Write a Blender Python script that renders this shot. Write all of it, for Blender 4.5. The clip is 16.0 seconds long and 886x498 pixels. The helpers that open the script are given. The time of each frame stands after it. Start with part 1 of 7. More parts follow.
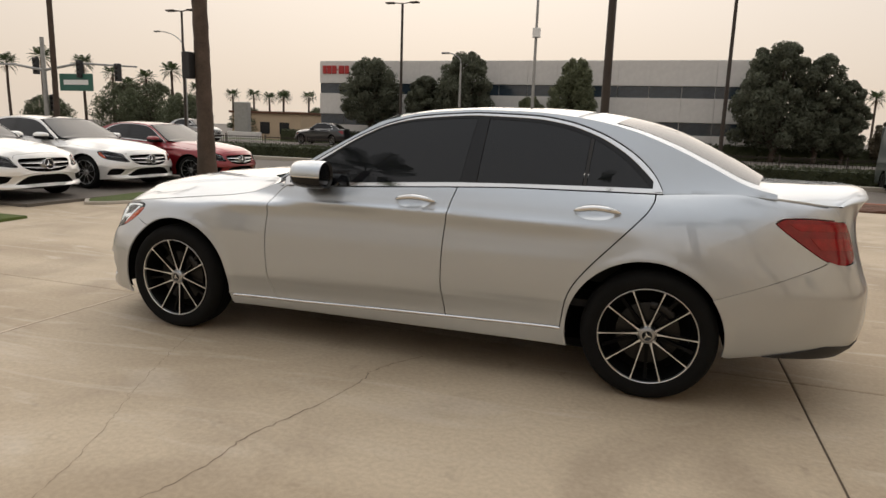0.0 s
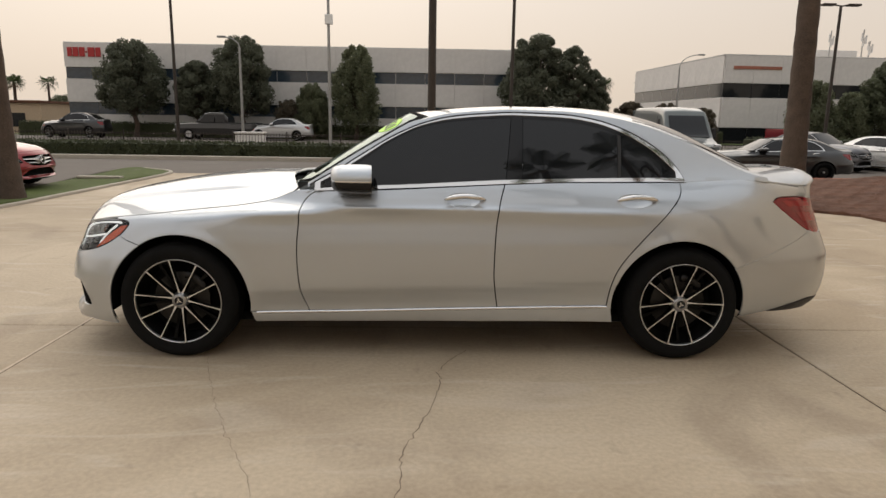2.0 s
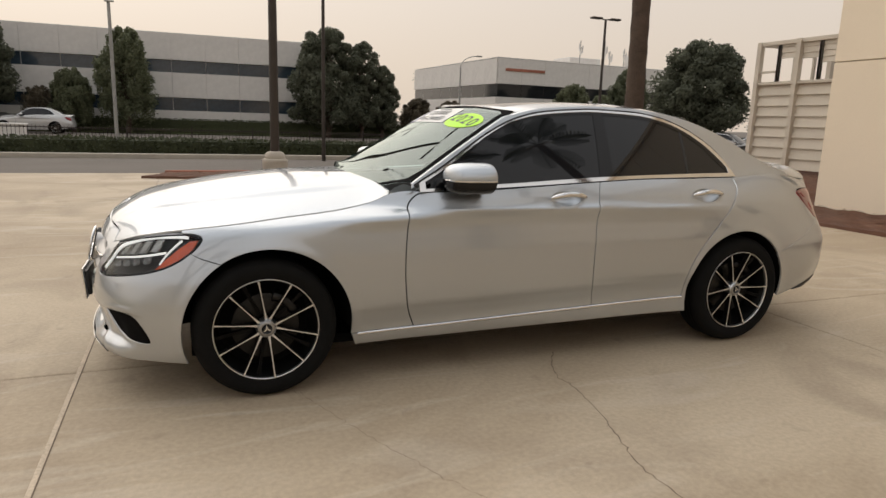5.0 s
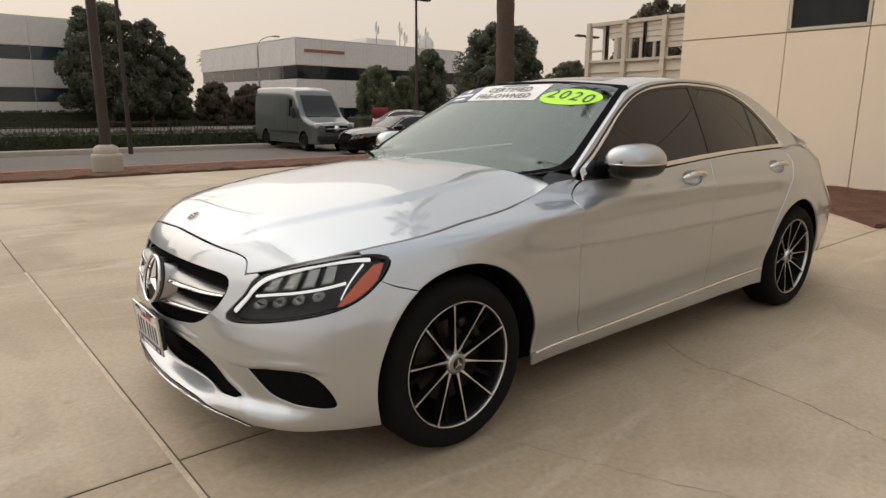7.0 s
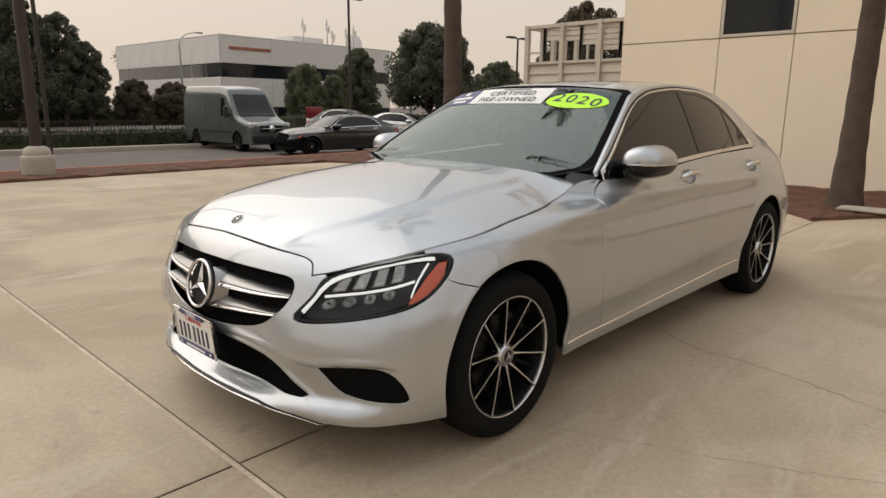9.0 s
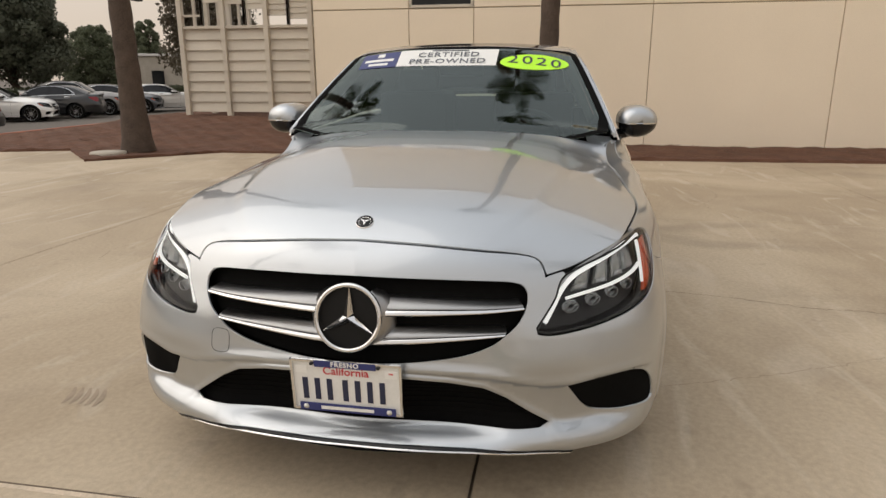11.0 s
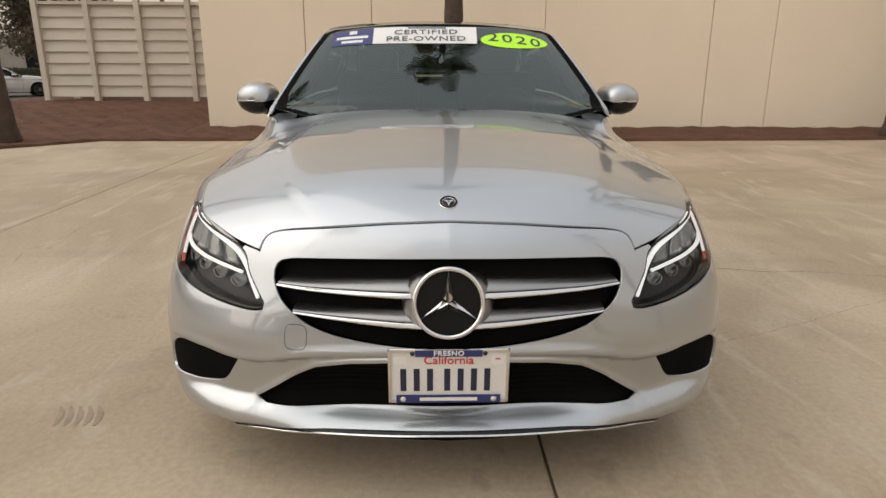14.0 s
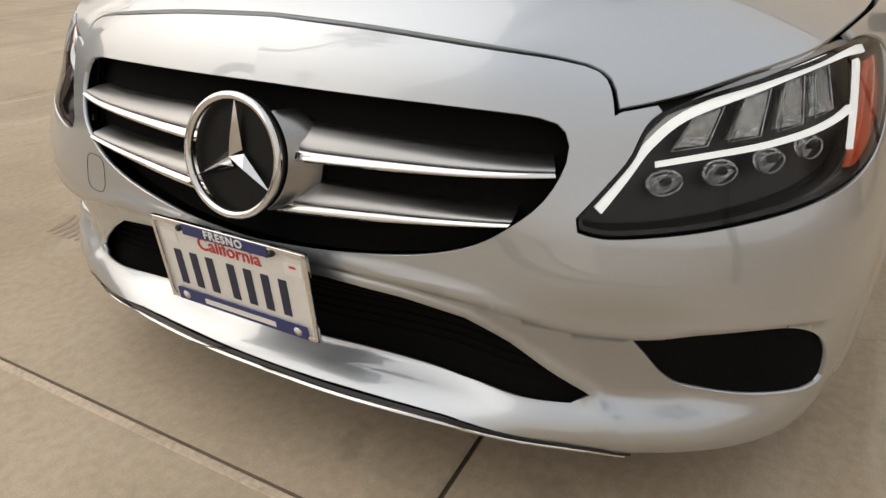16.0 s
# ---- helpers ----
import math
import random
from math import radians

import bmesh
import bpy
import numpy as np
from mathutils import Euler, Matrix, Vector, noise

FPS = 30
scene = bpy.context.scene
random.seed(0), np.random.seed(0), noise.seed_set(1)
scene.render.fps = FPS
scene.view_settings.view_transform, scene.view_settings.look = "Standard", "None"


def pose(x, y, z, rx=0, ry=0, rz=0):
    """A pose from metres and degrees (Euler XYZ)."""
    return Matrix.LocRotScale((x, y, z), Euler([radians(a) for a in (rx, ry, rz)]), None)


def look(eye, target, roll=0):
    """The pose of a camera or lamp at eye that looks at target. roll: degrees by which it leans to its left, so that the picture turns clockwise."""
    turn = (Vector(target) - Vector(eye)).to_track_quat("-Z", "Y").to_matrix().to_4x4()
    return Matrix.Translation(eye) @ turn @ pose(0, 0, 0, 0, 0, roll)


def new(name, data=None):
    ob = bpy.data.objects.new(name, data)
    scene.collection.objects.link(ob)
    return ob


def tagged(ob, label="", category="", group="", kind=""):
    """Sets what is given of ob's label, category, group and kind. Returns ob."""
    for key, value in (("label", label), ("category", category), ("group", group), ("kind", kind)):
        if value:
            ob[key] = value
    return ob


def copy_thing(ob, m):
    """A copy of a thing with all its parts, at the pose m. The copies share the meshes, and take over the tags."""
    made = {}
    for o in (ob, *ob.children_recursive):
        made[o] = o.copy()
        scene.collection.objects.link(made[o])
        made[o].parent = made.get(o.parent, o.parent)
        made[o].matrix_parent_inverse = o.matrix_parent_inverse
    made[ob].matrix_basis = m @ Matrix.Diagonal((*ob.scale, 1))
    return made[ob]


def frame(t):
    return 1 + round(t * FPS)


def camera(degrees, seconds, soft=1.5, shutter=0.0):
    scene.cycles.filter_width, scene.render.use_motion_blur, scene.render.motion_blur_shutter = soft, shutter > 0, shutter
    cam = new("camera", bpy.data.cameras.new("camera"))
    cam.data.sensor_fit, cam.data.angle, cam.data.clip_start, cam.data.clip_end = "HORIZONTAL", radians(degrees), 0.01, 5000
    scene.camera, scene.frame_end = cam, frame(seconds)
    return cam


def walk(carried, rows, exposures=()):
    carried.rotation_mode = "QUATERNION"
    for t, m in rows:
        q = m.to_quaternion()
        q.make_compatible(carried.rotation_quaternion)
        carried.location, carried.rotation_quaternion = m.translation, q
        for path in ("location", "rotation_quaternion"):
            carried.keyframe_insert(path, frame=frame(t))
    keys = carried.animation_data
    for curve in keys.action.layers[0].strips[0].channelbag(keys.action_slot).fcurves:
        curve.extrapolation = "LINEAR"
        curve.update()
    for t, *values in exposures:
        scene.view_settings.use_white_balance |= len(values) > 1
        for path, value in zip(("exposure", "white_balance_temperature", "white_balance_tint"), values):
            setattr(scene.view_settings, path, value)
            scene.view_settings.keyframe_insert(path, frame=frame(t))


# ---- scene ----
cam = camera(69.0, 16.0, soft=1.5)
PATH = [
    (0, (1.42, -4.088, 1.292), (0.797, -2.222, 0.929), 1.9),
    (0.5, (0.927, -4.287, 1.304), (0.547, -2.357, 0.943), 1.9),
    (1, (0.464, -4.38, 1.319), (0.295, -2.423, 0.946), 1.8),
    (1.5, (0.108, -4.464, 1.335), (0.088, -2.5, 0.958), 1.3),
    (2, (-0.049, -4.389, 1.335), (0.008, -2.428, 0.947), 0.9),
    (2.5, (-0.116, -4.329, 1.332), (-0.032, -2.371, 0.935), 1.0),
    (3, (-0.181, -4.266, 1.329), (-0.066, -2.31, 0.929), 1.2),
    (3.5, (-0.398, -4.236, 1.294), (-0.192, -2.284, 0.914), 1.9),
    (3.7, (-0.57, -4.255, 1.308), (-0.315, -2.31, 0.915), 2.0),
    (5.8, (-2.387, -3.26, 1.255), (-1.374, -1.58, 0.866), 1.6),
    (6, (-2.536, -3.107, 1.24), (-1.466, -1.466, 0.841), 1.6),
    (6.5, (-2.786, -2.788, 1.238), (-1.602, -1.231, 0.823), 0.9),
    (7, (-2.896, -2.548, 1.25), (-1.644, -1.048, 0.822), 0.3),
    (7.5, (-3.011, -2.467, 1.253), (-1.704, -1.015, 0.826), 0.1),
    (8, (-3.089, -2.445, 1.259), (-1.74, -1.029, 0.842), 0.4),
    (8.5, (-3.162, -2.432, 1.26), (-1.798, -1.028, 0.85), 0.5),
    (8.7, (-3.21, -2.41, 1.265), (-1.836, -1.017, 0.85), 0.5),
    (10.8, (-3.761, -0.719, 1.23), (-1.886, -0.243, 0.722), 0.0),
    (11, (-3.775, -0.533, 1.222), (-1.871, -0.194, 0.713), -0.1),
    (11.5, (-3.825, -0.078, 1.22), (-1.89, -0.041, 0.718), -0.6),
    (12, (-3.791, 0.048, 1.213), (-1.86, -0.03, 0.698), -0.9),
    (12.5, (-3.764, 0.067, 1.205), (-1.833, -0.012, 0.693), -0.4),
    (13, (-3.758, 0.069, 1.199), (-1.828, 0.0, 0.678), -0.6),
    (13.5, (-3.76, 0.062, 1.2), (-1.834, -0.006, 0.664), -0.6),
    (14, (-3.762, 0.055, 1.191), (-1.84, 0.01, 0.639), 0.2),
    (14.5, (-3.659, -0.075, 1.096), (-1.78, 0.125, 0.441), 0.3),
    (15, (-3.438, -0.307, 1.005), (-1.678, 0.198, 0.201), 0.0),
    (15.5, (-3.137, -0.476, 0.947), (-1.447, 0.097, 0.044), 0.7),
    (16, (-2.885, -0.692, 0.915), (-1.301, 0.127, 0.009), 0.4),
]
walk(cam, [(t, look(eye, aim, roll)) for t, eye, aim, roll in PATH])


# ---- light settings ----
SKY_LOW, SKY_HIGH = (1.02, .862, .708, 1), (1.12, 1.13, 1.15, 1)
SKY_VEIL, SKY_STRENGTH, SKY_GLOW = .985, .70, .27
SUN_STRENGTH, SUN_FROM = 1.1, (-.24, .70, .68)


# ---- world and light: a bright, smoke-veiled sky ----
world = bpy.data.worlds.new("world")
scene.world = world
world.use_nodes = True
wn, wl = world.node_tree.nodes, world.node_tree.links
wn.clear()
sky = wn.new("ShaderNodeTexSky")
sky.sky_type = "NISHITA"
sky.sun_disc = False
sky.sun_elevation, sky.sun_rotation = radians(43), radians(-19)
sky.air_density, sky.dust_density, sky.ozone_density = 1.0, 8.0, 0.3
veil = wn.new("ShaderNodeMix")
veil.data_type = "RGBA"
veil.inputs[0].default_value = SKY_VEIL
wl.new(sky.outputs[0], veil.inputs[6])
wt, ws, wr, wg = (wn.new("ShaderNode" + k) for k in ("TexCoord", "SeparateXYZ", "MapRange", "Mix"))
wg.data_type = "RGBA"                            # warm smoke low down, paler and cooler overhead
wl.new(wt.outputs["Generated"], ws.inputs[0])
wl.new(ws.outputs["Z"], wr.inputs[0])
wr.inputs[1].default_value, wr.inputs[2].default_value = .05, .85
wg.inputs[6].default_value, wg.inputs[7].default_value = SKY_LOW, SKY_HIGH
wl.new(wr.outputs[0], wg.inputs[0])
wl.new(wg.outputs[2], veil.inputs[7])
wb = wn.new("ShaderNodeBackground")
wd, wp, wm = (wn.new("ShaderNode" + k) for k in ("VectorMath", "Math", "Math"))
wd.operation, wp.operation, wm.operation = "DOT_PRODUCT", "POWER", "MULTIPLY_ADD"
wd.inputs[1].default_value = Vector(SUN_FROM).normalized()   # the smoke glows round the hidden sun
wp.use_clamp = True
wl.new(wt.outputs["Generated"], wd.inputs[0])
wc = wn.new("ShaderNodeClamp")
wl.new(wd.outputs["Value"], wc.inputs[0])
wl.new(wc.outputs[0], wp.inputs[0])
wp.inputs[1].default_value = 4
wl.new(wp.outputs[0], wm.inputs[0])
wm.inputs[1].default_value, wm.inputs[2].default_value = SKY_GLOW, SKY_STRENGTH
wl.new(wm.outputs[0], wb.inputs[1])
wl.new(veil.outputs[2], wb.inputs[0])
wo = wn.new("ShaderNodeOutputWorld")
wl.new(wb.outputs[0], wo.inputs[0])
sun = new("sun", bpy.data.lights.new("sun", "SUN"))
sun.data.energy, sun.data.angle, sun.data.color = SUN_STRENGTH, radians(90), (1.0, .91, .80)
sun.matrix_world = look((0, 0, 30), Vector((0, 0, 30)) - Vector(SUN_FROM))


# ---- materials ----
def material(name, base, rough=.5, metal=0.0, vary=.12, scale=6.0, fine=60.0, bump=0.0, coat=0.0, ior=1.45, object_vary=0.0, tone=None, coat_ior=1.5):
    """A surface with two scales of uneven colour and a fine relief; scale and fine in cycles a metre."""
    m = bpy.data.materials.new(name)
    m.use_nodes = True
    n, l = m.node_tree.nodes, m.node_tree.links
    p = n["Principled BSDF"]
    p.inputs["Roughness"].default_value, p.inputs["Metallic"].default_value = rough, metal
    p.inputs["IOR"].default_value, p.inputs["Coat Weight"].default_value = ior, coat
    p.inputs["Coat Roughness"].default_value, p.inputs["Coat IOR"].default_value = .015, coat_ior
    geo = n.new("ShaderNodeTexCoord")
    big, small = n.new("ShaderNodeTexNoise"), n.new("ShaderNodeTexNoise")
    big.inputs["Scale"].default_value, small.inputs["Scale"].default_value = scale, fine
    big.inputs["Detail"].default_value, small.inputs["Detail"].default_value = 4, 3
    for t in (big, small):
        l.new(geo.outputs["Object"], t.inputs["Vector"])
    add = n.new("ShaderNodeMath")
    add.operation = "ADD"
    l.new(big.outputs["Fac"], add.inputs[0])
    l.new(small.outputs["Fac"], add.inputs[1])
    span = n.new("ShaderNodeMapRange")
    span.inputs[1].default_value, span.inputs[2].default_value = .6, 1.4
    l.new(add.outputs[0], span.inputs[0])
    mix = n.new("ShaderNodeMix")
    mix.data_type = "RGBA"
    b = Vector(base[:3])
    t = Vector(tone) if tone else b * (1 + vary)
    mix.inputs[6].default_value = (*(b * (1 - vary)), 1)
    mix.inputs[7].default_value = (*t, 1)
    l.new(span.outputs[0], mix.inputs[0])
    out = mix.outputs[2]
    if object_vary:
        info, hsv, rng = n.new("ShaderNodeObjectInfo"), n.new("ShaderNodeHueSaturation"), n.new("ShaderNodeMapRange")
        rng.inputs[3].default_value, rng.inputs[4].default_value = 1 - object_vary, 1 + object_vary
        l.new(info.outputs["Random"], rng.inputs[0])
        l.new(rng.outputs[0], hsv.inputs["Value"])
        l.new(out, hsv.inputs["Color"])
        out = hsv.outputs[0]
    l.new(out, p.inputs["Base Color"])
    if bump:
        bp = n.new("ShaderNodeBump")
        bp.inputs["Strength"].default_value, bp.inputs["Distance"].default_value = 1.0, bump
        l.new(add.outputs[0], bp.inputs["Height"])
        l.new(bp.outputs[0], p.inputs["Normal"])
    return m


def islands(m, amount):
    """Adds brightness that differs from leaf to leaf."""
    n, l = m.node_tree.nodes, m.node_tree.links
    p = n["Principled BSDF"]
    old = p.inputs["Base Color"].links[0].from_socket
    g, hsv, rng = n.new("ShaderNodeNewGeometry"), n.new("ShaderNodeHueSaturation"), n.new("ShaderNodeMapRange")
    rng.inputs[3].default_value, rng.inputs[4].default_value = 1 - amount, 1 + amount
    l.new(g.outputs["Random Per Island"], rng.inputs[0])
    l.new(rng.outputs[0], hsv.inputs["Value"])
    l.new(old, hsv.inputs["Color"])
    l.new(hsv.outputs[0], p.inputs["Base Color"])
    return m


def glass(name, tint, gloss_rough=.0, ior=1.5, sheen=(1, 1, 1)):
    """Thin glass: seen through by its tint, mirrored by its angle."""
    m = bpy.data.materials.new(name)
    m.use_nodes = True
    n, l = m.node_tree.nodes, m.node_tree.links
    n.clear()
    tr, gl, fr, mx, out = (n.new("ShaderNode" + k) for k in ("BsdfTransparent", "BsdfGlossy", "Fresnel", "MixShader", "OutputMaterial"))
    tr.inputs[0].default_value = (*tint, 1)
    gl.inputs["Roughness"].default_value = gloss_rough
    gl.inputs["Color"].default_value = (*sheen, 1)
    fr.inputs[0].default_value = ior
    l.new(fr.outputs[0], mx.inputs[0])
    l.new(tr.outputs[0], mx.inputs[1])
    l.new(gl.outputs[0], mx.inputs[2])
    l.new(mx.outputs[0], out.inputs[0])
    return m


def concrete(name):
    """Worn forecourt concrete: broad brown stains, pale scuffs, fine grit."""
    m = bpy.data.materials.new(name)
    m.use_nodes = True
    n, l = m.node_tree.nodes, m.node_tree.links
    p = n["Principled BSDF"]
    geo = n.new("ShaderNodeNewGeometry")

    def noise(scale, detail, stretch=(1, 1, 1), warp=0.0, turn=0.0):
        mp, t = n.new("ShaderNodeMapping"), n.new("ShaderNodeTexNoise")
        mp.inputs["Scale"].default_value, mp.inputs["Rotation"].default_value = stretch, (0, 0, turn)
        t.inputs["Scale"].default_value, t.inputs["Detail"].default_value, t.inputs["Distortion"].default_value = scale, detail, warp
        l.new(geo.outputs["Position"], mp.inputs["Vector"])
        l.new(mp.outputs[0], t.inputs["Vector"])
        return t.outputs["Fac"]

    def span(src, a, b, c, d):
        r = n.new("ShaderNodeMapRange")
        for i, q in enumerate((a, b, c, d), 1):
            r.inputs[i].default_value = q
        l.new(src, r.inputs[0])
        return r.outputs[0]

    def blend(fac, a, b, kind="MIX"):
        x = n.new("ShaderNodeMix")
        x.data_type, x.blend_type = "RGBA", kind
        l.new(fac, x.inputs[0])
        for i, q in ((6, a), (7, b)):
            if isinstance(q, tuple):
                x.inputs[i].default_value = (*q, 1)
            else:
                l.new(q, x.inputs[i])
        return x.outputs[2]

    broad = span(noise(.33, 5, (1, 1.5, 1), 1.2), .40, .62, 0, 1)
    col = blend(broad, (.376, .298, .206), (.490, .404, .294))
    stain = span(noise(.9, 6, (1, .55, 1), 1.6, .5), .52, .70, 0, .55)
    col = blend(stain, col, (.300, .235, .168))
    scuff = span(noise(1.7, 5, (.35, 1.6, 1), 2.2, -.6), .56, .72, 0, .40)
    col = blend(scuff, col, (.540, .470, .375))
    spots = span(noise(5.5, 3, (1, 1, 1), .3), .66, .74, 0, .35)
    col = blend(spots, col, (.230, .180, .130))
    fine = span(noise(42, 4), .3, .7, .90, 1.08)
    grit = span(noise(230, 2), .3, .7, .93, 1.07)
    mul = n.new("ShaderNodeMath")
    mul.operation = "MULTIPLY"
    l.new(fine, mul.inputs[0])
    l.new(grit, mul.inputs[1])
    hsv = n.new("ShaderNodeHueSaturation")
    l.new(col, hsv.inputs["Color"])
    l.new(mul.outputs[0], hsv.inputs["Value"])
    l.new(hsv.outputs[0], p.inputs["Base Color"])
    l.new(span(scuff, 0, .4, .74, .50), p.inputs["Roughness"])
    bp = n.new("ShaderNodeBump")
    bp.inputs["Strength"].default_value, bp.inputs["Distance"].default_value = .5, .0006
    l.new(mul.outputs[0], bp.inputs["Height"])
    l.new(bp.outputs[0], p.inputs["Normal"])
    return m


def glow(name, colour, strength):
    m = bpy.data.materials.new(name)
    m.use_nodes = True
    p = m.node_tree.nodes["Principled BSDF"]
    p.inputs["Base Color"].default_value = (*colour, 1)
    p.inputs["Emission Color"].default_value = (*colour, 1)
    p.inputs["Emission Strength"].default_value = strength
    p.inputs["Roughness"].default_value = .3
    return m


M = dict(
    paint=material("silver_paint", (.466, .497, .530), .38, .92, .03, 900, 2500, .00002, 1.0, coat_ior=1.9),
    chrome=material("chrome", (.75, .75, .75), .06, 1.0, .02, 20, 80),
    satin=material("satin_silver", (.36, .36, .36), .32, 1.0, .04, 20, 200),
    gloss_black=material("gloss_black", (.006, .006, .007), .08, 0, .1, 20, 100, ior=1.4),
    plastic=material("black_plastic", (.02, .02, .021), .5, 0, .2, 20, 400, .0003),
    under=material("underbody", (.006, .006, .006), .95, 0, .2, 8, 60, ior=1.15),
    rubber=material("tyre_rubber", (.0065, .0065, .0065), .85, 0, .3, 12, 120, .0004, ior=1.25),
    tint=material("tinted_glass", (.009, .010, .012), .02, 0, .1, 3, 20, ior=1.44),
    rear_glass=material("rear_screen_glass", (.012, .012, .012), .03, 0, .1, 3, 20, ior=1.9),
    screen=glass("windscreen_glass", (.26, .36, .33), ior=1.85, sheen=(.86, .97, .95)),
    clear=glass("clear_lens", (.95, .96, .96), ior=1.26),
    lamp_black=material("lamp_bowl", (.008, .008, .009), .4, .1, .2, 30, 150),
    lamp_grey=material("lamp_chamber", (.34, .345, .335), .22, .8, .35, 30, 120, .002),
    lamp_chrome=material("lamp_chrome", (.42, .43, .44), .14, 1.0, .5, 70, 190, .004),
    red=material("red_lens", (.24, .006, .008), .12, 0, .25, 25, 120, coat=.25),
    dark_red=material("dark_red_lens", (.19, .004, .008), .12, 0, .25, 25, 120, coat=.35),
    amber=material("amber_lens", (.62, .075, .010), .12, 0, .15, 40, 160, coat=1.0),
    led=glow("led_strip", (.75, .75, .73), .70),
    rim_black=material("rim_black", (.005, .005, .005), .45, 0, .1, 30, 150, ior=1.3),
    machined=material("machined_alloy", (.72, .73, .74), .28, 1.0, .06, 40, 300),
    disc=material("brake_disc", (.035, .034, .033), .4, 1.0, .2, 30, 200),
    plate=material("number_plate", (.74, .74, .72), .35, 0, .05, 20, 100),
    navy=material("navy_print", (.03, .04, .16), .35, 0, .05, 20, 100),
    ink=material("dark_ink", (.02, .025, .06), .4, 0, .05, 20, 100),
    grey_ink=material("grey_ink", (.10, .11, .13), .4, 0, .05, 20, 100),
    script=material("red_print", (.55, .04, .05), .4, 0, .05, 20, 100),
    white=material("white_print", (.80, .80, .78), .4, 0, .03, 20, 100),
    lime=material("lime_sticker", (.50, .95, .03), .45, 0, .04, 20, 100),
    interior=material("cabin_dark", (.03, .03, .032), .7, 0, .3, 20, 200, .0005),
    trim_light=material("cabin_light", (.13, .125, .12), .8, 0, .05, 20, 200),
    concrete=concrete("concrete_slab"),
    kerb=material("kerb_concrete", (.42, .38, .32), .8, 0, .15, 3, 60, .001),
    kerb_red=material("painted_kerb", (.34, .13, .085), .8, 0, .3, 3, 50, .001),
    joint=material("joint_filler", (.15, .115, .082), .9, 0, .3, 8, 80),
    asphalt=material("asphalt", (.125, .108, .092), .85, 0, .15, .6, 180, .002),
    mulch=material("bark_mulch", (.118, .056, .034), .95, 0, .40, 2, 60, .01),
    grass=material("lawn", (.060, .084, .012), .9, 0, .3, 2, 40, .01),
    stucco=material("cream_stucco", (.84, .735, .585), .85, 0, .05, .7, 90, .0012),
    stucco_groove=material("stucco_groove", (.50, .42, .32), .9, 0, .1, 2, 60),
    slat=material("painted_slat", (.58, .53, .45), .7, 0, .06, 3, 60, .0006, object_vary=.05),
    bark=material("palm_bark", (.080, .058, .045), .95, 0, .4, 5, 50, .012),
    metal_dark=material("bronze_pole", (.045, .036, .03), .5, .3, .2, 5, 60),
    metal_grey=material("galvanised", (.32, .32, .31), .5, .6, .15, 5, 60),
    window=material("building_glass", (.014, .016, .018), .08, 0, .3, .6, 4, ior=1.35),
    bldg=material("white_panel", (.66, .64, .615), .8, 0, .09, .3, 3, .002),
    band=material("blue_glass_band", (.030, .045, .062), .10, 0, .35, .4, 5, ior=1.6),
    brickpaint=material("red_sign", (.40, .03, .03), .5, 0, .05, 5, 30),
)
PX = lambda name, c, **k: material(name, c, .28, .35, .03, 60, 900, 0, 1.0, **k)
M.update(
    white_paint=PX("white_paint", (.80, .79, .77)), red_paint=PX("red_paint", (.23, .008, .014)), black_paint=PX("black_paint", (.015, .015, .016)),
    grey_paint=PX("grey_paint", (.10, .115, .112)), silver_far=PX("silver_far", (.45, .45, .45)), dark_paint=PX("dark_paint", (.05, .052, .06)),
    brown_paint=PX("brown_grey_paint", (.17, .16, .15)),
)


# ---- geometry: a piece is (points, faces, normals) ----
def normals_of(v, f):
    n = np.zeros_like(v)
    for size in {len(q) for q in f}:
        g = np.array([q for q in f if len(q) == size], int)
        a = np.cross(v[g[:, 1]] - v[g[:, 0]], v[g[:, 2]] - v[g[:, 0]])
        for k in range(size):
            np.add.at(n, g[:, k], a)
    return n / np.maximum(np.linalg.norm(n, axis=1), 1e-12)[:, None]


def piece(v, f, n=None, flat=False):
    v = np.array(v, float).reshape(-1, 3)
    if flat and len({len(q) for q in f}) == 1:
        k = len(f[0])
        p = v[np.array(f, int)]
        c = sum(np.cross(p[:, i] - p[:, 0], p[:, i + 1] - p[:, 0]) for i in range(1, k - 1))
        c /= np.maximum(np.linalg.norm(c, axis=1), 1e-12)[:, None]
        return p.reshape(-1, 3), np.arange(len(f) * k).reshape(-1, k), np.repeat(c, k, axis=0)
    if flat:
        vv, ff, nn = [], [], []
        for q in f:
            p = v[list(q)]
            c = np.zeros(3)
            for i in range(1, len(q) - 1):
                c += np.cross(p[i] - p[0], p[i + 1] - p[0])
            c /= max(np.linalg.norm(c), 1e-12)
            ff.append(tuple(range(len(vv), len(vv) + len(q))))
            vv.extend(p)
            nn.extend([c] * len(q))
        return np.array(vv), ff, np.array(nn)
    return v, f, normals_of(v, f) if n is None else n


def mirrored(p):
    v, f, n = p
    s = np.array([1, -1, 1])
    return v * s, (f[:, ::-1] if isinstance(f, np.ndarray) else [tuple(reversed(q)) for q in f]), n * s


def moved(p, m):
    v, f, n = p
    r = np.array(m.to_3x3())
    return v @ r.T + np.array(m.translation), f, n @ np.linalg.inv(r)


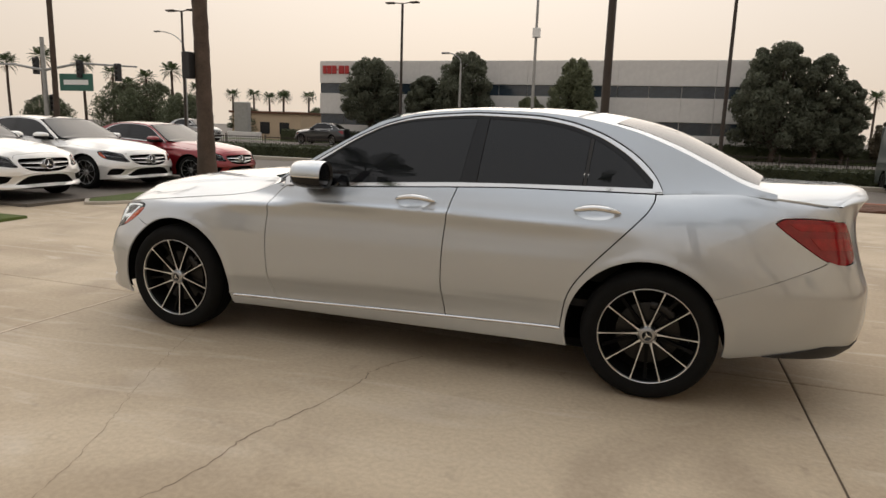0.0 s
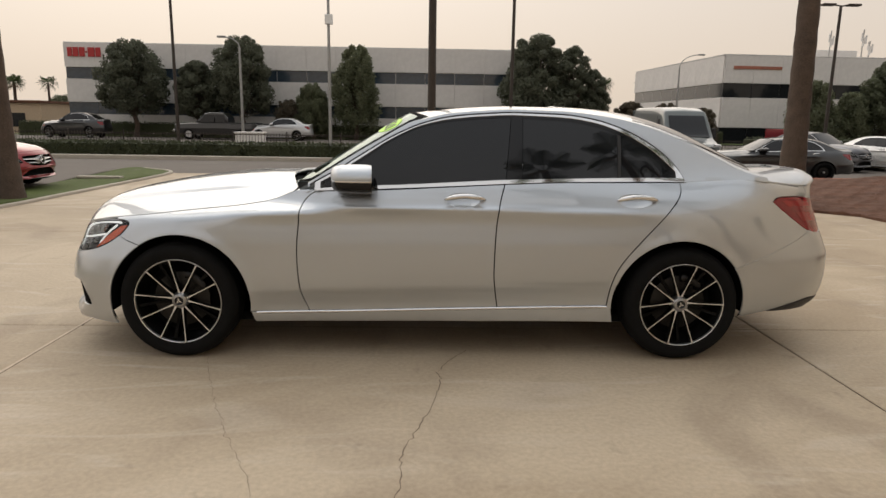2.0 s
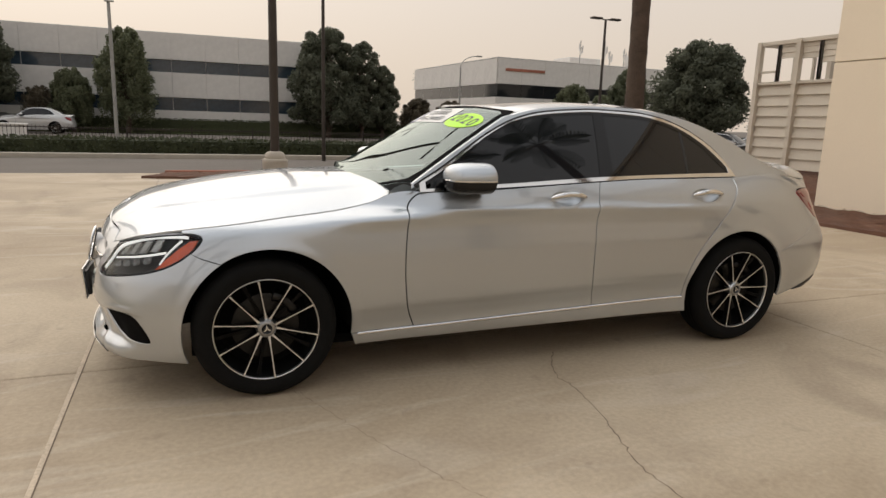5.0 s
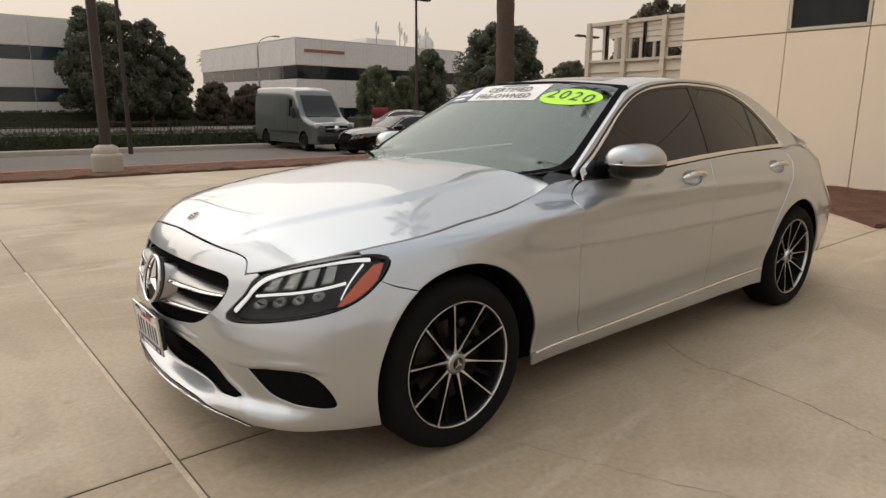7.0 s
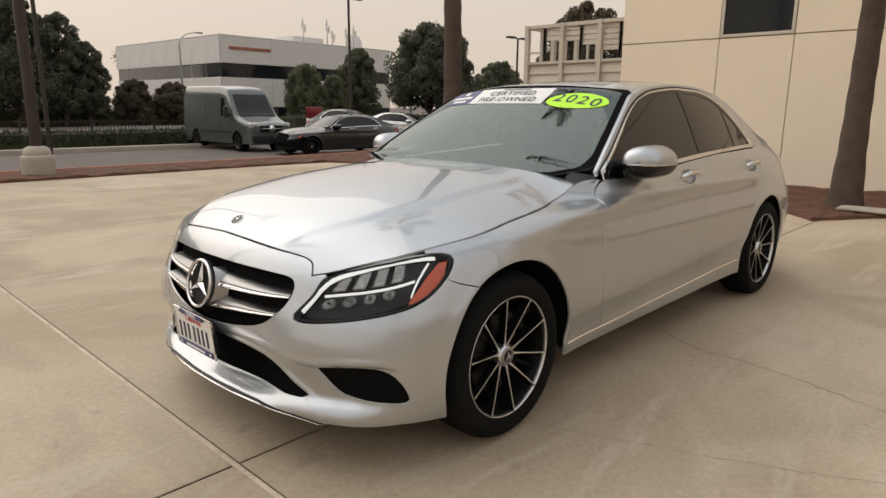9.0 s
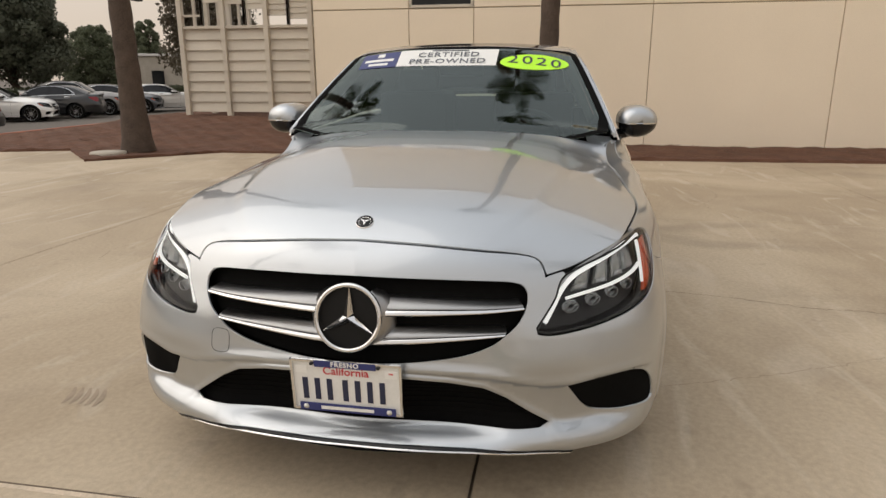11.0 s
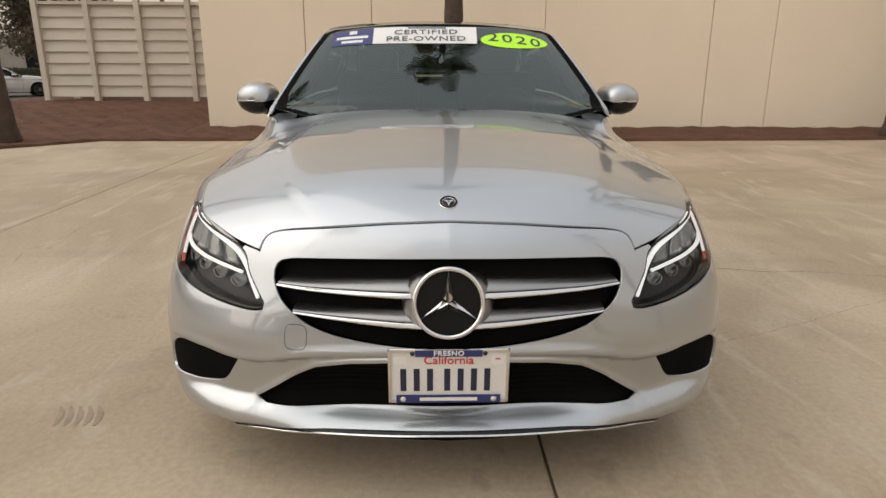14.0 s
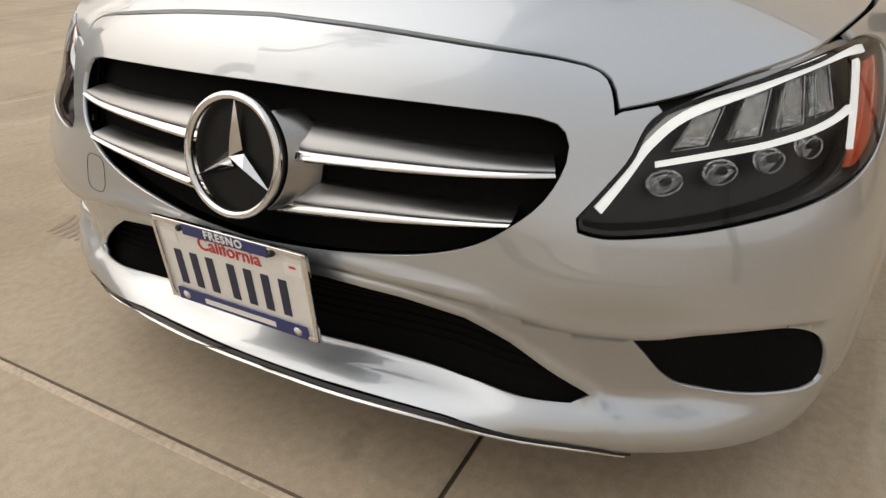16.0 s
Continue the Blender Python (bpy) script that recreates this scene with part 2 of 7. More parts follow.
def mesh_of(name, geo, mat):
    me = bpy.data.meshes.new(name)
    if isinstance(geo, bmesh.types.BMesh):
        geo.to_mesh(me)
        geo.free()
        me.materials.append(mat)
        return me
    pieces = [geo] if isinstance(geo, tuple) else geo
    v, f, n, k = [], [], [], 0
    for pv, pf, pn in pieces:
        v.append(pv)
        n.append(pn)
        f.extend((pf + k).tolist() if isinstance(pf, np.ndarray) else [tuple(int(i) + k for i in q) for q in pf])
        k += len(pv)
    v, n = np.vstack(v), np.vstack(n)
    me.from_pydata(v.tolist(), [], f)
    me.shade_smooth()
    me.materials.append(mat)
    me.update()
    me.normals_split_custom_set_from_vertices(n.tolist())
    return me


def part(name, geo, mat, parent=None, label="", at=None):
    """One mesh object under a thing or a part."""
    ob = new(name, geo if isinstance(geo, bpy.types.Mesh) else mesh_of(name, geo, mat))
    ob.parent = parent
    if at is not None:
        ob.matrix_basis = at
    if label:
        tagged(ob, label)
    return ob


def thing(name, label, category, at=None, group="", kind=""):
    ob = new(name)
    ob.empty_display_size = .2
    if at is not None:
        ob.matrix_basis = at
    return tagged(ob, label, category, group, kind)


def box(c, size, bevel=0.0, m=None):
    """A block with chamfered edges, flat faces."""
    if not bevel:
        v = np.array([(x, y, z) for x in (-.5, .5) for y in (-.5, .5) for z in (-.5, .5)]) * np.array(size) + np.array(c)
        p = piece(v, [(0, 1, 3, 2), (4, 6, 7, 5), (0, 4, 5, 1), (2, 3, 7, 6), (0, 2, 6, 4), (1, 5, 7, 3)], flat=True)
        return moved(p, m) if m is not None else p
    bm = bmesh.new()
    bmesh.ops.create_cube(bm, size=1, matrix=Matrix.Translation(c) @ Matrix.Diagonal((*size, 1)))
    if bevel:
        bmesh.ops.bevel(bm, geom=bm.edges[:], offset=bevel, segments=2, affect="EDGES", profile=.6)
    bm.verts.index_update()
    p = piece([tuple(v.co) for v in bm.verts], [tuple(v.index for v in q.verts) for q in bm.faces], flat=True)
    bm.free()
    return moved(p, m) if m is not None else p


def lathe(profile, n=48, axis="y", c=(0, 0, 0), flat=False):
    """Turns (radius, along) pairs round an axis through c."""
    v, f = [], []
    k = len(profile)
    for i in range(n):
        a = 2 * math.pi * i / n
        for r, h in profile:
            q = (r * math.cos(a), r * math.sin(a))
            v.append({"y": (q[0], h, q[1]), "z": (q[0], q[1], h), "x": (h, q[0], q[1])}[axis])
    for i in range(n):
        j = (i + 1) % n
        for a in range(k - 1):
            q = (i * k + a, j * k + a, j * k + a + 1, i * k + a + 1)
            f.append(q if axis != "y" else tuple(reversed(q)))
    return piece(np.array(v) + np.array(c), f, flat=flat)


def disc(r, h, n=32, axis="y", c=(0, 0, 0), up=1):
    v = [(0, 0)] + [(r * math.cos(2 * math.pi * i / n), r * math.sin(2 * math.pi * i / n)) for i in range(n)]
    p = [{"y": (x, h, y), "z": (x, y, h), "x": (h, x, y)}[axis] for x, y in v]
    f = [(0, 1 + i, 1 + (i + 1) % n) for i in range(n)]
    if (axis == "y") != (up < 0):
        f = [tuple(reversed(q)) for q in f]
    return piece(np.array(p) + np.array(c), f)


def tube(points, r, n=8, closed=False, ends=True):
    """A round rod along points; r: one radius or one for each point."""
    p = np.array(points, float)
    rr = np.broadcast_to(np.asarray(r, float), (len(p),))
    t = np.gradient(p, axis=0) if not closed else np.roll(p, -1, 0) - np.roll(p, 1, 0)
    t /= np.maximum(np.linalg.norm(t, axis=1), 1e-9)[:, None]
    ref = np.array([0, 0, 1.0]) if abs(t[0][2]) < .9 else np.array([1.0, 0, 0])
    v, f = [], []
    for i in range(len(p)):
        a = np.cross(t[i], ref)
        a /= max(np.linalg.norm(a), 1e-9)
        b = np.cross(a, t[i])
        ref = b
        for j in range(n):
            w = 2 * math.pi * j / n
            v.append(p[i] + rr[i] * (math.cos(w) * a + math.sin(w) * b))
    m = len(p)
    for i in range(m if closed else m - 1):
        for j in range(n):
            k = (i + 1) % m
            f.append((i * n + j, i * n + (j + 1) % n, k * n + (j + 1) % n, k * n + j))
    if ends and not closed:
        f.append(tuple(reversed(range(n))))
        f.append(tuple(range((m - 1) * n, m * n)))
    f = [tuple(reversed(q)) for q in f]
    return piece(v, f)


def within(poly, pts):
    x, y = pts[:, 0], pts[:, 1]
    hit = np.zeros(len(pts), bool)
    for (x0, y0), (x1, y1) in zip(poly, np.roll(poly, -1, 0)):
        if y0 != y1:
            hit ^= ((y0 > y) != (y1 > y)) & (x < (x1 - x0) * (y - y0) / (y1 - y0) + x0)
    return hit


def resample(poly, cell):
    out = []
    for a, b in zip(poly, np.roll(poly, -1, 0)):
        n = max(1, int(math.ceil(np.linalg.norm(b - a) / cell)))
        out.extend(a + (b - a) * i / n for i in range(n))
    return np.array(out)


def shrunk(poly, gap):
    """A polygon moved inward by gap."""
    p = np.array(poly, float)
    area = np.sum(p[:, 0] * np.roll(p[:, 1], -1) - np.roll(p[:, 0], -1) * p[:, 1])
    if area < 0:
        p = p[::-1]
    d = np.roll(p, -1, 0) - p
    d /= np.maximum(np.linalg.norm(d, axis=1), 1e-9)[:, None]
    nrm = np.stack([-d[:, 1], d[:, 0]], 1)
    m = nrm + np.roll(nrm, 1, 0)
    m /= np.maximum(np.sum(m * m, axis=1), .35)[:, None] / 2
    return p + m * gap


def skin(surf, outline, holes=(), cell=.02, gap=.0015, depth=.014, lift=0.0, up=1, hole_depth=None, creases=()):
    """A sheet on a surface within an outline, with its turned-in edge."""
    from mathutils.geometry import delaunay_2d_cdt
    line_in = shrunk(outline, gap)
    if surf is side:                             # the halves meet in the middle without a gap
        for end in (U0, U1):
            line_in[np.abs(line_in[:, 0] - end) < 3 * abs(gap) + 1e-6, 0] = end
    loops = [resample(line_in, cell)] + [resample(np.array(h, float), cell) for h in holes]
    lo, hi = loops[0].min(0), loops[0].max(0)
    gx, gy = np.meshgrid(np.arange(lo[0], hi[0], cell), np.arange(lo[1], hi[1], cell))
    g = np.stack([gx.ravel(), gy.ravel()], 1)
    g[:, 0] += np.where((np.round((g[:, 1] - lo[1]) / cell).astype(int) % 2) == 1, cell / 2, 0)
    keep = within(loops[0], g)
    for h in loops[1:]:
        keep &= ~within(h, g)
    g = g[keep]
    edge = np.vstack(loops + [np.array(c) for c in creases])
    for i in range(0, len(g), 2000):
        b = g[i:i + 2000]
        far = np.min(np.sum((b[:, None] - edge[None]) ** 2, axis=2), axis=1) > (.45 * cell) ** 2
        b[~far] = np.nan
    g = g[~np.isnan(g[:, 0])] if len(g) else g
    pts, seg, k = [], [], 0
    for loop in loops:
        n = len(loop)
        pts.extend(loop)
        seg.extend((k + i, k + (i + 1) % n) for i in range(n))
        k += n
    for c in creases:                            # lines along which the sheet bends sharply
        pts.extend(c)
        seg.extend((k + i, k + i + 1) for i in range(len(c) - 1))
        k += len(c)
    pts = np.vstack([np.array(pts), g]) if len(g) else np.array(pts)
    vv, _, ff, *_ = delaunay_2d_cdt([Vector((float(a), float(b))) for a, b in pts], seg, [], 0, 1e-7)
    q = np.array([(v.x, v.y) for v in vv])
    tri = np.array([t for t in ff if len(t) == 3])
    mid = q[tri].mean(1)
    ok = within(loops[0], mid)
    for h in loops[1:]:
        ok &= ~within(h, mid)
    tri = tri[ok]
    used = np.unique(tri)
    remap = -np.ones(len(q), int)
    remap[used] = np.arange(len(used))
    q, tri = q[used], remap[tri]
    a = q[tri]
    area = (a[:, 1, 0] - a[:, 0, 0]) * (a[:, 2, 1] - a[:, 0, 1]) - (a[:, 2, 0] - a[:, 0, 0]) * (a[:, 1, 1] - a[:, 0, 1])
    tri = np.where((area < 0)[:, None], tri[:, ::-1], tri)
    e = 2e-3
    p = surf(q[:, 0], q[:, 1], lift)
    da = surf(q[:, 0] + e, q[:, 1], lift) - surf(q[:, 0] - e, q[:, 1], lift)
    db = surf(q[:, 0], q[:, 1] + e, lift) - surf(q[:, 0], q[:, 1] - e, lift)
    n = np.cross(da, db) * up
    mid_line = np.abs(p[:, 1]) < 1e-3
    n[mid_line, 1] = 0
    n /= np.maximum(np.linalg.norm(n, axis=1), 1e-12)[:, None]
    f = [tuple(t) if up > 0 else tuple(t[::-1]) for t in tri]
    if not depth:
        return p, f, n
    count = {}
    for t in f:
        for i in range(3):
            key = (t[i], t[(i + 1) % 3])
            count[key] = count.get(key, 0) + 1
    rim_v, rim_n, rim_f = [], [], []
    base = len(p)
    for (i, j) in count:
        if (j, i) in count or (abs(p[i][1]) < 1e-3 and abs(p[j][1]) < 1e-3):
            continue
        w = np.cross(p[j] - p[i], n[i] + n[j])
        w /= max(np.linalg.norm(w), 1e-12)
        d = depth
        if hole_depth is not None and holes:
            m2 = ((q[i] + q[j]) / 2)[None]
            if np.min(np.sum((loops[0] - m2) ** 2, axis=1)) > (.7 * cell) ** 2:
                d = hole_depth
        b = base + len(rim_v)
        rim_v += [p[i], p[j], p[j] - n[j] * d, p[i] - n[i] * d]
        rim_n += [n[i] * .5 + w * .5, n[j] * .5 + w * .5, w, w]
        rim_f.append((b + 1, b, b + 3, b + 2))
    if rim_v:
        p, n, f = np.vstack([p, rim_v]), np.vstack([n, rim_n]), f + rim_f
    return p, f, n


def both(p):
    return [p, mirrored(p)]


def letters(name, words, size, mat, parent, at, label="", bold=0.0, spread=1.0):
    """Flat raised words from the built-in font, as a mesh."""
    cu = bpy.data.curves.new(name, "FONT")
    cu.body, cu.size, cu.align_x, cu.align_y, cu.extrude, cu.offset = words, size, "CENTER", "CENTER", .0004, bold
    cu.space_character = spread
    cu.resolution_u = 3
    tmp = bpy.data.objects.new(name, cu)
    scene.collection.objects.link(tmp)
    dg = bpy.context.evaluated_depsgraph_get()
    me = bpy.data.meshes.new_from_object(tmp.evaluated_get(dg))
    bpy.data.objects.remove(tmp)
    me.materials.clear()
    me.materials.append(mat)
    ob = new(name, me)
    ob.parent = parent
    ob.matrix_basis = at
    if label:
        tagged(ob, label)
    return ob


# ---- sedan surfaces: smooth curves through a few key sizes ----
def curve(xs, ys):
    """A smooth curve through key points that does not overshoot; takes arrays."""
    xs, ys = np.array(xs, float), np.array(ys, float)
    h = np.diff(xs)
    s = np.diff(ys) / h
    m = np.zeros(len(xs))
    m[0], m[-1] = s[0], s[-1]
    for i in range(1, len(xs) - 1):
        if s[i - 1] * s[i] > 0:
            a, b = 2 * h[i] + h[i - 1], h[i] + 2 * h[i - 1]
            m[i] = (a + b) / (a / s[i - 1] + b / s[i])

    def at(q):
        q = np.asarray(q, float)
        i = np.clip(np.searchsorted(xs, q) - 1, 0, len(h) - 1)
        t = np.clip((q - xs[i]) / h[i], 0, 1)
        t2, t3 = t * t, t * t * t
        return ((2 * t3 - 3 * t2 + 1) * ys[i] + (t3 - 2 * t2 + t) * h[i] * m[i]
                + (3 * t2 - 2 * t3) * ys[i + 1] + (t3 - t2) * h[i] * m[i + 1])
    return at


def spline(points, step=0.01):
    """A dense round line through points (Catmull-Rom)."""
    p = np.array(points, float)
    p = np.vstack([2 * p[0] - p[1], p, 2 * p[-1] - p[-2]])
    out = []
    for i in range(1, len(p) - 2):
        n = max(2, int(np.linalg.norm(p[i + 1] - p[i]) / step))
        t = np.linspace(0, 1, n, endpoint=False)[:, None]
        out.append(0.5 * (2 * p[i] + (p[i + 1] - p[i - 1]) * t + (2 * p[i - 1] - 5 * p[i] + 4 * p[i + 1] - p[i + 2]) * t * t
                          + (3 * p[i] - p[i - 1] - 3 * p[i + 1] + p[i + 2]) * t ** 3))
    return np.vstack(out + [p[-2][None]])


# the body's outline from above, from the middle of the nose to the middle of the tail
PLAN = spline([(-2.225, 0), (-2.221, .13), (-2.206, .27), (-2.178, .42), (-2.128, .56), (-2.07, .680), (-2.0, .772), (-1.91, .837),
               (-1.79, .877), (-1.65, .895), (-1.42, .902), (-1.1, .898), (-.7, .891), (0, .89), (.7, .894), (1.1, .901), (1.42, .906),
               (1.7, .897), (1.9, .875), (2.1, .83), (2.25, .765), (2.36, .665), (2.43, .51), (2.467, .3), (2.478, 0)])
ARC = np.r_[0, np.cumsum(np.linalg.norm(np.diff(PLAN, axis=0), axis=1))]
ARC -= np.interp(0, PLAN[:, 0], ARC)
TAN = np.gradient(PLAN, axis=0) / np.linalg.norm(np.gradient(PLAN, axis=0), axis=1)[:, None]
U0, U1 = ARC[0], ARC[-1]


def uf(y):
    """The way along the outline at half width y, on the nose."""
    k = ARC < -1.5
    return np.interp(y, PLAN[k, 1], ARC[k])


def ur(y):
    k = ARC > 1.55
    return np.interp(-np.asarray(y, float), -PLAN[k, 1], ARC[k])


# how far the body lies inside that outline, by height, at stations along it
SECTIONS = []


def station(u, *zd):
    SECTIONS.append((u, curve(zd[0::2], zd[1::2])))


station(uf(0), .15, .04, .19, -.004, .215, -.004, .235, .010, .272, .05, .34, .05, .41, .012, .44, .005, .48, .012, .60, .028, .70, .06, .745, .082, .80, .13, .86, .22)
station(uf(.35), .15, .04, .19, -.004, .215, -.004, .235, .010, .272, .05, .34, .05, .41, .012, .44, .005, .48, .012, .60, .03, .70, .065, .745, .088, .80, .14, .86, .23)
station(uf(.53), .15, .05, .19, .004, .215, -.006, .24, -.010, .30, -.010, .34, -.008, .41, -.006, .46, -.008, .54, .008, .62, .04, .70, .075, .745, .105, .80, .18, .86, .27)
station(uf(.74), .15, .05, .19, .008, .215, -.004, .24, -.009, .30, -.012, .38, -.017, .46, -.012, .54, .006, .62, .042, .70, .073, .76, .113, .80, .16, .86, .25)
station(-1.80, .15, .045, .2, .012, .25, -.001, .35, -.007, .45, -.008, .55, .004, .62, .026, .70, .060, .76, .096, .80, .14, .84, .2, .88, .27)
station(-1.42, .18, .02, .30, .0, .45, .0, .60, .0, .68, .004, .74, .016, .78, .032, .80, .05, .815, .08, .835, .14, .85, .19, .88, .26)
station(-1.18, .18, .035, .24, .02, .30, .014, .36, .008, .40, .004, .50, .002, .65, .003, .72, .009, .77, .017, .80, .027, .815, .040, .83, .068, .845, .112, .86, .16, .90, .21, .95, .25)
station(-.95, .18, .05, .24, .035, .30, .03, .36, .018, .40, .008, .50, .003, .65, .004, .73, .012, .775, .0175, .815, .0135, .827, .017, .842, .042, .857, .09, .872, .14, .90, .175, .95, .21, 1.0, .25)
station(-.55, .18, .06, .22, .04, .265, .033, .30, .032, .37, .018, .41, .006, .50, .001, .65, .003, .73, .012, .785, .0185, .845, .0105, .855, .012, .868, .026, .92, .055, .97, .085, 1.05, .15)
station(.2, .18, .06, .22, .04, .285, .033, .32, .032, .39, .018, .43, .006, .52, .0, .65, .002, .735, .012, .795, .0185, .856, .0105, .865, .012, .878, .025, .93, .050, .99, .080, 1.05, .13)
station(.95, .18, .06, .22, .04, .31, .033, .36, .03, .43, .016, .47, .005, .55, .0, .66, .001, .73, .010, .785, .0165, .842, .0100, .852, .012, .868, .024, .94, .062, 1.01, .112, 1.07, .17)
station(1.42, .2, .02, .34, .0, .50, .0, .64, .0, .72, .003, .80, .016, .86, .034, .92, .066, .96, .098, .99, .130, 1.02, .166, 1.1, .27)
station(1.85, .22, .07, .28, .03, .36, .012, .45, .002, .55, .0, .65, .008, .75, .028, .85, .056, .93, .094, .97, .124, 1.0, .152, 1.03, .186, 1.1, .29)
station(ur(.74), .25, .10, .32, .04, .40, .01, .48, .0, .58, .0, .68, .03, .76, .07, .84, .105, .92, .140, .98, .185, 1.03, .25, 1.1, .34)
station(ur(.4), .25, .10, .32, .03, .40, .005, .48, .0, .58, .006, .68, .04, .76, .065, .84, .085, .92, .095, .98, .085, 1.03, .06, 1.1, .1)
station(ur(0), .25, .10, .32, .03, .40, .005, .48, .0, .58, .006, .68, .04, .76, .06, .84, .075, .92, .08, .98, .06, 1.03, .03, 1.1, .06)
LEDGE = curve([U0, -2.70, -2.526, -2.43, -2.37, -2.31, -2.25, -2.15, -2.05, -1.95], [.456, .455, .446, .434, .421, .414, .414, .428, .432, .424])
INTAKE_RIM = np.array([(U0 - .06, .432), (U0, .432), (-2.704, .431), (-2.585, .422), (-2.487, .405), (-2.418, .370), (-2.345, .322), (-2.290, .286)])
RIDGE = np.vstack([INTAKE_RIM, [(-2.262, .248), (-2.238, .205)]])
ST_U = np.array([s[0] for s in SECTIONS])
ARCH = ((-1.405, .322, .383), (1.395, .322, .378))


def inset(u, z):
    u, z = np.broadcast_arrays(np.asarray(u, float), np.asarray(z, float))
    v = np.array([f(z) for _, f in SECTIONS])
    g = np.gradient(v, ST_U, axis=0)
    i = np.clip(np.searchsorted(ST_U, u) - 1, 0, len(ST_U) - 2)
    h = ST_U[i + 1] - ST_U[i]
    t = np.clip((u - ST_U[i]) / h, 0, 1)
    pick = lambda a, k: np.take_along_axis(a, k[None], 0)[0]
    t2, t3 = t * t, t * t * t
    d = ((2 * t3 - 3 * t2 + 1) * pick(v, i) + (t3 - 2 * t2 + t) * h * pick(g, i)
         + (3 * t2 - 2 * t3) * pick(v, i + 1) + (t3 - t2) * h * pick(g, i + 1))
    led = LEDGE(u)
    q = np.clip((led - z) / .010, 0, 1) * np.clip((z - .25) / .04, 0, 1) * np.clip((-1.94 - u) / .10, 0, 1)
    d = d + .013 * q * q * (3 - 2 * q)           # the step over the lower intake and the vents
    d = d - .003 * np.exp(-((z - led - .008) / .012) ** 2) * np.clip((-1.98 - u) / .06, 0, 1)
    span = np.clip((u + 2.43) / .16, 0, 1) * np.clip((-2.0 - u) / .16, 0, 1)
    span = span * span * (3 - 2 * span)          # the hollow round the corner vent: under the step, then out to the chin
    low = np.clip((z - .218) / .076, 0, 1)
    high = np.clip((z - .294) / np.maximum(led - .300, .02), 0, 1)
    fall = np.where(z < .294, .034 * low * low * (3 - 2 * low), .034 * (1 - high ** 1.6))
    d = d + span * fall
    near = np.full(d.shape, 1.0)                 # the raised frame of the lower intake
    for (ax, az), (bx, bz) in zip(RIDGE, RIDGE[1:]):
        k = np.clip(((u - ax) * (bx - ax) + (z - az) * (bz - az)) / ((bx - ax) ** 2 + (bz - az) ** 2), 0, 1)
        near = np.minimum(near, np.hypot(u - ax - k * (bx - ax), z - az - k * (bz - az)))
    foot = np.clip((.290 - z) / .05, 0, 1)
    d = d - (.0075 - .0045 * foot) * np.exp(-(np.maximum(near - .004, 0) / (.0085 + .012 * foot)) ** 2)
    for cx, cz, r in ARCH:                       # the rounded lip of the wheel arches
        q = np.hypot(u - cx, z - cz) - r
        d = d - 0.007 * np.exp(-np.clip(q, 0, 1) ** 2 / 0.0012) * np.clip((z - .12) * 8, 0, 1)
    return d


def side(u, z, lift=0.0):
    """A point of the lower body: along the outline and up; lift: metres proud of it. The car's left half has y < 0."""
    u, z = np.broadcast_arrays(np.asarray(u, float), np.asarray(z, float))
    d = inset(u, z) - lift
    x, y = np.interp(u, ARC, PLAN[:, 0]), np.interp(u, ARC, PLAN[:, 1])
    tx, ty = np.interp(u, ARC, TAN[:, 0]), np.interp(u, ARC, TAN[:, 1])
    return np.stack([x + d * ty, -(y - d * tx), z], -1)


FOOT_X, FOOT = np.array([-3.0, 3.0]), np.zeros(2)


def cabin_half(x, z):
    w = z - .98
    q = (np.asarray(x, float) - .35) / 1.2
    taper = np.where(q > 0, .092 * np.clip(q, 0, 2) ** 2, .030 * q * q)
    return .812 - .44 * w - .20 * w * w - taper + np.interp(x, FOOT_X, FOOT) * np.exp(-np.clip(np.asarray(z) - 1.025, 0, 1) / .08)


def cabin(x, z, lift=0.0):
    """A point of the side of the cabin: glass, pillars, window trim."""
    x, z = np.broadcast_arrays(np.asarray(x, float), np.asarray(z, float))
    return np.stack([x, -(cabin_half(x, z) + lift), z + lift * .45], -1)


# the foot of the rear pillar comes down onto the shoulder
foot_x = np.linspace(1.435, 1.95, 12)
foot_z = np.interp(foot_x, [1.435, 1.6, 1.80, 1.95], [1.017, 1.028, 1.036, 1.022])
foot_d = -side(foot_x, foot_z)[:, 1] - cabin_half(foot_x, foot_z)
FOOT_X, FOOT = np.r_[-3.0, 1.20, foot_x, 3.0], np.r_[0, 0, foot_d, foot_d[-1]]


# the roof and both screens, as heights over the plan
RAIL = curve([-.80, -.70, -.532, -.408, -.22, -.06, .102, .298, .452, .625, .757, .921, 1.08, 1.25, 1.45, 1.65, 1.82, 1.95, 2.1],
             [.93, .99, 1.092, 1.170, 1.280, 1.347, 1.383, 1.401, 1.409, 1.407, 1.403, 1.388, 1.364, 1.322, 1.248, 1.153, 1.072, 1.04, 1.02])
CROWN = curve([-.95, -.88, -.787, -.633, -.48, -.328, -.177, -.083, .049, .2, .352, .504, .656, .885, 1.077, 1.272, 1.469, 1.65, 1.85, 1.97, 2.1],
              [.90, .948, 1.006, 1.100, 1.197, 1.289, 1.366, 1.396, 1.416, 1.431, 1.440, 1.445, 1.445, 1.438, 1.423, 1.393, 1.340, 1.265, 1.165, 1.10, 1.05])


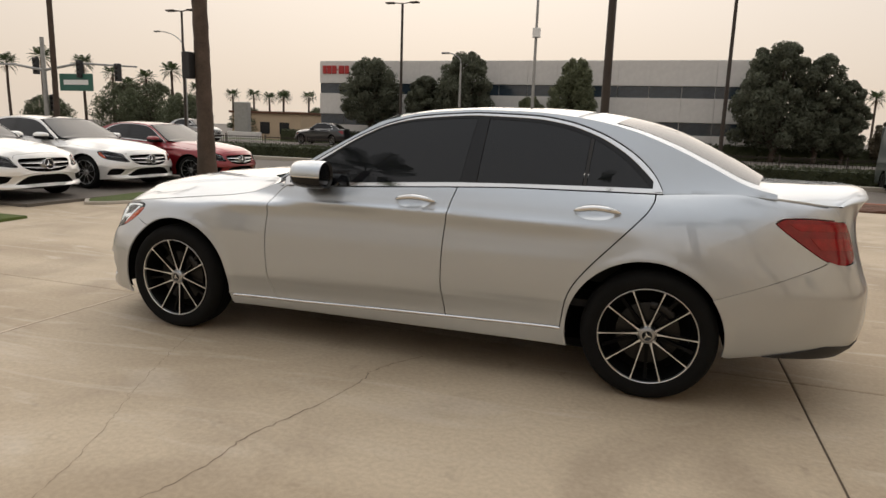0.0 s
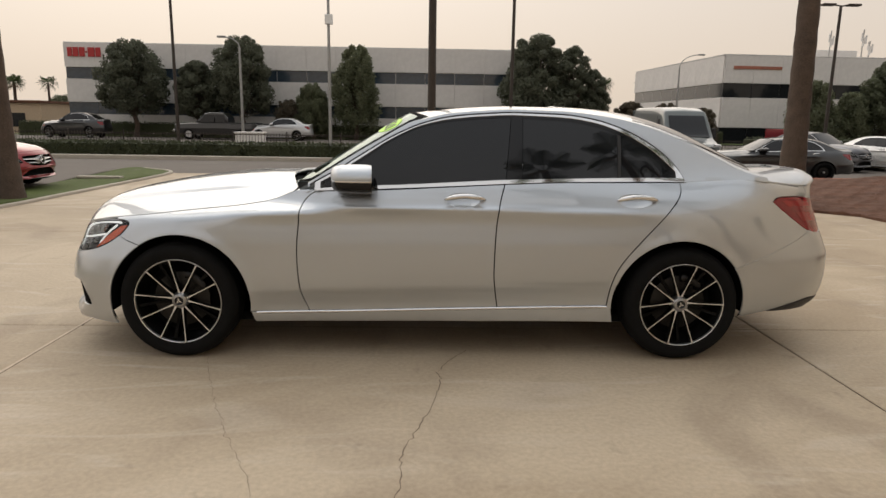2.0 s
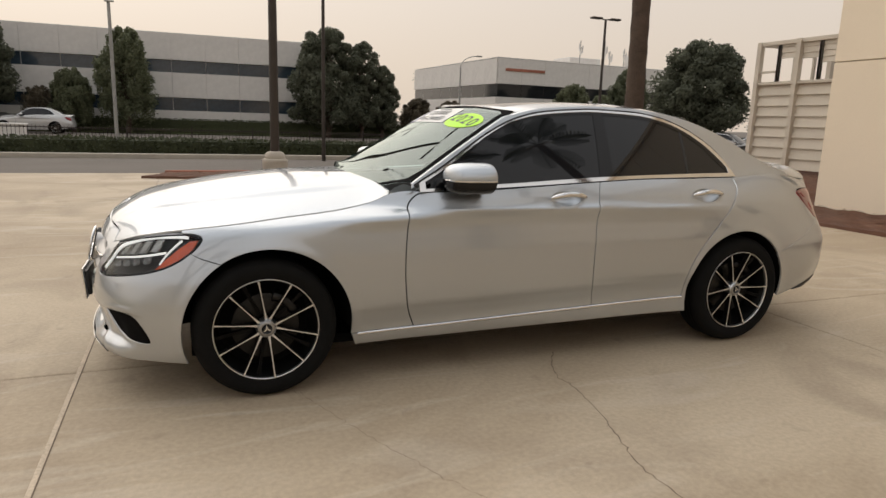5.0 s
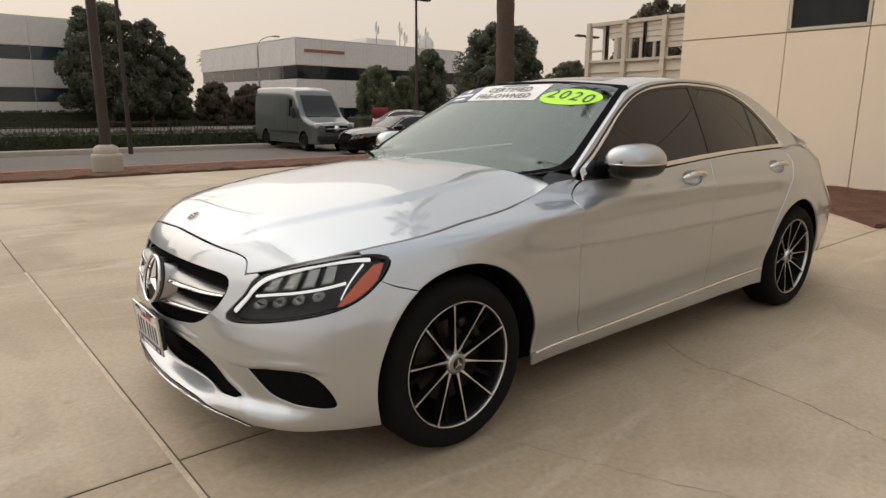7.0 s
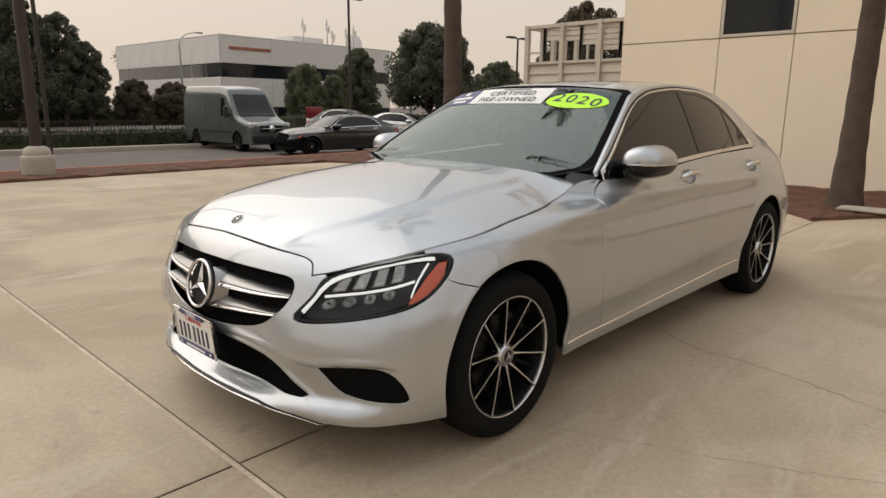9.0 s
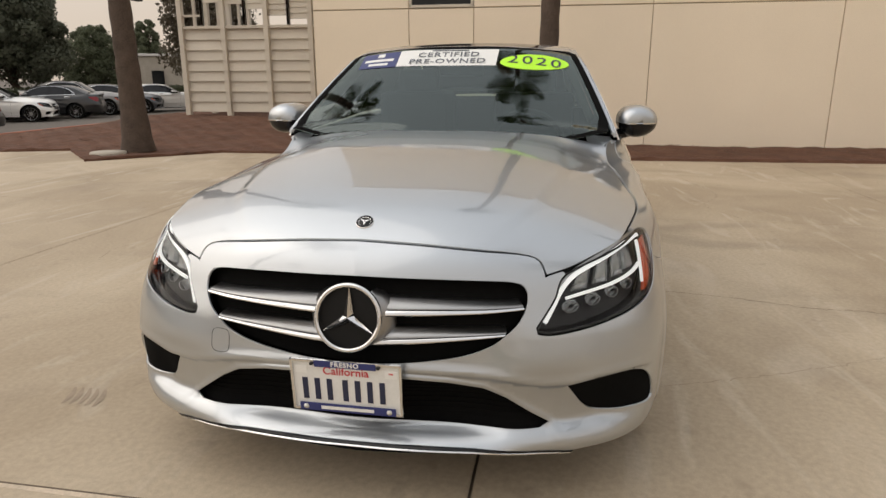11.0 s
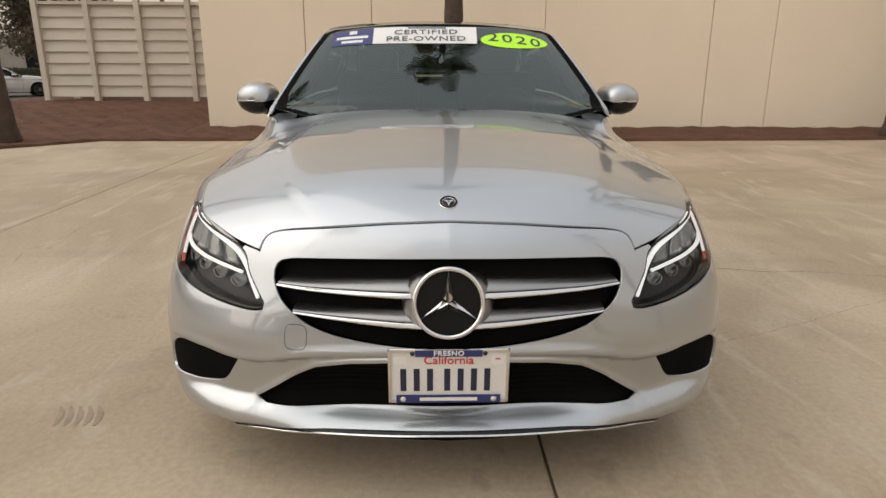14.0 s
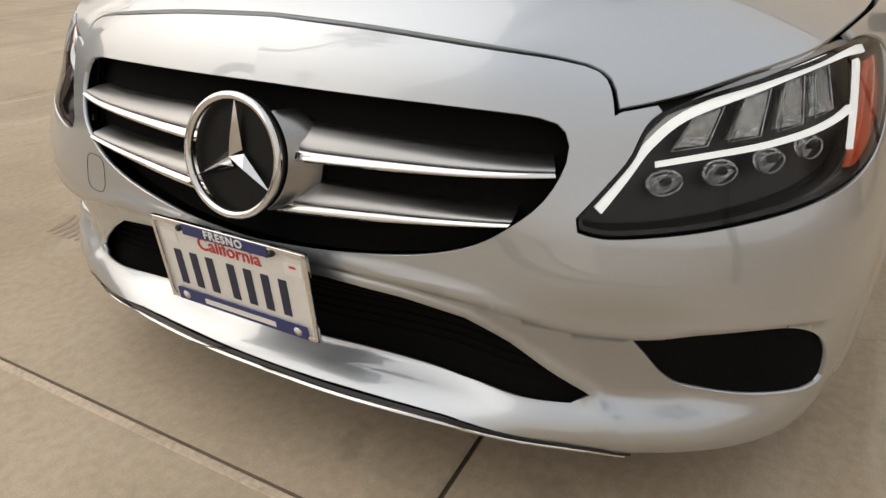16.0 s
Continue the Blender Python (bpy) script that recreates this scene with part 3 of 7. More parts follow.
def eased(fn, lo, hi, deg, to):
    """A polynomial through a stretch of a curve, so that glass bends evenly; it passes into the curve before x = to."""
    xs = np.linspace(lo, hi, 80)
    mid = (lo + hi) / 2
    k = np.polyfit(xs - mid, fn(xs), deg)

    def at(x):
        x = np.asarray(x, float)
        t = np.clip((to - x) / .10, 0, 1) * np.clip((x - lo + .10) / .05, 0, 1)
        t = t * t * (3 - 2 * t)
        return fn(x) + (np.polyval(k, np.clip(x, lo, to) - mid) - fn(x)) * t
    return at


RAIL, CROWN = eased(RAIL, -.70, -.16, 2, -.06), eased(CROWN, -.88, -.20, 2, -.08)


def rail_half(x):
    return cabin_half(x, RAIL(x))


def canopy(x, y, lift=0.0):
    x, y = np.broadcast_arrays(np.asarray(x, float), np.asarray(y, float))
    q = np.abs(y) / rail_half(x)
    return np.stack([x, y, RAIL(x) + (CROWN(x) - RAIL(x)) * (1 - q ** 2.4) + lift], -1)


# the edge of the bonnet, where the wings begin: along the outline and up
SHUT = curve([-2.298, -2.24, -2.08, -1.91, -1.78, -1.6, -1.34, -1.04, -.90, -.80], [.700, .712, .750, .773, .787, .806, .834, .866, .893, .935])
SPINE = curve([-2.13, -2.095, -2.04, -1.969, -1.777, -1.586, -1.396, -1.206, -1.015, -.90], [.76, .795, .832, .866, .914, .948, .972, .990, 1.003, 1.008])


HOOD_FRONT = spline([(-2.298, .698), (-2.304, .727), (-2.322, .746), (-2.375, .757), (-2.49, .768), (-2.665, .782), (U0, .789)], .02)
HOOD_3D = side(HOOD_FRONT[:, 0], HOOD_FRONT[:, 1])[::-1] * np.array([1, -1, 1])
HOOD_3D = HOOD_3D[np.argsort(HOOD_3D[:, 1], kind="stable")]


def bonnet(s, r, lift=0.0):
    """s: -1 to 1 across; r: 0 at the nose to 1 at the screen."""
    s, r = np.broadcast_arrays(np.asarray(s, float), np.asarray(r, float))
    a = np.abs(s)
    u = -2.298 + (-.80 + 2.298) * r
    edge = side(u, SHUT(u))
    front = -2.103 + (edge_x0 + 2.103) * a ** 2.6
    back = -.888 + .15 * a ** 2 + (edge_x1 + .738) * np.clip((a - .82) / .18, 0, 1) ** 2
    x = front + (back - front) * r
    x = x + (edge[..., 0] - (edge_x0 + (edge_x1 - edge_x0) * r)) * a ** 4
    xm = -2.103 + (-.945 + 2.103) * r
    p = 2.9 + 2.0 * np.exp(-(r / .12))
    w = np.clip((.70 + .06 * r - a) / .07, 0, 1)
    dome = .011 * w * w * (3 - 2 * w) * np.clip(r * 5, 0, 1) * np.clip((1 - r) * 4, 0, 1)
    z = edge[..., 2] + (SPINE(xm) - edge[..., 2]) * (1 - a ** p) + dome - .006 * np.clip(r * 5, 0, 1) * (1 - a ** 6) + lift
    # the front edge meets the top of the nose
    y0 = a * -edge_y0
    ax, az = np.interp(y0, HOOD_3D[:, 1], HOOD_3D[:, 0]), np.interp(y0, HOOD_3D[:, 1], HOOD_3D[:, 2])
    x0, z0 = -2.103 + (edge_x0 + 2.103) * a ** 2.6, edge_z0 + (SPINE(-2.103) - edge_z0) * (1 - a ** 4.9)
    k = np.clip(1 - r / .16, 0, 1) ** 2
    return np.stack([x + k * (ax - x0), s * -edge[..., 1], z + k * (az - z0)], -1)


edge_y0, edge_z0 = side(-2.298, SHUT(-2.298))[1], side(-2.298, SHUT(-2.298))[2]
edge_x0, edge_x1 = side(-2.298, SHUT(-2.298))[0], side(-.80, SHUT(-.80))[0]

# the boot lid
DECK_EDGE = curve([1.80, 1.95, 2.15, 2.35, 2.6], [1.035, 1.02, 1.0, .985, .98])
DECK_MID = curve([1.90, 1.98, 2.1, 2.25, 2.36, 2.42, 2.46], [1.088, 1.078, 1.074, 1.072, 1.070, 1.062, 1.045])


def deck(s, r, lift=0.0):
    s, r = np.broadcast_arrays(np.asarray(s, float), np.asarray(r, float))
    a = np.abs(s)
    u = 1.86 + .56 * r
    edge = side(u, DECK_EDGE(u))
    xm = 1.93 + (2.45 - 1.93) * r
    x = xm + (edge[..., 0] - xm) * a ** 2
    k = np.clip((r - .62) / .38, 0, 1)
    z = edge[..., 2] + (DECK_MID(xm) - edge[..., 2]) * (1 - a ** 3.2) + .010 * k * k * (1 - a ** 6) + lift
    return np.stack([x, s * -edge[..., 1], z], -1)



# ---- ground ----
def sheet(name, pts, z, mat, label="", category="", thick=.0):
    """A level piece of ground; thick gives it a kerb-like edge."""
    p = [(x, y, z) for x, y in pts]
    n = len(p)
    f = [tuple(range(n))]
    if thick:
        p += [(x, y, z - thick) for x, y in pts]
        f += [(i, i + n, (i + 1) % n + n, (i + 1) % n) for i in range(n)]
    return tagged(part(name, piece(p, f, flat=True), mat), label, category, kind="structure")


LOW = -.42                                     # the aisle and the street lie lower than the forecourt
sheet("ground", [(-900, -900), (900, -900), (900, 900), (-900, 900)], LOW - .02, M["asphalt"], "grey asphalt and far ground", "ground")
apron = sheet("forecourt_bed", [(-30, -30), (9, -30), (9, 11.6), (-30, 11.6)], -.012, M["joint"], "dark bed under the concrete slabs", "ground", .42)
sheet("aisle", [(-60, 11.8), (40, 11.8), (40, 23.2), (-60, 23.2)], LOW, M["asphalt"], "worn grey asphalt aisle", "road")
ramp = piece([(-6.1, 11.6, 0), (-2.4, 11.6, 0), (-1.6, 14.4, LOW + .004), (-7.2, 14.4, LOW + .004)], [(0, 1, 2, 3)])
tagged(part("driveway_ramp", ramp, M["asphalt"]), "asphalt ramp down to the aisle", "road", kind="structure")
sheet("parking_left", [(-40, 2.75), (-7.2, 2.75), (-7.2, 12.4), (-40, 12.4)], .045, M["asphalt"], "asphalt parking bays beside the lawn", "road", .1)

# kerbs
def kerb(name, pts, w=.15, h=.15, z=0.0, mat="kerb", label="pale concrete kerb"):
    p = np.array(pts, float)
    d = np.gradient(p, axis=0)
    d /= np.linalg.norm(d, axis=1)[:, None]
    o = np.stack([-d[:, 1], d[:, 0]], 1) * w / 2
    v, f = [], []
    prof = ((-1, -.1), (-1, h - .02), (-.8, h), (.8, h), (1, h - .02), (1, -.1))
    for q, s in zip(p, o):
        v += [(*(q + s * a), z + b) for a, b in prof]
    for i in range(len(p) - 1):
        f += [(6 * i + j, 6 * i + j + 1, 6 * i + 7 + j, 6 * i + 6 + j) for j in range(5)]
    f = [tuple(reversed(q)) for q in f] + [tuple(range(6)), tuple(reversed(range(len(v) - 6, len(v))))]
    return tagged(part(name, piece(v, f, flat=True), M[mat]), label, "kerb", kind="structure")


kerb("kerb_far", [(x, 23.3) for x in np.linspace(-60, 26, 20)], .22, .17, LOW)
sheet("verge", [(-60, 23.4), (40, 23.4), (40, 27.0), (-60, 27.0)], LOW + .13, M["kerb"], "pale concrete strip behind the kerb", "pavement")
sheet("far_street", [(-120, 36), (60, 36), (60, 46.5), (-120, 46.5)], -.18, M["asphalt"], "pale grey asphalt street beyond the hedge", "road", .2)
sheet("far_verge", [(-60, 46.5), (60, 46.5), (60, 49.9), (-60, 49.9)], -.12, M["grass"], "dull green verge before the offices", "ground")
LAWN = spline([(-7.15, 3.75), (-6.85, 3.45), (-6.5, 3.8), (-6.22, 5.0), (-6.18, 7.0), (-6.15, 9.2), (-6.15, 10.9), (-6.35, 11.8), (-6.95, 12.35), (-7.7, 12.5), (-7.4, 9.0)], .15)
lawn_s = lambda x, y, lift=0.0: np.stack([np.asarray(x, float), np.asarray(y, float), .05 + .02 * np.sin(np.asarray(x) * 1.7) * np.cos(np.asarray(y) * 1.3) + lift], -1)
tagged(part("lawn", skin(lawn_s, LAWN, cell=.3, gap=.05, depth=.1), M["grass"]), "short green lawn beside the driveway", "lawn", kind="structure")
kerb("kerb_lawn", LAWN[::2], .09, .045, 0)
LAWN2 = [(-8.15, 1.95), (-6.25, 2.02), (-6.18, 1.5), (-6.4, -1), (-6.9, -6), (-8.15, -6)]
tagged(part("lawn", skin(lawn_s, LAWN2, cell=.3, gap=.02, depth=.1), M["grass"]), "short green lawn by the parking bays", "lawn", kind="structure")
for c, a in (((-6.85, 9.3, .085), 0),):
    tagged(part("stepping_stone", box((0, 0, 0), (.9, .18, .05), .01, pose(*c, 0, 0, a)), M["kerb"]), "flat pale concrete strip set in the lawn", "paving", kind="structure")

# bark beds
BED = [(-2.6, 10.35), (-1.5, 10.15), (4.3, 10.15), (5.75, 10.05), (6.47, 8.05), (5.09, 6.67), (6.6, 5.2), (6.7, 1.2), (5.6, .2), (5.08, -.28), (5.85, -.75), (6.55, -1.3), (6.72, -4.5),
       (6.85, -7.5), (6.85, -14), (8.14, -14), (8.14, 4.0), (8.3, 4.0), (20, 4.0), (20, 11.95), (8.5, 11.8), (4.4, 11.55), (-1, 11.6), (-2.2, 11.2)]


def bed_height(x, y):
    x, y = np.asarray(x, float), np.asarray(y, float)
    t = np.clip((x - 6.6) / 4.6, 0, 1) * np.clip((y - 3.6) / 1.2, 0, 1) * np.clip((11.7 - y) / 2.2, 0, 1)
    rough = .016 * np.sin(x * 7.3 + np.sin(y * 5.1) * 2) * np.sin(y * 6.7 + np.cos(x * 4.3)) + .010 * np.sin(x * 19 + y * 13) * np.cos(y * 23 - x * 7)
    return .045 + .31 * t * t * (3 - 2 * t) + rough + .05 * np.clip((x - 6.9) / 1.0, 0, 1) * (y < 4.2)


bed_s = lambda x, y, lift=0.0: np.stack([np.asarray(x, float), np.asarray(y, float), bed_height(x, y) + lift], -1)
tagged(part("bark_bed", skin(bed_s, BED, cell=.13, gap=.0, depth=.09), M["mulch"]), "reddish-brown bark mulch bed", "planting bed", kind="structure")
rng = np.random.default_rng(5)
cv, cf = [], []
poly = np.array(BED)
spots = np.stack([rng.uniform(-2.5, 12, 26000), rng.uniform(-9, 11.5, 26000)], 1)
for x, y in spots[within(poly, spots)][:9000]:      # loose chips on the bed
    c = np.array([x, y, float(bed_height(x, y)) + .012])
    a, l, w = rng.uniform(0, 6.3), rng.uniform(.012, .034), rng.uniform(.006, .014)
    d, e = np.array([math.cos(a), math.sin(a), rng.uniform(-.15, .15)]) * l, np.array([-math.sin(a), math.cos(a), rng.uniform(-.2, .2)]) * w
    b = len(cv)
    cv += [c - d - e, c + d - e, c + d + e, c - d + e]
    cf.append((b, b + 1, b + 2, b + 3))
chip_mat = islands(material("bark_chips", (.155, .078, .046), .95, 0, .2, 20, 90), .28)
tagged(part("bark_chips", piece(cv, cf, flat=True), chip_mat), "loose bark chips on the bed", "mulch", kind="stuff")
kerb("kerb_aisle", [(-2.2, 11.75), (0, 11.78), (4.4, 11.7), (8.5, 11.95), (14, 12.15), (20, 12.1)], .14, .05, 0, "kerb_red", "reddish painted kerb along the aisle")
lid1 = part("manhole_cover", lathe([(.0, .085), (.26, .085), (.28, .07), (.28, .02)], 24, "z", (5.75, 6.75, 0)), M["kerb"])
tagged(lid1, "round pale utility cover in the bark bed", "ground cover")
lid2 = part("manhole_cover", box((6.05, -.62, .075), (.36, .55, .03), .01), M["kerb"])
tagged(lid2, "flat pale utility cover in the bark bed", "ground cover")

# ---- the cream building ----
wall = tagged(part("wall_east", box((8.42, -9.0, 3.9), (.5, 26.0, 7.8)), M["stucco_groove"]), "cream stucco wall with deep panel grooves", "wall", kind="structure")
tagged(part("wall_east_end", box((9.4, 3.93, 3.9), (2.4, .12, 7.8)), M["stucco"]), "cream stucco end wall", "wall", kind="structure")
tagged(part("roof_slab", box((11.5, -9.0, 7.86), (7.0, 26.4, .16)), M["stucco"]), "flat cream roof edge", "roof", kind="structure")
edges = [4.0, 2.2, 1.03, -2.0, -4.95, -6.1, -9.1, -12.05, -13.2, -16.2, -19.15, -22.0]
rows = [(.0, 2.43), (2.45, 4.9), (4.92, 7.8)]
bays = {1, 4, 7}
for i, (a, b) in enumerate(zip(edges, edges[1:])):
    for k, (lo, hi) in enumerate(rows):
        if k == 1 and i in bays:
            for z0, z1 in ((3.95, hi),):
                part("wall_panel", box((8.155, (a + b) / 2, (z0 + z1) / 2), (.05, a - b - .013, z1 - z0), .006), M["stucco"], wall)
            continue
        part("wall_panel", box((8.155, (a + b) / 2, (lo + hi) / 2), (.05, a - b - .013, hi - lo - .0), .006), M["stucco"], wall)
for j, i in enumerate(sorted(bays)):
    a, b = edges[i], edges[i + 1]
    y, w = (a + b) / 2, a - b - .06
    win = tagged(part("window_%d" % (j + 1), box((8.160, y, 3.2), (.02, w, 1.46)), M["window"]), "dark glazed window high in the stucco wall", "window", kind="structure")
    for c, s in (((8.15, y, 2.475), (.06, w + .06, .05)), ((8.15, y, 3.925), (.06, w + .06, .05)), ((8.15, y - w / 2, 3.2), (.06, .05, 1.46)), ((8.15, y + w / 2, 3.2), (.06, .05, 1.46))):
        part("window_frame", box(c, s, .006), M["slat"], win)

# slatted screen beside it
screen_f = thing("slatted_screen", "pale painted screen of horizontal slats with square openings above", "screen")
FX = 11.5
posts = [8.67, 7.56, 6.45, 5.34, 4.2]
for y in posts:
    part("post", box((FX - .03, y, 1.88), (.13, .12, 3.10), .008), M["slat"], screen_f)
for k in range(len(posts) - 1):
    a, b = posts[k], posts[k + 1]
    y, w = (a + b) / 2, a - b - .12
    for z in np.arange(.46, 2.40, .245):
        m = pose(FX + .01, y, z + .115, 0, 13, 0)
        part("slat", box((0, 0, 0), (.022, w, .262), .004, m), M["slat"], screen_f)
    part("rail", box((FX - .01, y, 2.45), (.10, w, .07), .006), M["slat"], screen_f)
    part("rail", box((FX - .01, y, 3.38), (.10, w, .09), .006), M["slat"], screen_f)
    # openings that step down from bay to bay
    top = [(3.32, 3.02), (2.98, 2.86), (2.70, 2.62), (2.58, 2.54)][k]
    for s, h in ((1, top[0]), (-1, top[1])):
        yo = y + s * w / 4
        if h < 3.3:
            for z in np.arange(h, 3.33, .13):
                part("slat", box((0, 0, 0), (.02, w / 2, .135), .003, pose(FX + .01, yo, z + .06, 0, 10, 0)), M["slat"], screen_f)
        part("stile", box((FX - .012, y, 2.9), (.07, .07, .86), .005), M["slat"], screen_f)
    if k == 0:
        part("rail", box((FX - .01, y + .27, 2.72), (.07, w / 2, .05), .004), M["slat"], screen_f)
side_run = [11.5, 12.7, 13.9, 15.1]
for k in range(3):
    x = (side_run[k] + side_run[k + 1]) / 2
    part("post", box((side_run[k + 1], 8.67, 1.88), (.12, .13, 3.10), .008), M["slat"], screen_f)
    for z in np.arange(.46, 2.40, .245):
        part("slat", box((0, 0, 0), (1.08, .022, .262), .004, pose(x, 8.66, z + .115, -13, 0, 0)), M["slat"], screen_f)
    part("rail", box((x, 8.66, 2.45), (1.08, .10, .07), .006), M["slat"], screen_f)
    part("rail", box((x, 8.66, 3.38), (1.08, .10, .09), .006), M["slat"], screen_f)
    part("stile", box((x, 8.66, 2.9), (.07, .07, .86), .005), M["slat"], screen_f)

# unseen wall added behind the camera to darken reflections and close the place
tagged(part("wall_south", box((0, -16, 1.8), (70, .4, 4.4)), M["kerb"]), "plain grey wall", "wall", kind="structure")


# ---- poles and lamps ----
def light_pole(name, x, y, z0, h, heads, r=.075, label="", arm=.55, base=False, mat="metal_dark", turn=0):
    t = thing(name, label, "lamp post", pose(x, y, z0, 0, 0, turn), "tall poles")
    b = 0
    if base:
        part("footing", lathe([(0, .0), (.27, 0), (.275, .30), (.27, .36), (.235, .38), (0, .38)], 28, "z"), M["kerb"], t, "round concrete footing")
        part("collar", lathe([(.22, .38), (.225, .42), (.20, .50), (.12, .54), (0, .54)], 24, "z"), M["kerb"], t)
        b = .5
    part("shaft", tube([(0, 0, b + (h - b) * k / 6) for k in range(7)], [r * (1 - .045 * k) for k in range(7)], 12), M[mat], t)
    for s in heads:
        part("arm", tube([(0, 0, h - .03), (s * arm * .6, 0, h + .02)], .03, 8), M[mat], t)
        part("lamp_head", box((s * arm, 0, h + .02), (.55, .30, .09), .03), M[mat], t)
    return t


light_pole("lamp_post", .08, 10.95, .0, 8.2, (-1, 1), .10, "dark bronze lamp post on a round concrete footing", base=True)
light_pole("lamp_post", 3.4, 22.4, LOW, 7.9, (-1, 1), .08, "dark bronze lamp post with two flat heads")
light_pole("lamp_post", 17.7, 24.3, LOW, 6.9, (-1, 1), .08, "dark bronze lamp post with two flat heads")
light_pole("lamp_post", -14.4, 34.0, LOW, 9.2, (-1, 1), .10, "dark bronze lamp post with two flat heads", .8)
light_pole("lamp_post", -24.0, 26.0, LOW, 7.6, (-1, 1), .08, "dark bronze lamp post with two flat heads", .7)
light_pole("lamp_post", 24.5, 19.0, LOW, 5.2, (-1, 1), .07, "dark bronze lamp post with two flat heads")


def street_lamp(x, y, h, reach, label, side_dir=1):
    t = thing("street_lamp", label, "street lamp", pose(x, y, LOW), "tall poles")
    part("shaft", tube([(0, 0, h * k / 5) for k in range(6)], [.10, .09, .085, .08, .07, .06], 10), M["metal_grey"], t)
    part("arm", tube([(side_dir * reach * (1 - math.cos(a)) , 0, h + reach * .62 * math.sin(a)) for a in np.linspace(0, 1.45, 9)], .035, 8), M["metal_grey"], t)
    part("lamp_head", box((side_dir * reach * 1.05, 0, h + reach * .62), (.55, .22, .12), .05), M["metal_grey"], t)
    return t


street_lamp(20.2, 48.5, 6.3, 1.6, "grey street lamp with a curved arm")
street_lamp(-11.5, 37.0, 6.0, 1.0, "grey street lamp with a short arm", -1)
street_lamp(-34, 38.0, 7.0, 2.4, "grey street lamp with a long arm", -1)
cam_pole = thing("camera_pole", "slim grey pole with a white equipment box near the top", "pole", pose(-4.25, 24.6, LOW), "tall poles")
part("shaft", tube([(0, 0, 0), (0, 0, 3), (0, 0, 7.6)], [.075, .07, .055], 10), M["metal_grey"], cam_pole)
part("equipment_box", box((.02, -.02, 5.95), (.32, .26, .40), .02), M["white"], cam_pole, "white equipment box")
part("arm", tube([(0, 0, 7.3), (.25, 0, 7.7), (.5, 0, 7.6)], .03, 6), M["metal_grey"], cam_pole)
part("lamp_head", box((.55, 0, 7.58), (.35, .2, .12), .04), M["metal_grey"], cam_pole)
sig = thing("traffic_signal", "grey traffic signal mast with dark heads and green sign", "traffic signal", pose(-36, 27.5, LOW), "tall poles")
part("mast", tube([(0, 0, 0), (0, 0, 3.5), (0, 0, 6.6)], [.16, .14, .12], 10), M["metal_grey"], sig)
part("mast_arm", tube([(0, 0, 4.6), (-3, .4, 5.0), (-7, 1, 5.15)], [.09, .07, .05], 8), M["metal_grey"], sig)
part("mast_arm", tube([(0, 0, 4.6), (2.5, .4, 5.05), (6.4, 1, 4.9)], [.09, .07, .05], 8), M["metal_grey"], sig)
for x, z in ((-6.5, 4.9), (-1.0, 4.9), (0.25, 2.6), (2.6, 4.7), (5.6, 4.5)):
    h = part("signal_head", box((x, .3, z), (.36, .25, 1.05), .04), M["plastic"], sig)
    for dz in (-.3, 0, .3):
        part("signal_lens", lathe([(0, -.0), (.11, -.02), (.12, .03)], 14, "y", (x, .165, z + dz)), M["gloss_black"], h)
sg = part("street_sign", box((2.2, .35, 3.9), (2.7, .05, 1.05), .02), material("sign_green", (.03, .12, .09), .5, 0, .1, 3, 20), sig, "green street sign")
part("sign_mark", box((2.2, .318, 3.9), (2.0, .01, .30)), M["white"], sg)

# ---- offices across the street ----
def office(name, label, x0, x1, y, depth, top, bands, glass_mat, panel_w, z0=LOW, turn=0.0, at=(0, 0)):
    """A long box of white wall panels between bands of glass; bands: (low, high, is glass)."""
    t = thing(name, label, "office building", pose(at[0], at[1], 0, 0, 0, turn))
    part("core", box(((x0 + x1) / 2, y + depth / 2 + .12, (top + z0) / 2 - .05), (x1 - x0 - .1, depth, top - z0 - .1)), M["bldg"], t)
    part("roof_edge", box(((x0 + x1) / 2, y + depth / 2 + .1, top + .02), (x1 - x0 + .06, depth + .1, .08), .02), M["bldg"], t)
    n = max(1, int(round((x1 - x0) / panel_w)))
    w = (x1 - x0) / n
    ns = max(1, int(round(depth / panel_w)))
    ws = depth / ns
    for lo, hi, is_glass in bands:
        mt = glass_mat if is_glass else M["bldg"]
        nm = "window" if is_glass else "wall_panel"
        pushed = .10 if is_glass else .0
        g = .05 if is_glass else .012
        me = mesh_of(nm, box((0, 0, 0), (w - g, .12, hi - lo - .02), .012), mt)
        for i in range(n):
            part(nm, me, mt, t, at=pose(x0 + w * (i + .5), y + pushed, (lo + hi) / 2))
        me = mesh_of(nm, box((0, 0, 0), (.12, ws - g, hi - lo - .02), .012), mt)
        for i in range(ns):
            for xx, s in ((x0, 1), (x1, -1)):
                part(nm, me, mt, t, at=pose(xx + s * pushed, y + .12 + ws * (i + .5), (lo + hi) / 2))
    return t


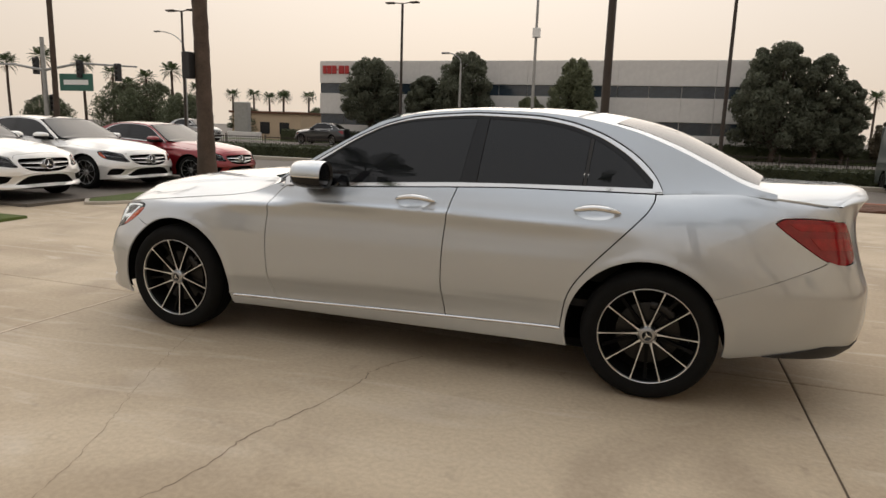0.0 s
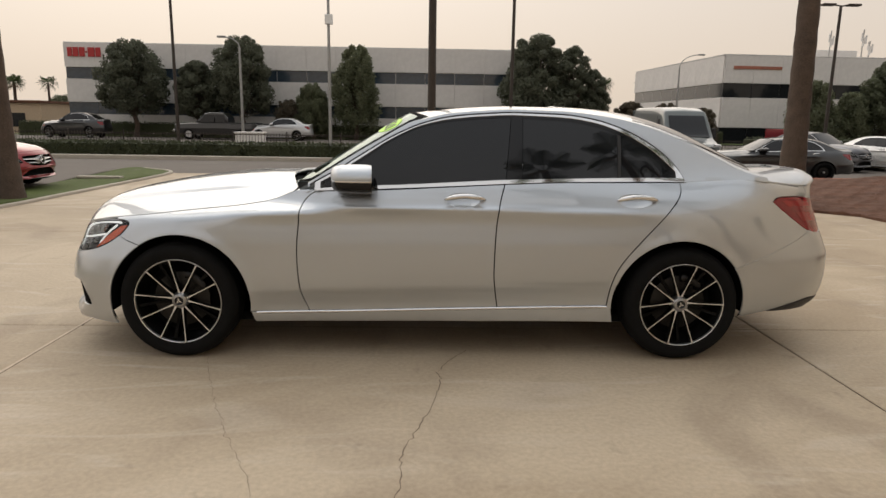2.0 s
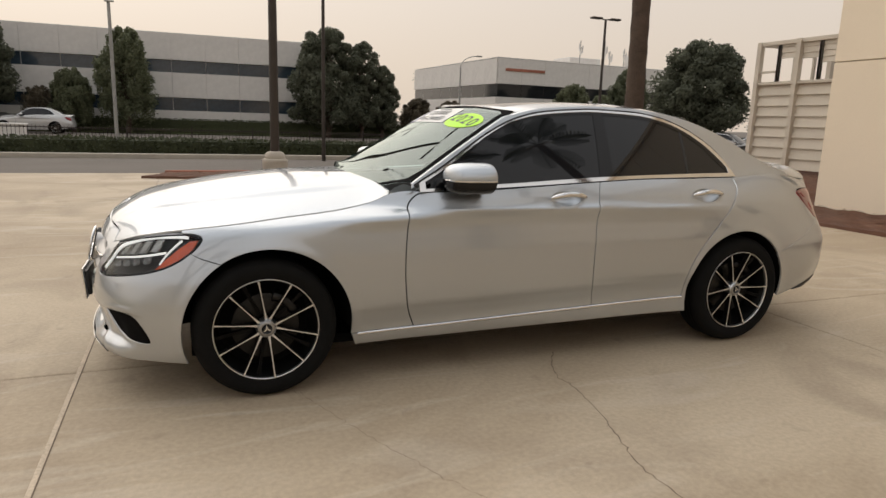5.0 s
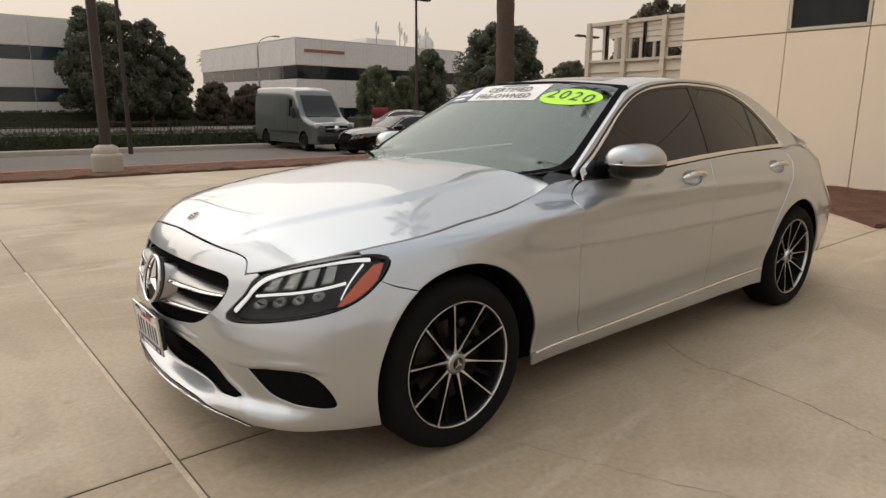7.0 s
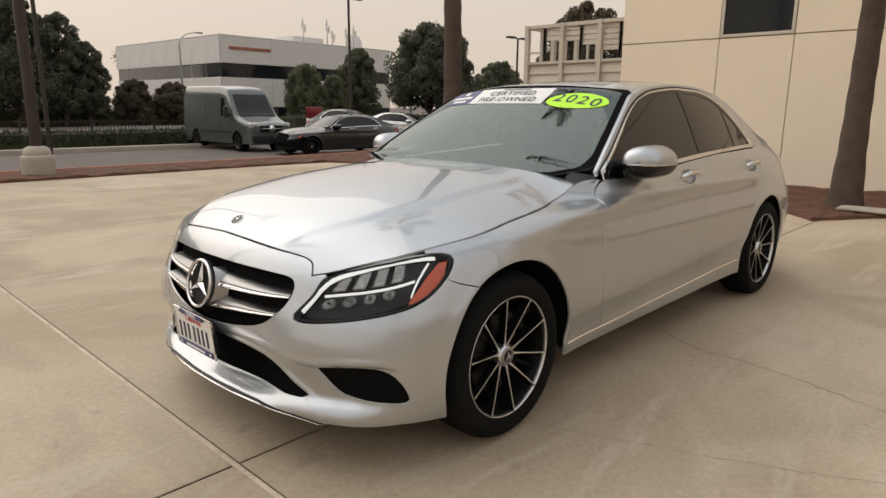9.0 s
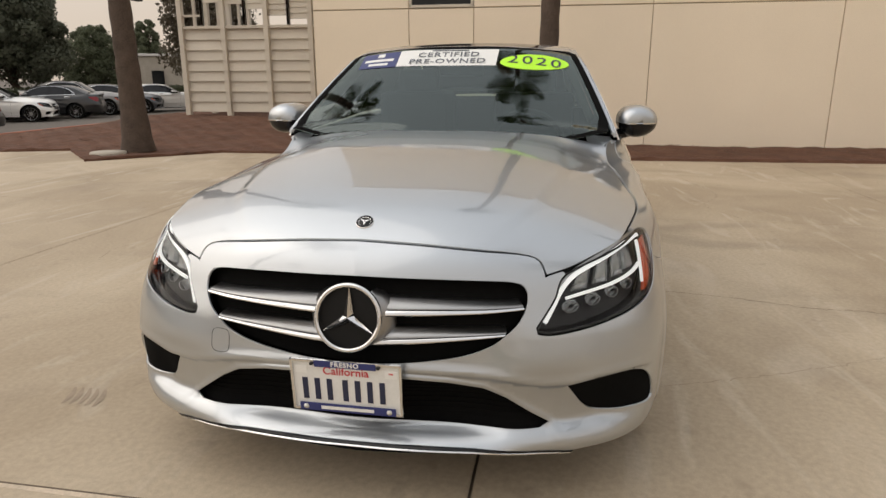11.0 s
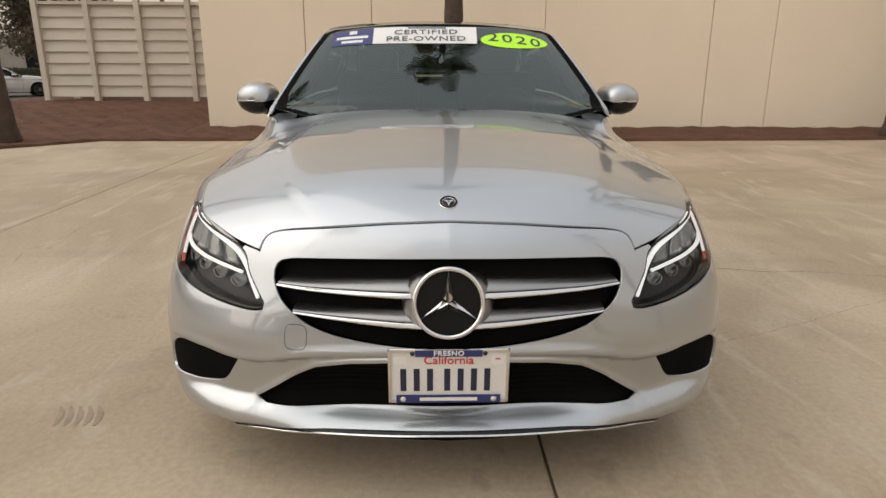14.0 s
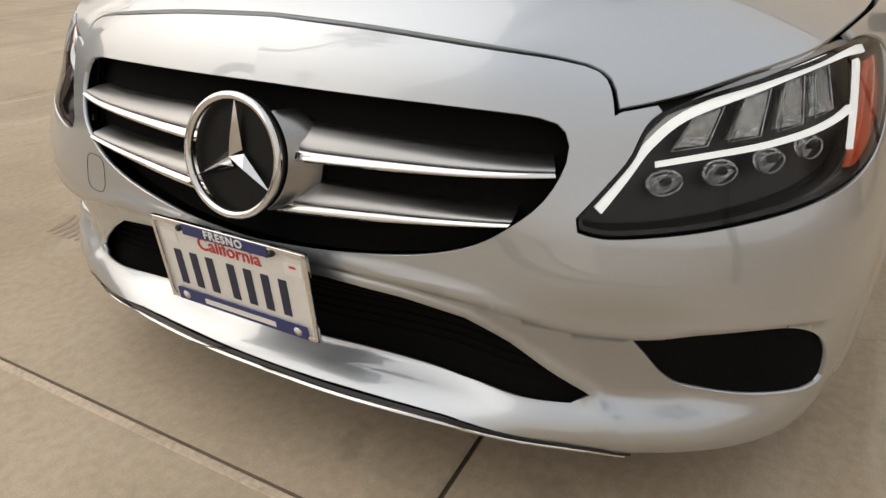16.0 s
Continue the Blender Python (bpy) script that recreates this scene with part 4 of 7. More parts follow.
a = office("office_building", "long white two-storey office with a blue glass band", -29.05, 9.5, 50.0, 30, 7.08, ((LOW, 1.50, False), (1.50, 2.45, True), (2.45, 4.28, False), (4.28, 5.18, True), (5.18, 7.05, False)), M["band"], 2.4)
x = -28.75
for w in (.42, .50, .52, .16, .62, .46):
    part("sign_mark", box((x + w / 2, 49.90, 6.35), (w * .86, .08, .72 if w > .2 else .12), .02), M["brickpaint"], a)
    x += w
b = office("office_building", "white two-storey office with dark glass bands and roof antennas", 0, 20.5, 0, 20.5, 7.3, ((LOW, 1.2, True), (1.2, 3.75, False), (3.75, 4.95, True), (4.95, 7.25, False)), M["window"], 2.6, turn=3.0, at=(25.4, 51.9))
part("sign_mark", box((2.9, -.10, 6.25), (4.3, .06, .26), .01), M["kerb_red"], b)
for i, (xx, hh) in enumerate(((11.2, 2.6), (14.3, 2.8), (15.0, 1.8), (16.9, 2.2), (18.0, 2.6))):
    an = part("antenna", tube([(xx, 3, 7.3), (xx, 3, 7.3 + hh)], .05, 6), M["metal_grey"], b)
    for k in range(3):
        part("antenna_panel", box((xx + (-.18, .2, .0)[k], 2.9, 7.3 + hh * .75 - .2 * k), (.14, .1, .75), .02), M["bldg"], an)
part("dish", lathe([(0, .0), (.5, .06), (.9, .25), (1.1, .6), (1.05, .6), (0, .1)], 20, "y", (19.4, 4, 8.2)), M["bldg"], b)
part("roof_unit", box((13, 6, 7.8), (4, 3, 1.2), .05), M["bldg"], b)
low = thing("low_building", "low tan shop building far across the street", "building", pose(-41, 63, LOW))
part("wall", box((0, 0, 1.45), (9, 8, 2.9), .05), material("tan_wall", (.46, .36, .25), .85, 0, .08, .4, 6), low)
part("roof", box((0, 0, 3.0), (9.4, 8.6, .25), .05), M["mulch"], low)
for k in range(3):
    part("window", box((-2.6 + 2.5 * k, -4.03, 1.3), (1.2, .1, 1.3), .02), M["window"], low)
low2 = thing("low_building", "long pale low building far down the street", "building", pose(-92, 45, LOW))
part("wall", box((0, 0, 2.3), (30, 10, 4.6), .05), M["bldg"], low2)
part("fascia", box((0, -5.1, 3.9), (30, .3, .8), .05), M["metal_grey"], low2)
for k in range(9):
    part("window", box((-12 + 3 * k, -5.05, 1.6), (2.0, .15, 2.0), .02), M["window"], low2)
shed = thing("low_building", "low grey block building behind the car park", "building", pose(49, 31, LOW, 0, 0, 35))
part("wall", box((0, 0, 1.75), (7, 9, 3.5), .05), M["kerb"], shed)
part("parapet", box((0, 0, 3.55), (7.3, 9.3, .18), .03), M["bldg"], shed)
for k in range(3):
    part("window", box((-3.53, -2.6 + 2.6 * k, 1.7), (.1, .9, 1.3), .02), M["window"], shed)
py = thing("pylon_sign", "pale blank pylon sign by the street", "sign", pose(-39, 52, LOW))
part("slab", box((0, 0, 1.9), (1.6, .6, 3.8), .05), M["metal_grey"], py)
part("plinth", box((.2, 0, .45), (3.4, .9, .9), .05), M["bldg"], py)
ub = thing("utility_cabinet", "pale square utility cabinet behind the hedge", "cabinet", pose(-8.6, 27.8, LOW))
part("body", box((0, 0, .55), (1.3, .7, 1.0), .03), M["bldg"], ub)
part("lid", box((0, 0, 1.08), (1.4, .8, .07), .02), M["bldg"], ub)
# iron fence behind the hedge
fv = []
for x in np.arange(-34, 16, .14):
    fv.append(box((x, 26.2, LOW + .62), (.018, .018, .95)))
fence = thing("iron_fence", "low dark iron picket fence behind the hedge", "fence")
part("picket", fv, M["metal_dark"], fence)
fence.children[0]["kind"] = "stuff"
for z in (.25, 1.02):
    part("rail", box((-9, 26.2, LOW + z), (50, .03, .035)), M["metal_dark"], fence)
for x in np.arange(-34, 16.1, 2.5):
    part("post", box((x, 26.2, LOW + .6), (.05, .05, 1.15)), M["metal_dark"], fence)


# ---- plants ----
def leaf_mat(name, c, amount=.30):
    m = islands(material(name, c, .7, 0, .2, .8, 12), amount)
    n, l = m.node_tree.nodes, m.node_tree.links      # thin leaves let part of the light through
    p, tl, mx = n["Principled BSDF"], n.new("ShaderNodeBsdfTranslucent"), n.new("ShaderNodeMixShader")
    l.new(p.inputs["Base Color"].links[0].from_socket, tl.inputs[0])
    mx.inputs[0].default_value = .42
    l.new(p.outputs[0], mx.inputs[1])
    l.new(tl.outputs[0], mx.inputs[2])
    l.new(mx.outputs[0], n["Material Output"].inputs[0])
    return m


LEAF = [leaf_mat("leaf_dark", (.116, .126, .086)), leaf_mat("leaf_mid", (.122, .138, .082)), leaf_mat("leaf_willow", (.150, .165, .095)), leaf_mat("leaf_brown", (.120, .100, .068)), leaf_mat("hedge_leaf", (.055, .064, .030))]
FROND = leaf_mat("palm_frond", (.055, .075, .032), .4)
DEAD = leaf_mat("dead_frond", (.16, .115, .07), .3)


def leaves(centres, normals, size, rng, flat=.5):
    """Small bent leaf clumps as quads."""
    n = len(centres)
    a = rng.normal(size=(n, 3))
    a /= np.linalg.norm(a, axis=1)[:, None]
    b = np.cross(a, normals + rng.normal(size=(n, 3)) * flat)
    b /= np.maximum(np.linalg.norm(b, axis=1), 1e-6)[:, None]
    s = size * rng.uniform(.5, 1.3, (n, 1))
    a, b = a * s, b * s * .6
    turned = np.sum(np.cross(a, b) * normals, axis=1) > 0
    b = np.where(turned[:, None], -b, b)
    p = np.stack([centres - a, centres + b, centres + a, centres - b], 1).reshape(-1, 3)
    face = -np.cross(a, b)
    face /= np.maximum(np.linalg.norm(face, axis=1), 1e-9)[:, None]
    soft = .55 * normals / np.maximum(np.linalg.norm(normals, axis=1), 1e-9)[:, None] + .45 * face
    soft /= np.maximum(np.linalg.norm(soft, axis=1), 1e-9)[:, None]
    return p, np.arange(4 * n).reshape(-1, 4), np.repeat(soft, 4, axis=0)


def tree(x, y, z0, h, r, mat, seed, label, trunk_h=.30, lean=1.0, drooping=False, dense=13000, low=.0):
    rng = np.random.default_rng(seed)
    t = thing("tree", label, "tree", pose(x, y, z0), "street trees")
    limbs = [tube([(0, 0, 0), (.05 * r, 0, h * .15), (-.04 * r, .03 * r, h * trunk_h), (0, 0, h * .6), (.02, 0, h * .85)], [.05 * r + .08, .045 * r + .06, .04 * r + .05, .03, .012], 8)]
    blobs = []
    span = h * (1 - trunk_h)
    for k in range(64):
        w, q = 2.4 * k + rng.normal() * .3, (k + .5) / 64
        br = r * rng.uniform(.14, .30) * (1.0 if q < .75 else .72)
        zz = h * trunk_h + br * .6 + (span - 1.5 * br) * q
        rad = max(0.0, r * (math.sqrt(max(.04, 1 - ((q - .36) / .68) ** 2))) - br * .9)
        c = np.array([rad * math.cos(w) * rng.uniform(.55, 1), rad * math.sin(w) * rng.uniform(.55, 1), zz])
        limbs.append(tube([(0, 0, h * trunk_h * rng.uniform(.8, 1.4)), c * np.array([.5, .5, .8]), c], [.05, .03, .012], 5))
        blobs.append((c, br))
    for k in range(8):
        blobs.append((np.array([rng.normal() * r * .14, rng.normal() * r * .14, h * trunk_h + span * (.14 + .09 * k)]), r * (.46 - .035 * k)))
    part("trunk", limbs, M["bark"], t)
    pts, nr = [], []
    each = 2 * dense // len(blobs)
    for c, br in blobs:
        d = rng.normal(size=(each, 3))
        d /= np.linalg.norm(d, axis=1)[:, None]
        q = br * (rng.uniform(.3, 1.0, (each, 1)) ** .5 + np.abs(rng.normal(size=(each, 1))) * .10)
        e = d * q * np.array([1, 1, .85])
        if drooping:
            e[:, 2] -= np.abs(rng.normal(size=each)) * br * .9
        pts.append(c + e)
        nr.append(d)
    pts, nr = np.vstack(pts), np.vstack(nr)
    ok = pts[:, 2] > h * low
    part("crown", leaves(pts[ok], nr[ok], r * .016 + .052, rng), mat, t)
    return t


tree(-22.4, 46.8, LOW, 7.55, 3.0, LEAF[0], 1, "dense dark green street tree before the offices", .28)
tree(-17.7, 47.2, LOW, 6.1, 1.9, LEAF[0], 2, "smaller dark green tree between two larger ones", .30)
tree(-14.2, 46.8, LOW, 8.0, 2.75, LEAF[0], 3, "tall pointed dark green street tree", .27)
tree(-5.5, 46.8, LOW, 7.5, 2.15, LEAF[2], 4, "light green willow-like tree by the offices", .22, drooping=True)
tree(-8.9, 47.2, LOW, 4.6, 1.5, LEAF[2], 14, "small light green drooping tree", .25, drooping=True)
tree(8.5, 46.8, LOW, 8.5, 3.4, LEAF[0], 5, "broad dark green tree beside the offices", .14, dense=18000)
tree(11.2, 47.0, LOW, 7.7, 2.1, LEAF[0], 6, "dark green tree with a narrow top", .14)
tree(13.0, 47.4, LOW, 6.0, 1.6, LEAF[0], 21, "dark green tree with a narrow top", .14)
tree(16.2, 48.0, LOW, 3.6, 1.7, LEAF[3], 7, "brownish green round bush tree", .08)
tree(19.2, 48.0, LOW, 3.5, 1.8, LEAF[3], 8, "brownish green round bush tree", .08)
tree(22.3, 48.5, LOW, 3.2, 1.7, LEAF[3], 22, "brownish green round bush tree", .08)
tree(-10.9, 47.6, LOW, 3.3, 1.3, LEAF[3], 9, "small reddish young tree before the wall", .3, dense=2500)
tree(29.6, 45.5, LOW, 5.4, 2.2, LEAF[2], 10, "light green drooping tree by the car park", .12, drooping=True)
tree(32.6, 45.5, LOW, 4.6, 1.7, LEAF[2], 23, "light green drooping tree by the car park", .12, drooping=True)
tree(35.4, 45.5, LOW, 7.0, 2.4, LEAF[1], 11, "mid green tree by the car park", .15)
tree(28.7, 29.5, LOW, 7.3, 3.5, LEAF[0], 16, "broad dark tree behind the parked cars", .22, dense=20000)
tree(44.0, 36.0, LOW, 5.9, 3.0, LEAF[1], 15, "mid green round tree behind the parked cars", .08)
tree(51.0, 36.0, LOW, 6.9, 1.8, LEAF[1], 17, "narrow grey-green tree far behind the car park", .1)
tree(30.0, 18.3, LOW, 7.6, 3.1, LEAF[3], 18, "olive-brown tree rising behind the slatted screen", .25, dense=9000)
for i, (xx, yy, hh, rr) in enumerate(((-51, 58, 5.0, 3.6), (-58, 60, 6.6, 4.6), (-64, 62, 6.6, 4.4), (-44, 60, 3.6, 2.4), (-72, 58, 4.5, 3.4), (-38, 66, 4.0, 2.6))):
    tree(xx, yy, LOW, hh, rr, LEAF[1], 30 + i, "hazy green tree far down the street", .10, dense=6000)


def hedge(name, x0, x1, y, w, z0, h, seed, label, n):
    rng = np.random.default_rng(seed)
    t = thing(name, label, "hedge")
    part("core", box(((x0 + x1) / 2, y, z0 + h / 2 - .03), (x1 - x0, w - .1, h - .06), .05), LEAF[4], t)
    p = np.stack([rng.uniform(x0, x1, n), y + w / 2 * rng.uniform(-1, 1, n), z0 + h * rng.uniform(0, 1, n)], 1)
    s = rng.integers(0, 3, n)
    p[s == 0, 2] = z0 + h + rng.normal(size=(s == 0).sum()) * .03
    p[s == 1, 1] = y - w / 2 + rng.normal(size=(s == 1).sum()) * .03
    part("leaves", leaves(p, np.tile([0, -.5, .8], (n, 1)), .075, rng, 1.0), LEAF[4], t)
    return t


hedge("hedge", -34, 15.5, 24.9, 1.1, LOW + .12, .56, 3, "long low clipped green hedge along the kerb", 14000)
hedge("hedge", -32, 24, 48.6, 1.4, LOW + .1, 1.2, 4, "clipped hedge along the office verge", 9000)
hedge("hedge", 16, 46, 27.5, 1.6, LOW, 1.2, 5, "dark hedge behind the car park", 6000)


def feather(length, droop, rng):
    """A long arching leaf: a rib with hanging blades on both sides."""
    v, f = [], []
    n = 16
    rib = [np.array([length * t * (1 - .12 * t), 0, length * (.22 * t - droop * t * t)]) for t in np.linspace(0, 1, n)]
    for i in range(n - 1):
        b = len(v)
        w = .022 * (1 - .8 * i / n)
        v += [rib[i] + (0, -w, 0), rib[i] + (0, w, 0), rib[i + 1] + (0, w, 0), rib[i + 1] + (0, -w, 0)]
        f.append((b, b + 1, b + 2, b + 3))
        if i < 4:
            continue
        l = length * .30 * math.sin(math.pi * min(1, .18 + .80 * i / n)) * rng.uniform(.85, 1.1)
        for s in (-1, 1):
            tip = rib[i] + np.array([l * .55, s * l * .8, -l * .30])
            d = np.array([.085, 0, 0]) * length * .55
            b = len(v)
            v += [rib[i] - d * .5, rib[i] + d * .5, tip + d * .25, tip - d * .25]
            f.append((b, b + 1, b + 2, b + 3))
    return np.array(v), f


def palm_crown(r, count, rng, n_leaf=22):
    v, f, dv, df = [], [], [], []
    for k in range(count):
        q = k / count
        up = radians(62 - 92 * q)
        a = k * 2.39996 + rng.normal() * .15
        fv, ff = feather(r * rng.uniform(.85, 1.12), .30 + .35 * q, rng)
        c, s = math.cos(up), math.sin(up)
        R1 = np.array([[c, 0, -s], [0, 1, 0], [s, 0, c]])
        R2 = np.array([[math.cos(a), -math.sin(a), 0], [math.sin(a), math.cos(a), 0], [0, 0, 1]])
        w = fv @ R1.T @ R2.T
        tv, tf = (dv, df) if q > .88 else (v, f)
        b = len(tv)
        tv.extend(w)
        tf.extend(tuple(i + b for i in g) for g in ff)
    return piece(v, f, flat=True), piece(dv, df, flat=True)


def palm(x, y, z0, h, r0, crown_r, seed, label, lean=(0, 0), count=18, n_leaf=22, flare=1.6):
    rng = np.random.default_rng(seed)
    t = thing("palm_tree", label, "palm tree", pose(x, y, z0), "palm trees")
    n = 60
    rings, rad = [], []
    for i in range(n):
        q = i / (n - 1)
        rings.append((lean[0] * q + .02 * math.sin(7 * q), lean[1] * q + .02 * math.cos(5 * q), h * q))
        rad.append(r0 * (1 - .22 * q + (flare - 1) * math.exp(-q * h / .6)) * (1 + .03 * (-1) ** i))
    part("trunk", tube(rings, rad, 18), M["bark"], t)
    top = Vector((lean[0], lean[1], h))
    green, dead = palm_crown(crown_r, count, rng, n_leaf)
    part("crown", moved(green, Matrix.Translation(top)), FROND, t)
    part("dead_fronds", moved(dead, Matrix.Translation(top - Vector((0, 0, .25)))), DEAD, t)
    return t


palm(6.22, 6.5, .05, 12.9, .175, 1.7, 1, "tall palm trunk standing in the bark bed", (-.25, .1), 15)
palm(6.38, -.345, .05, 13.3, .140, 1.7, 2, "tall palm trunk standing before the stucco wall", (.05, 0), 15)
palm(7.0, -7.9, .05, 11.4, .20, 2.1, 3, "tall palm trunk standing before the stucco wall", (.1, -.6), 15)
pl = palm(-6.55, 5.85, .03, 12.5, .140, 1.8, 4, "palm trunk with a dark box standing on the lawn", (-.35, .15), flare=1.55)
part("equipment_box", box((-.20, -.12, 2.25), (.16, .22, .46), .02), M["plastic"], pl, "dark metal box")
palm(-19.6, 14.0, 0, 12, .10, 1.5, 5, "tall rough palm trunk in the car park", (.2, 0))
palm(-7.2, -10.2, 0, 10.8, .22, 2.2, 6, "tall palm tree behind the forecourt", (0, 0), 15)
palm(3.8, -9.9, 0, 10.8, .22, 2.2, 7, "tall palm tree behind the forecourt", (.1, 0), 15)
far_palm = palm(-74.8, 60, LOW, 9.2, .20, 1.75, 8, "distant fan palm against the hazy sky", (0, 0), 34, 12, 1.1)
for i, (xx, zz) in enumerate(((-80.9, 9.4), (-69.1, 9.3), (-65.4, 8.0), (-58.3, 7.3), (-55.4, 8.3), (-52.6, 6.0), (-43.2, 5.15), (-41.8, 4.9), (-40.6, 5.2), (-39.3, 5.0), (-36.7, 5.1), (-47.5, 5.3), (-86, 9), (-62, 6.5))):
    s = (zz + .42) / 10.6
    c = copy_thing(far_palm, pose(xx, 60 + i % 3, LOW, 0, 0, 40 * i))
    c.scale = (s ** .7, s ** .7, s)
    tagged(c, "distant fan palm against the hazy sky")
for xx, s in ((24.0, .74), (29.2, .80), (44, .9)):
    c = copy_thing(far_palm, pose(xx, 84, LOW, 0, 0, 70 * s))
    c.scale = (s, s, s)
    tagged(c, "distant fan palm against the hazy sky")



# ---- the silver sedan ----
def arc_pts(k, a0, a1, n=24, grow=0.0):
    cx, cz, r = ARCH[k]
    return [(cx + (r + grow) * math.cos(radians(a)), cz + (r + grow) * math.sin(radians(a))) for a in np.linspace(a0, a1, n)]


def line(fn, a, b, n=24):
    return [(x, float(fn(x))) for x in np.linspace(a, b, n)]


def nosed(pts):
    """Eases points of the nose along the outline."""
    p = np.array(pts, float)
    p[:, 0] += np.interp(p[:, 0], [-2.83, -2.5, -2.30, -2.2, -2.05, -1.9, -1.75], [-.030, -.033, -.037, -.035, -.025, -.010, 0])
    return p


GLASS_TOP = curve([-.66, -.532, -.408, -.251, -.06, .102, .297, .428, .591, .755, .918, 1.079, 1.235, 1.357, 1.384],
                  [.963, 1.037, 1.115, 1.221, 1.309, 1.340, 1.358, 1.364, 1.360, 1.352, 1.326, 1.271, 1.178, 1.064, 1.038])
GLASS_LOW = curve([-.66, -.528, -.324, -.151, .101, .401, .736, 1.06, 1.384], [.957, .969, .979, .987, 1.002, 1.018, 1.028, 1.034, 1.0375])
TRIM_TOP = curve([-.70, -.655, -.532, -.408, -.22, -.06, .102, .298, .452, .625, .757, .921, 1.082, 1.24, 1.363, 1.416, 1.435],
                 [.968, .995, 1.063, 1.142, 1.253, 1.321, 1.359, 1.378, 1.386, 1.383, 1.378, 1.355, 1.306, 1.226, 1.127, 1.056, 1.017])
TRIM_LOW = curve([-.70, -.323, .101, .401, .736, 1.058, 1.435], [.945, .960, .981, .997, 1.010, 1.013, 1.016])
SILL_TOP = curve([-1.03, -.53, .11, .75, 1.03], [.268, .278, .296, .311, .319])
DOOR_FRONT = spline([(-.640, .948), (-.682, .929), (-.729, .873), (-.744, .765), (-.754, .64), (-.752, .513), (-.737, .384), (-.697, .276)], .02)
DOOR_MID = spline([(.395, .998), (.368, .902), (.350, .777), (.342, .64), (.340, .54), (.343, .457), (.366, .303)], .02)
DOOR_REAR = spline([(1.400, 1.016), (1.398, .985), (1.368, .929), (1.284, .834), (1.139, .674), (1.052, .561), (1.010, .463), (.988, .318)], .02)
LAMP = spline(nosed([(-2.303, .574), (-2.245, .640), (-2.200, .702), (-2.055, .741), (-1.90, .762), (-1.78, .770), (-1.715, .766), (-1.692, .748),
               (-1.735, .697), (-1.814, .643), (-1.913, .607), (-2.091, .573), (-2.20, .557), (-2.268, .552), (-2.300, .558)]), .012)
BUMPER_SEAM = [(-1.745, .688), (-1.691, .666), (-1.612, .644)]
TAIL = spline([(1.965, .912), (2.01, .933), (2.15, .936), (2.36, .925), (2.47, .905), (2.47, .77), (2.345, .728), (2.22, .750), (2.115, .808), (2.015, .872)], .02)
REAR_SEAM = [(1.700, .545), (1.90, .620), (2.08, .690), (2.24, .742)]

sedan = thing("sedan", "silver four-door sedan with black multi-spoke wheels standing on concrete", "car")


def pair(name, p, mat, parent=None, label=""):
    """The same part on both sides of the car."""
    a = part(name, p, mat, parent or sedan, label)
    b = part(name, [mirrored(q) for q in ([p] if isinstance(p, tuple) else p)], mat, parent or sedan, label)
    return a, b


# wings, doors, quarters
wing = list(reversed(DOOR_FRONT.tolist())) + [(-.70, .955), (-.76, .948)] + line(SHUT, -.80, -1.80, 30)
wing += [q for q in LAMP.tolist()[::1] if q[0] > -1.80 and q[1] > .70][0:] + BUMPER_SEAM[0:]
wing += [q for q in arc_pts(0, 122.7, -8.2, 40)] + line(SILL_TOP, -1.02, -.70, 8)
pair("wing", skin(side, wing, cell=.018, gap=.0034), M["paint"])

front_door = DOOR_FRONT.tolist() + line(SILL_TOP, -.69, .362, 20) + list(reversed(DOOR_MID.tolist())) + line(TRIM_LOW, .39, -.62, 20)
rear_door = list(reversed(DOOR_MID.tolist())) + line(TRIM_LOW, .40, 1.395, 20) + DOOR_REAR.tolist()
rear_door += line(SILL_TOP, .985, .37, 12)
GRIPS = ((.172, .921), (1.132, .926))
cup_line = lambda x0, z0, k=1.0: [(x0 - .012 + .098 * k * math.cos(a), z0 - .010 + .037 * k * math.sin(a)) for a in np.linspace(0, 2 * math.pi, 36, endpoint=False)]
doors_f = pair("front_door", skin(side, front_door, holes=[cup_line(*GRIPS[0])], cell=.018, gap=.0034, hole_depth=.004), M["paint"])
doors_r = pair("rear_door", skin(side, rear_door, holes=[cup_line(*GRIPS[1])], cell=.018, gap=.0034, hole_depth=.004), M["paint"])

quarter = DOOR_REAR.tolist()[::-1] + [(1.435, 1.017)] + line(lambda x: np.interp(x, [1.435, 1.6, 1.80], [1.017, 1.028, 1.036]), 1.45, 1.79, 10)
quarter += line(DECK_EDGE, 1.81, 2.42, 16) + [(2.40, .945)] + [q for q in TAIL.tolist() if q[0] < 2.40 and (q[1] > .90 or q[0] < 2.0)][::-1]
tail_low = [q for q in TAIL.tolist() if q[1] <= .90 and q[0] < 2.30][::-1]
quarter += tail_low + [(2.24, .744)] + REAR_SEAM[::-1][1:] + arc_pts(1, 36.5, 186, 40) + [(1.012, .30)]
pillar = line(TRIM_TOP, -.70, 1.434, 70) + line(lambda x: np.interp(x, [1.435, 1.6, 1.80, 1.95], [1.011, 1.022, 1.030, 1.016]), 1.45, 1.95, 12)
pillar += line(RAIL, 1.95, -.70, 80)
quarter_skin = skin(side, quarter, cell=.018, gap=.0034)
frame_skin = skin(cabin, pillar, cell=.02, gap=0)
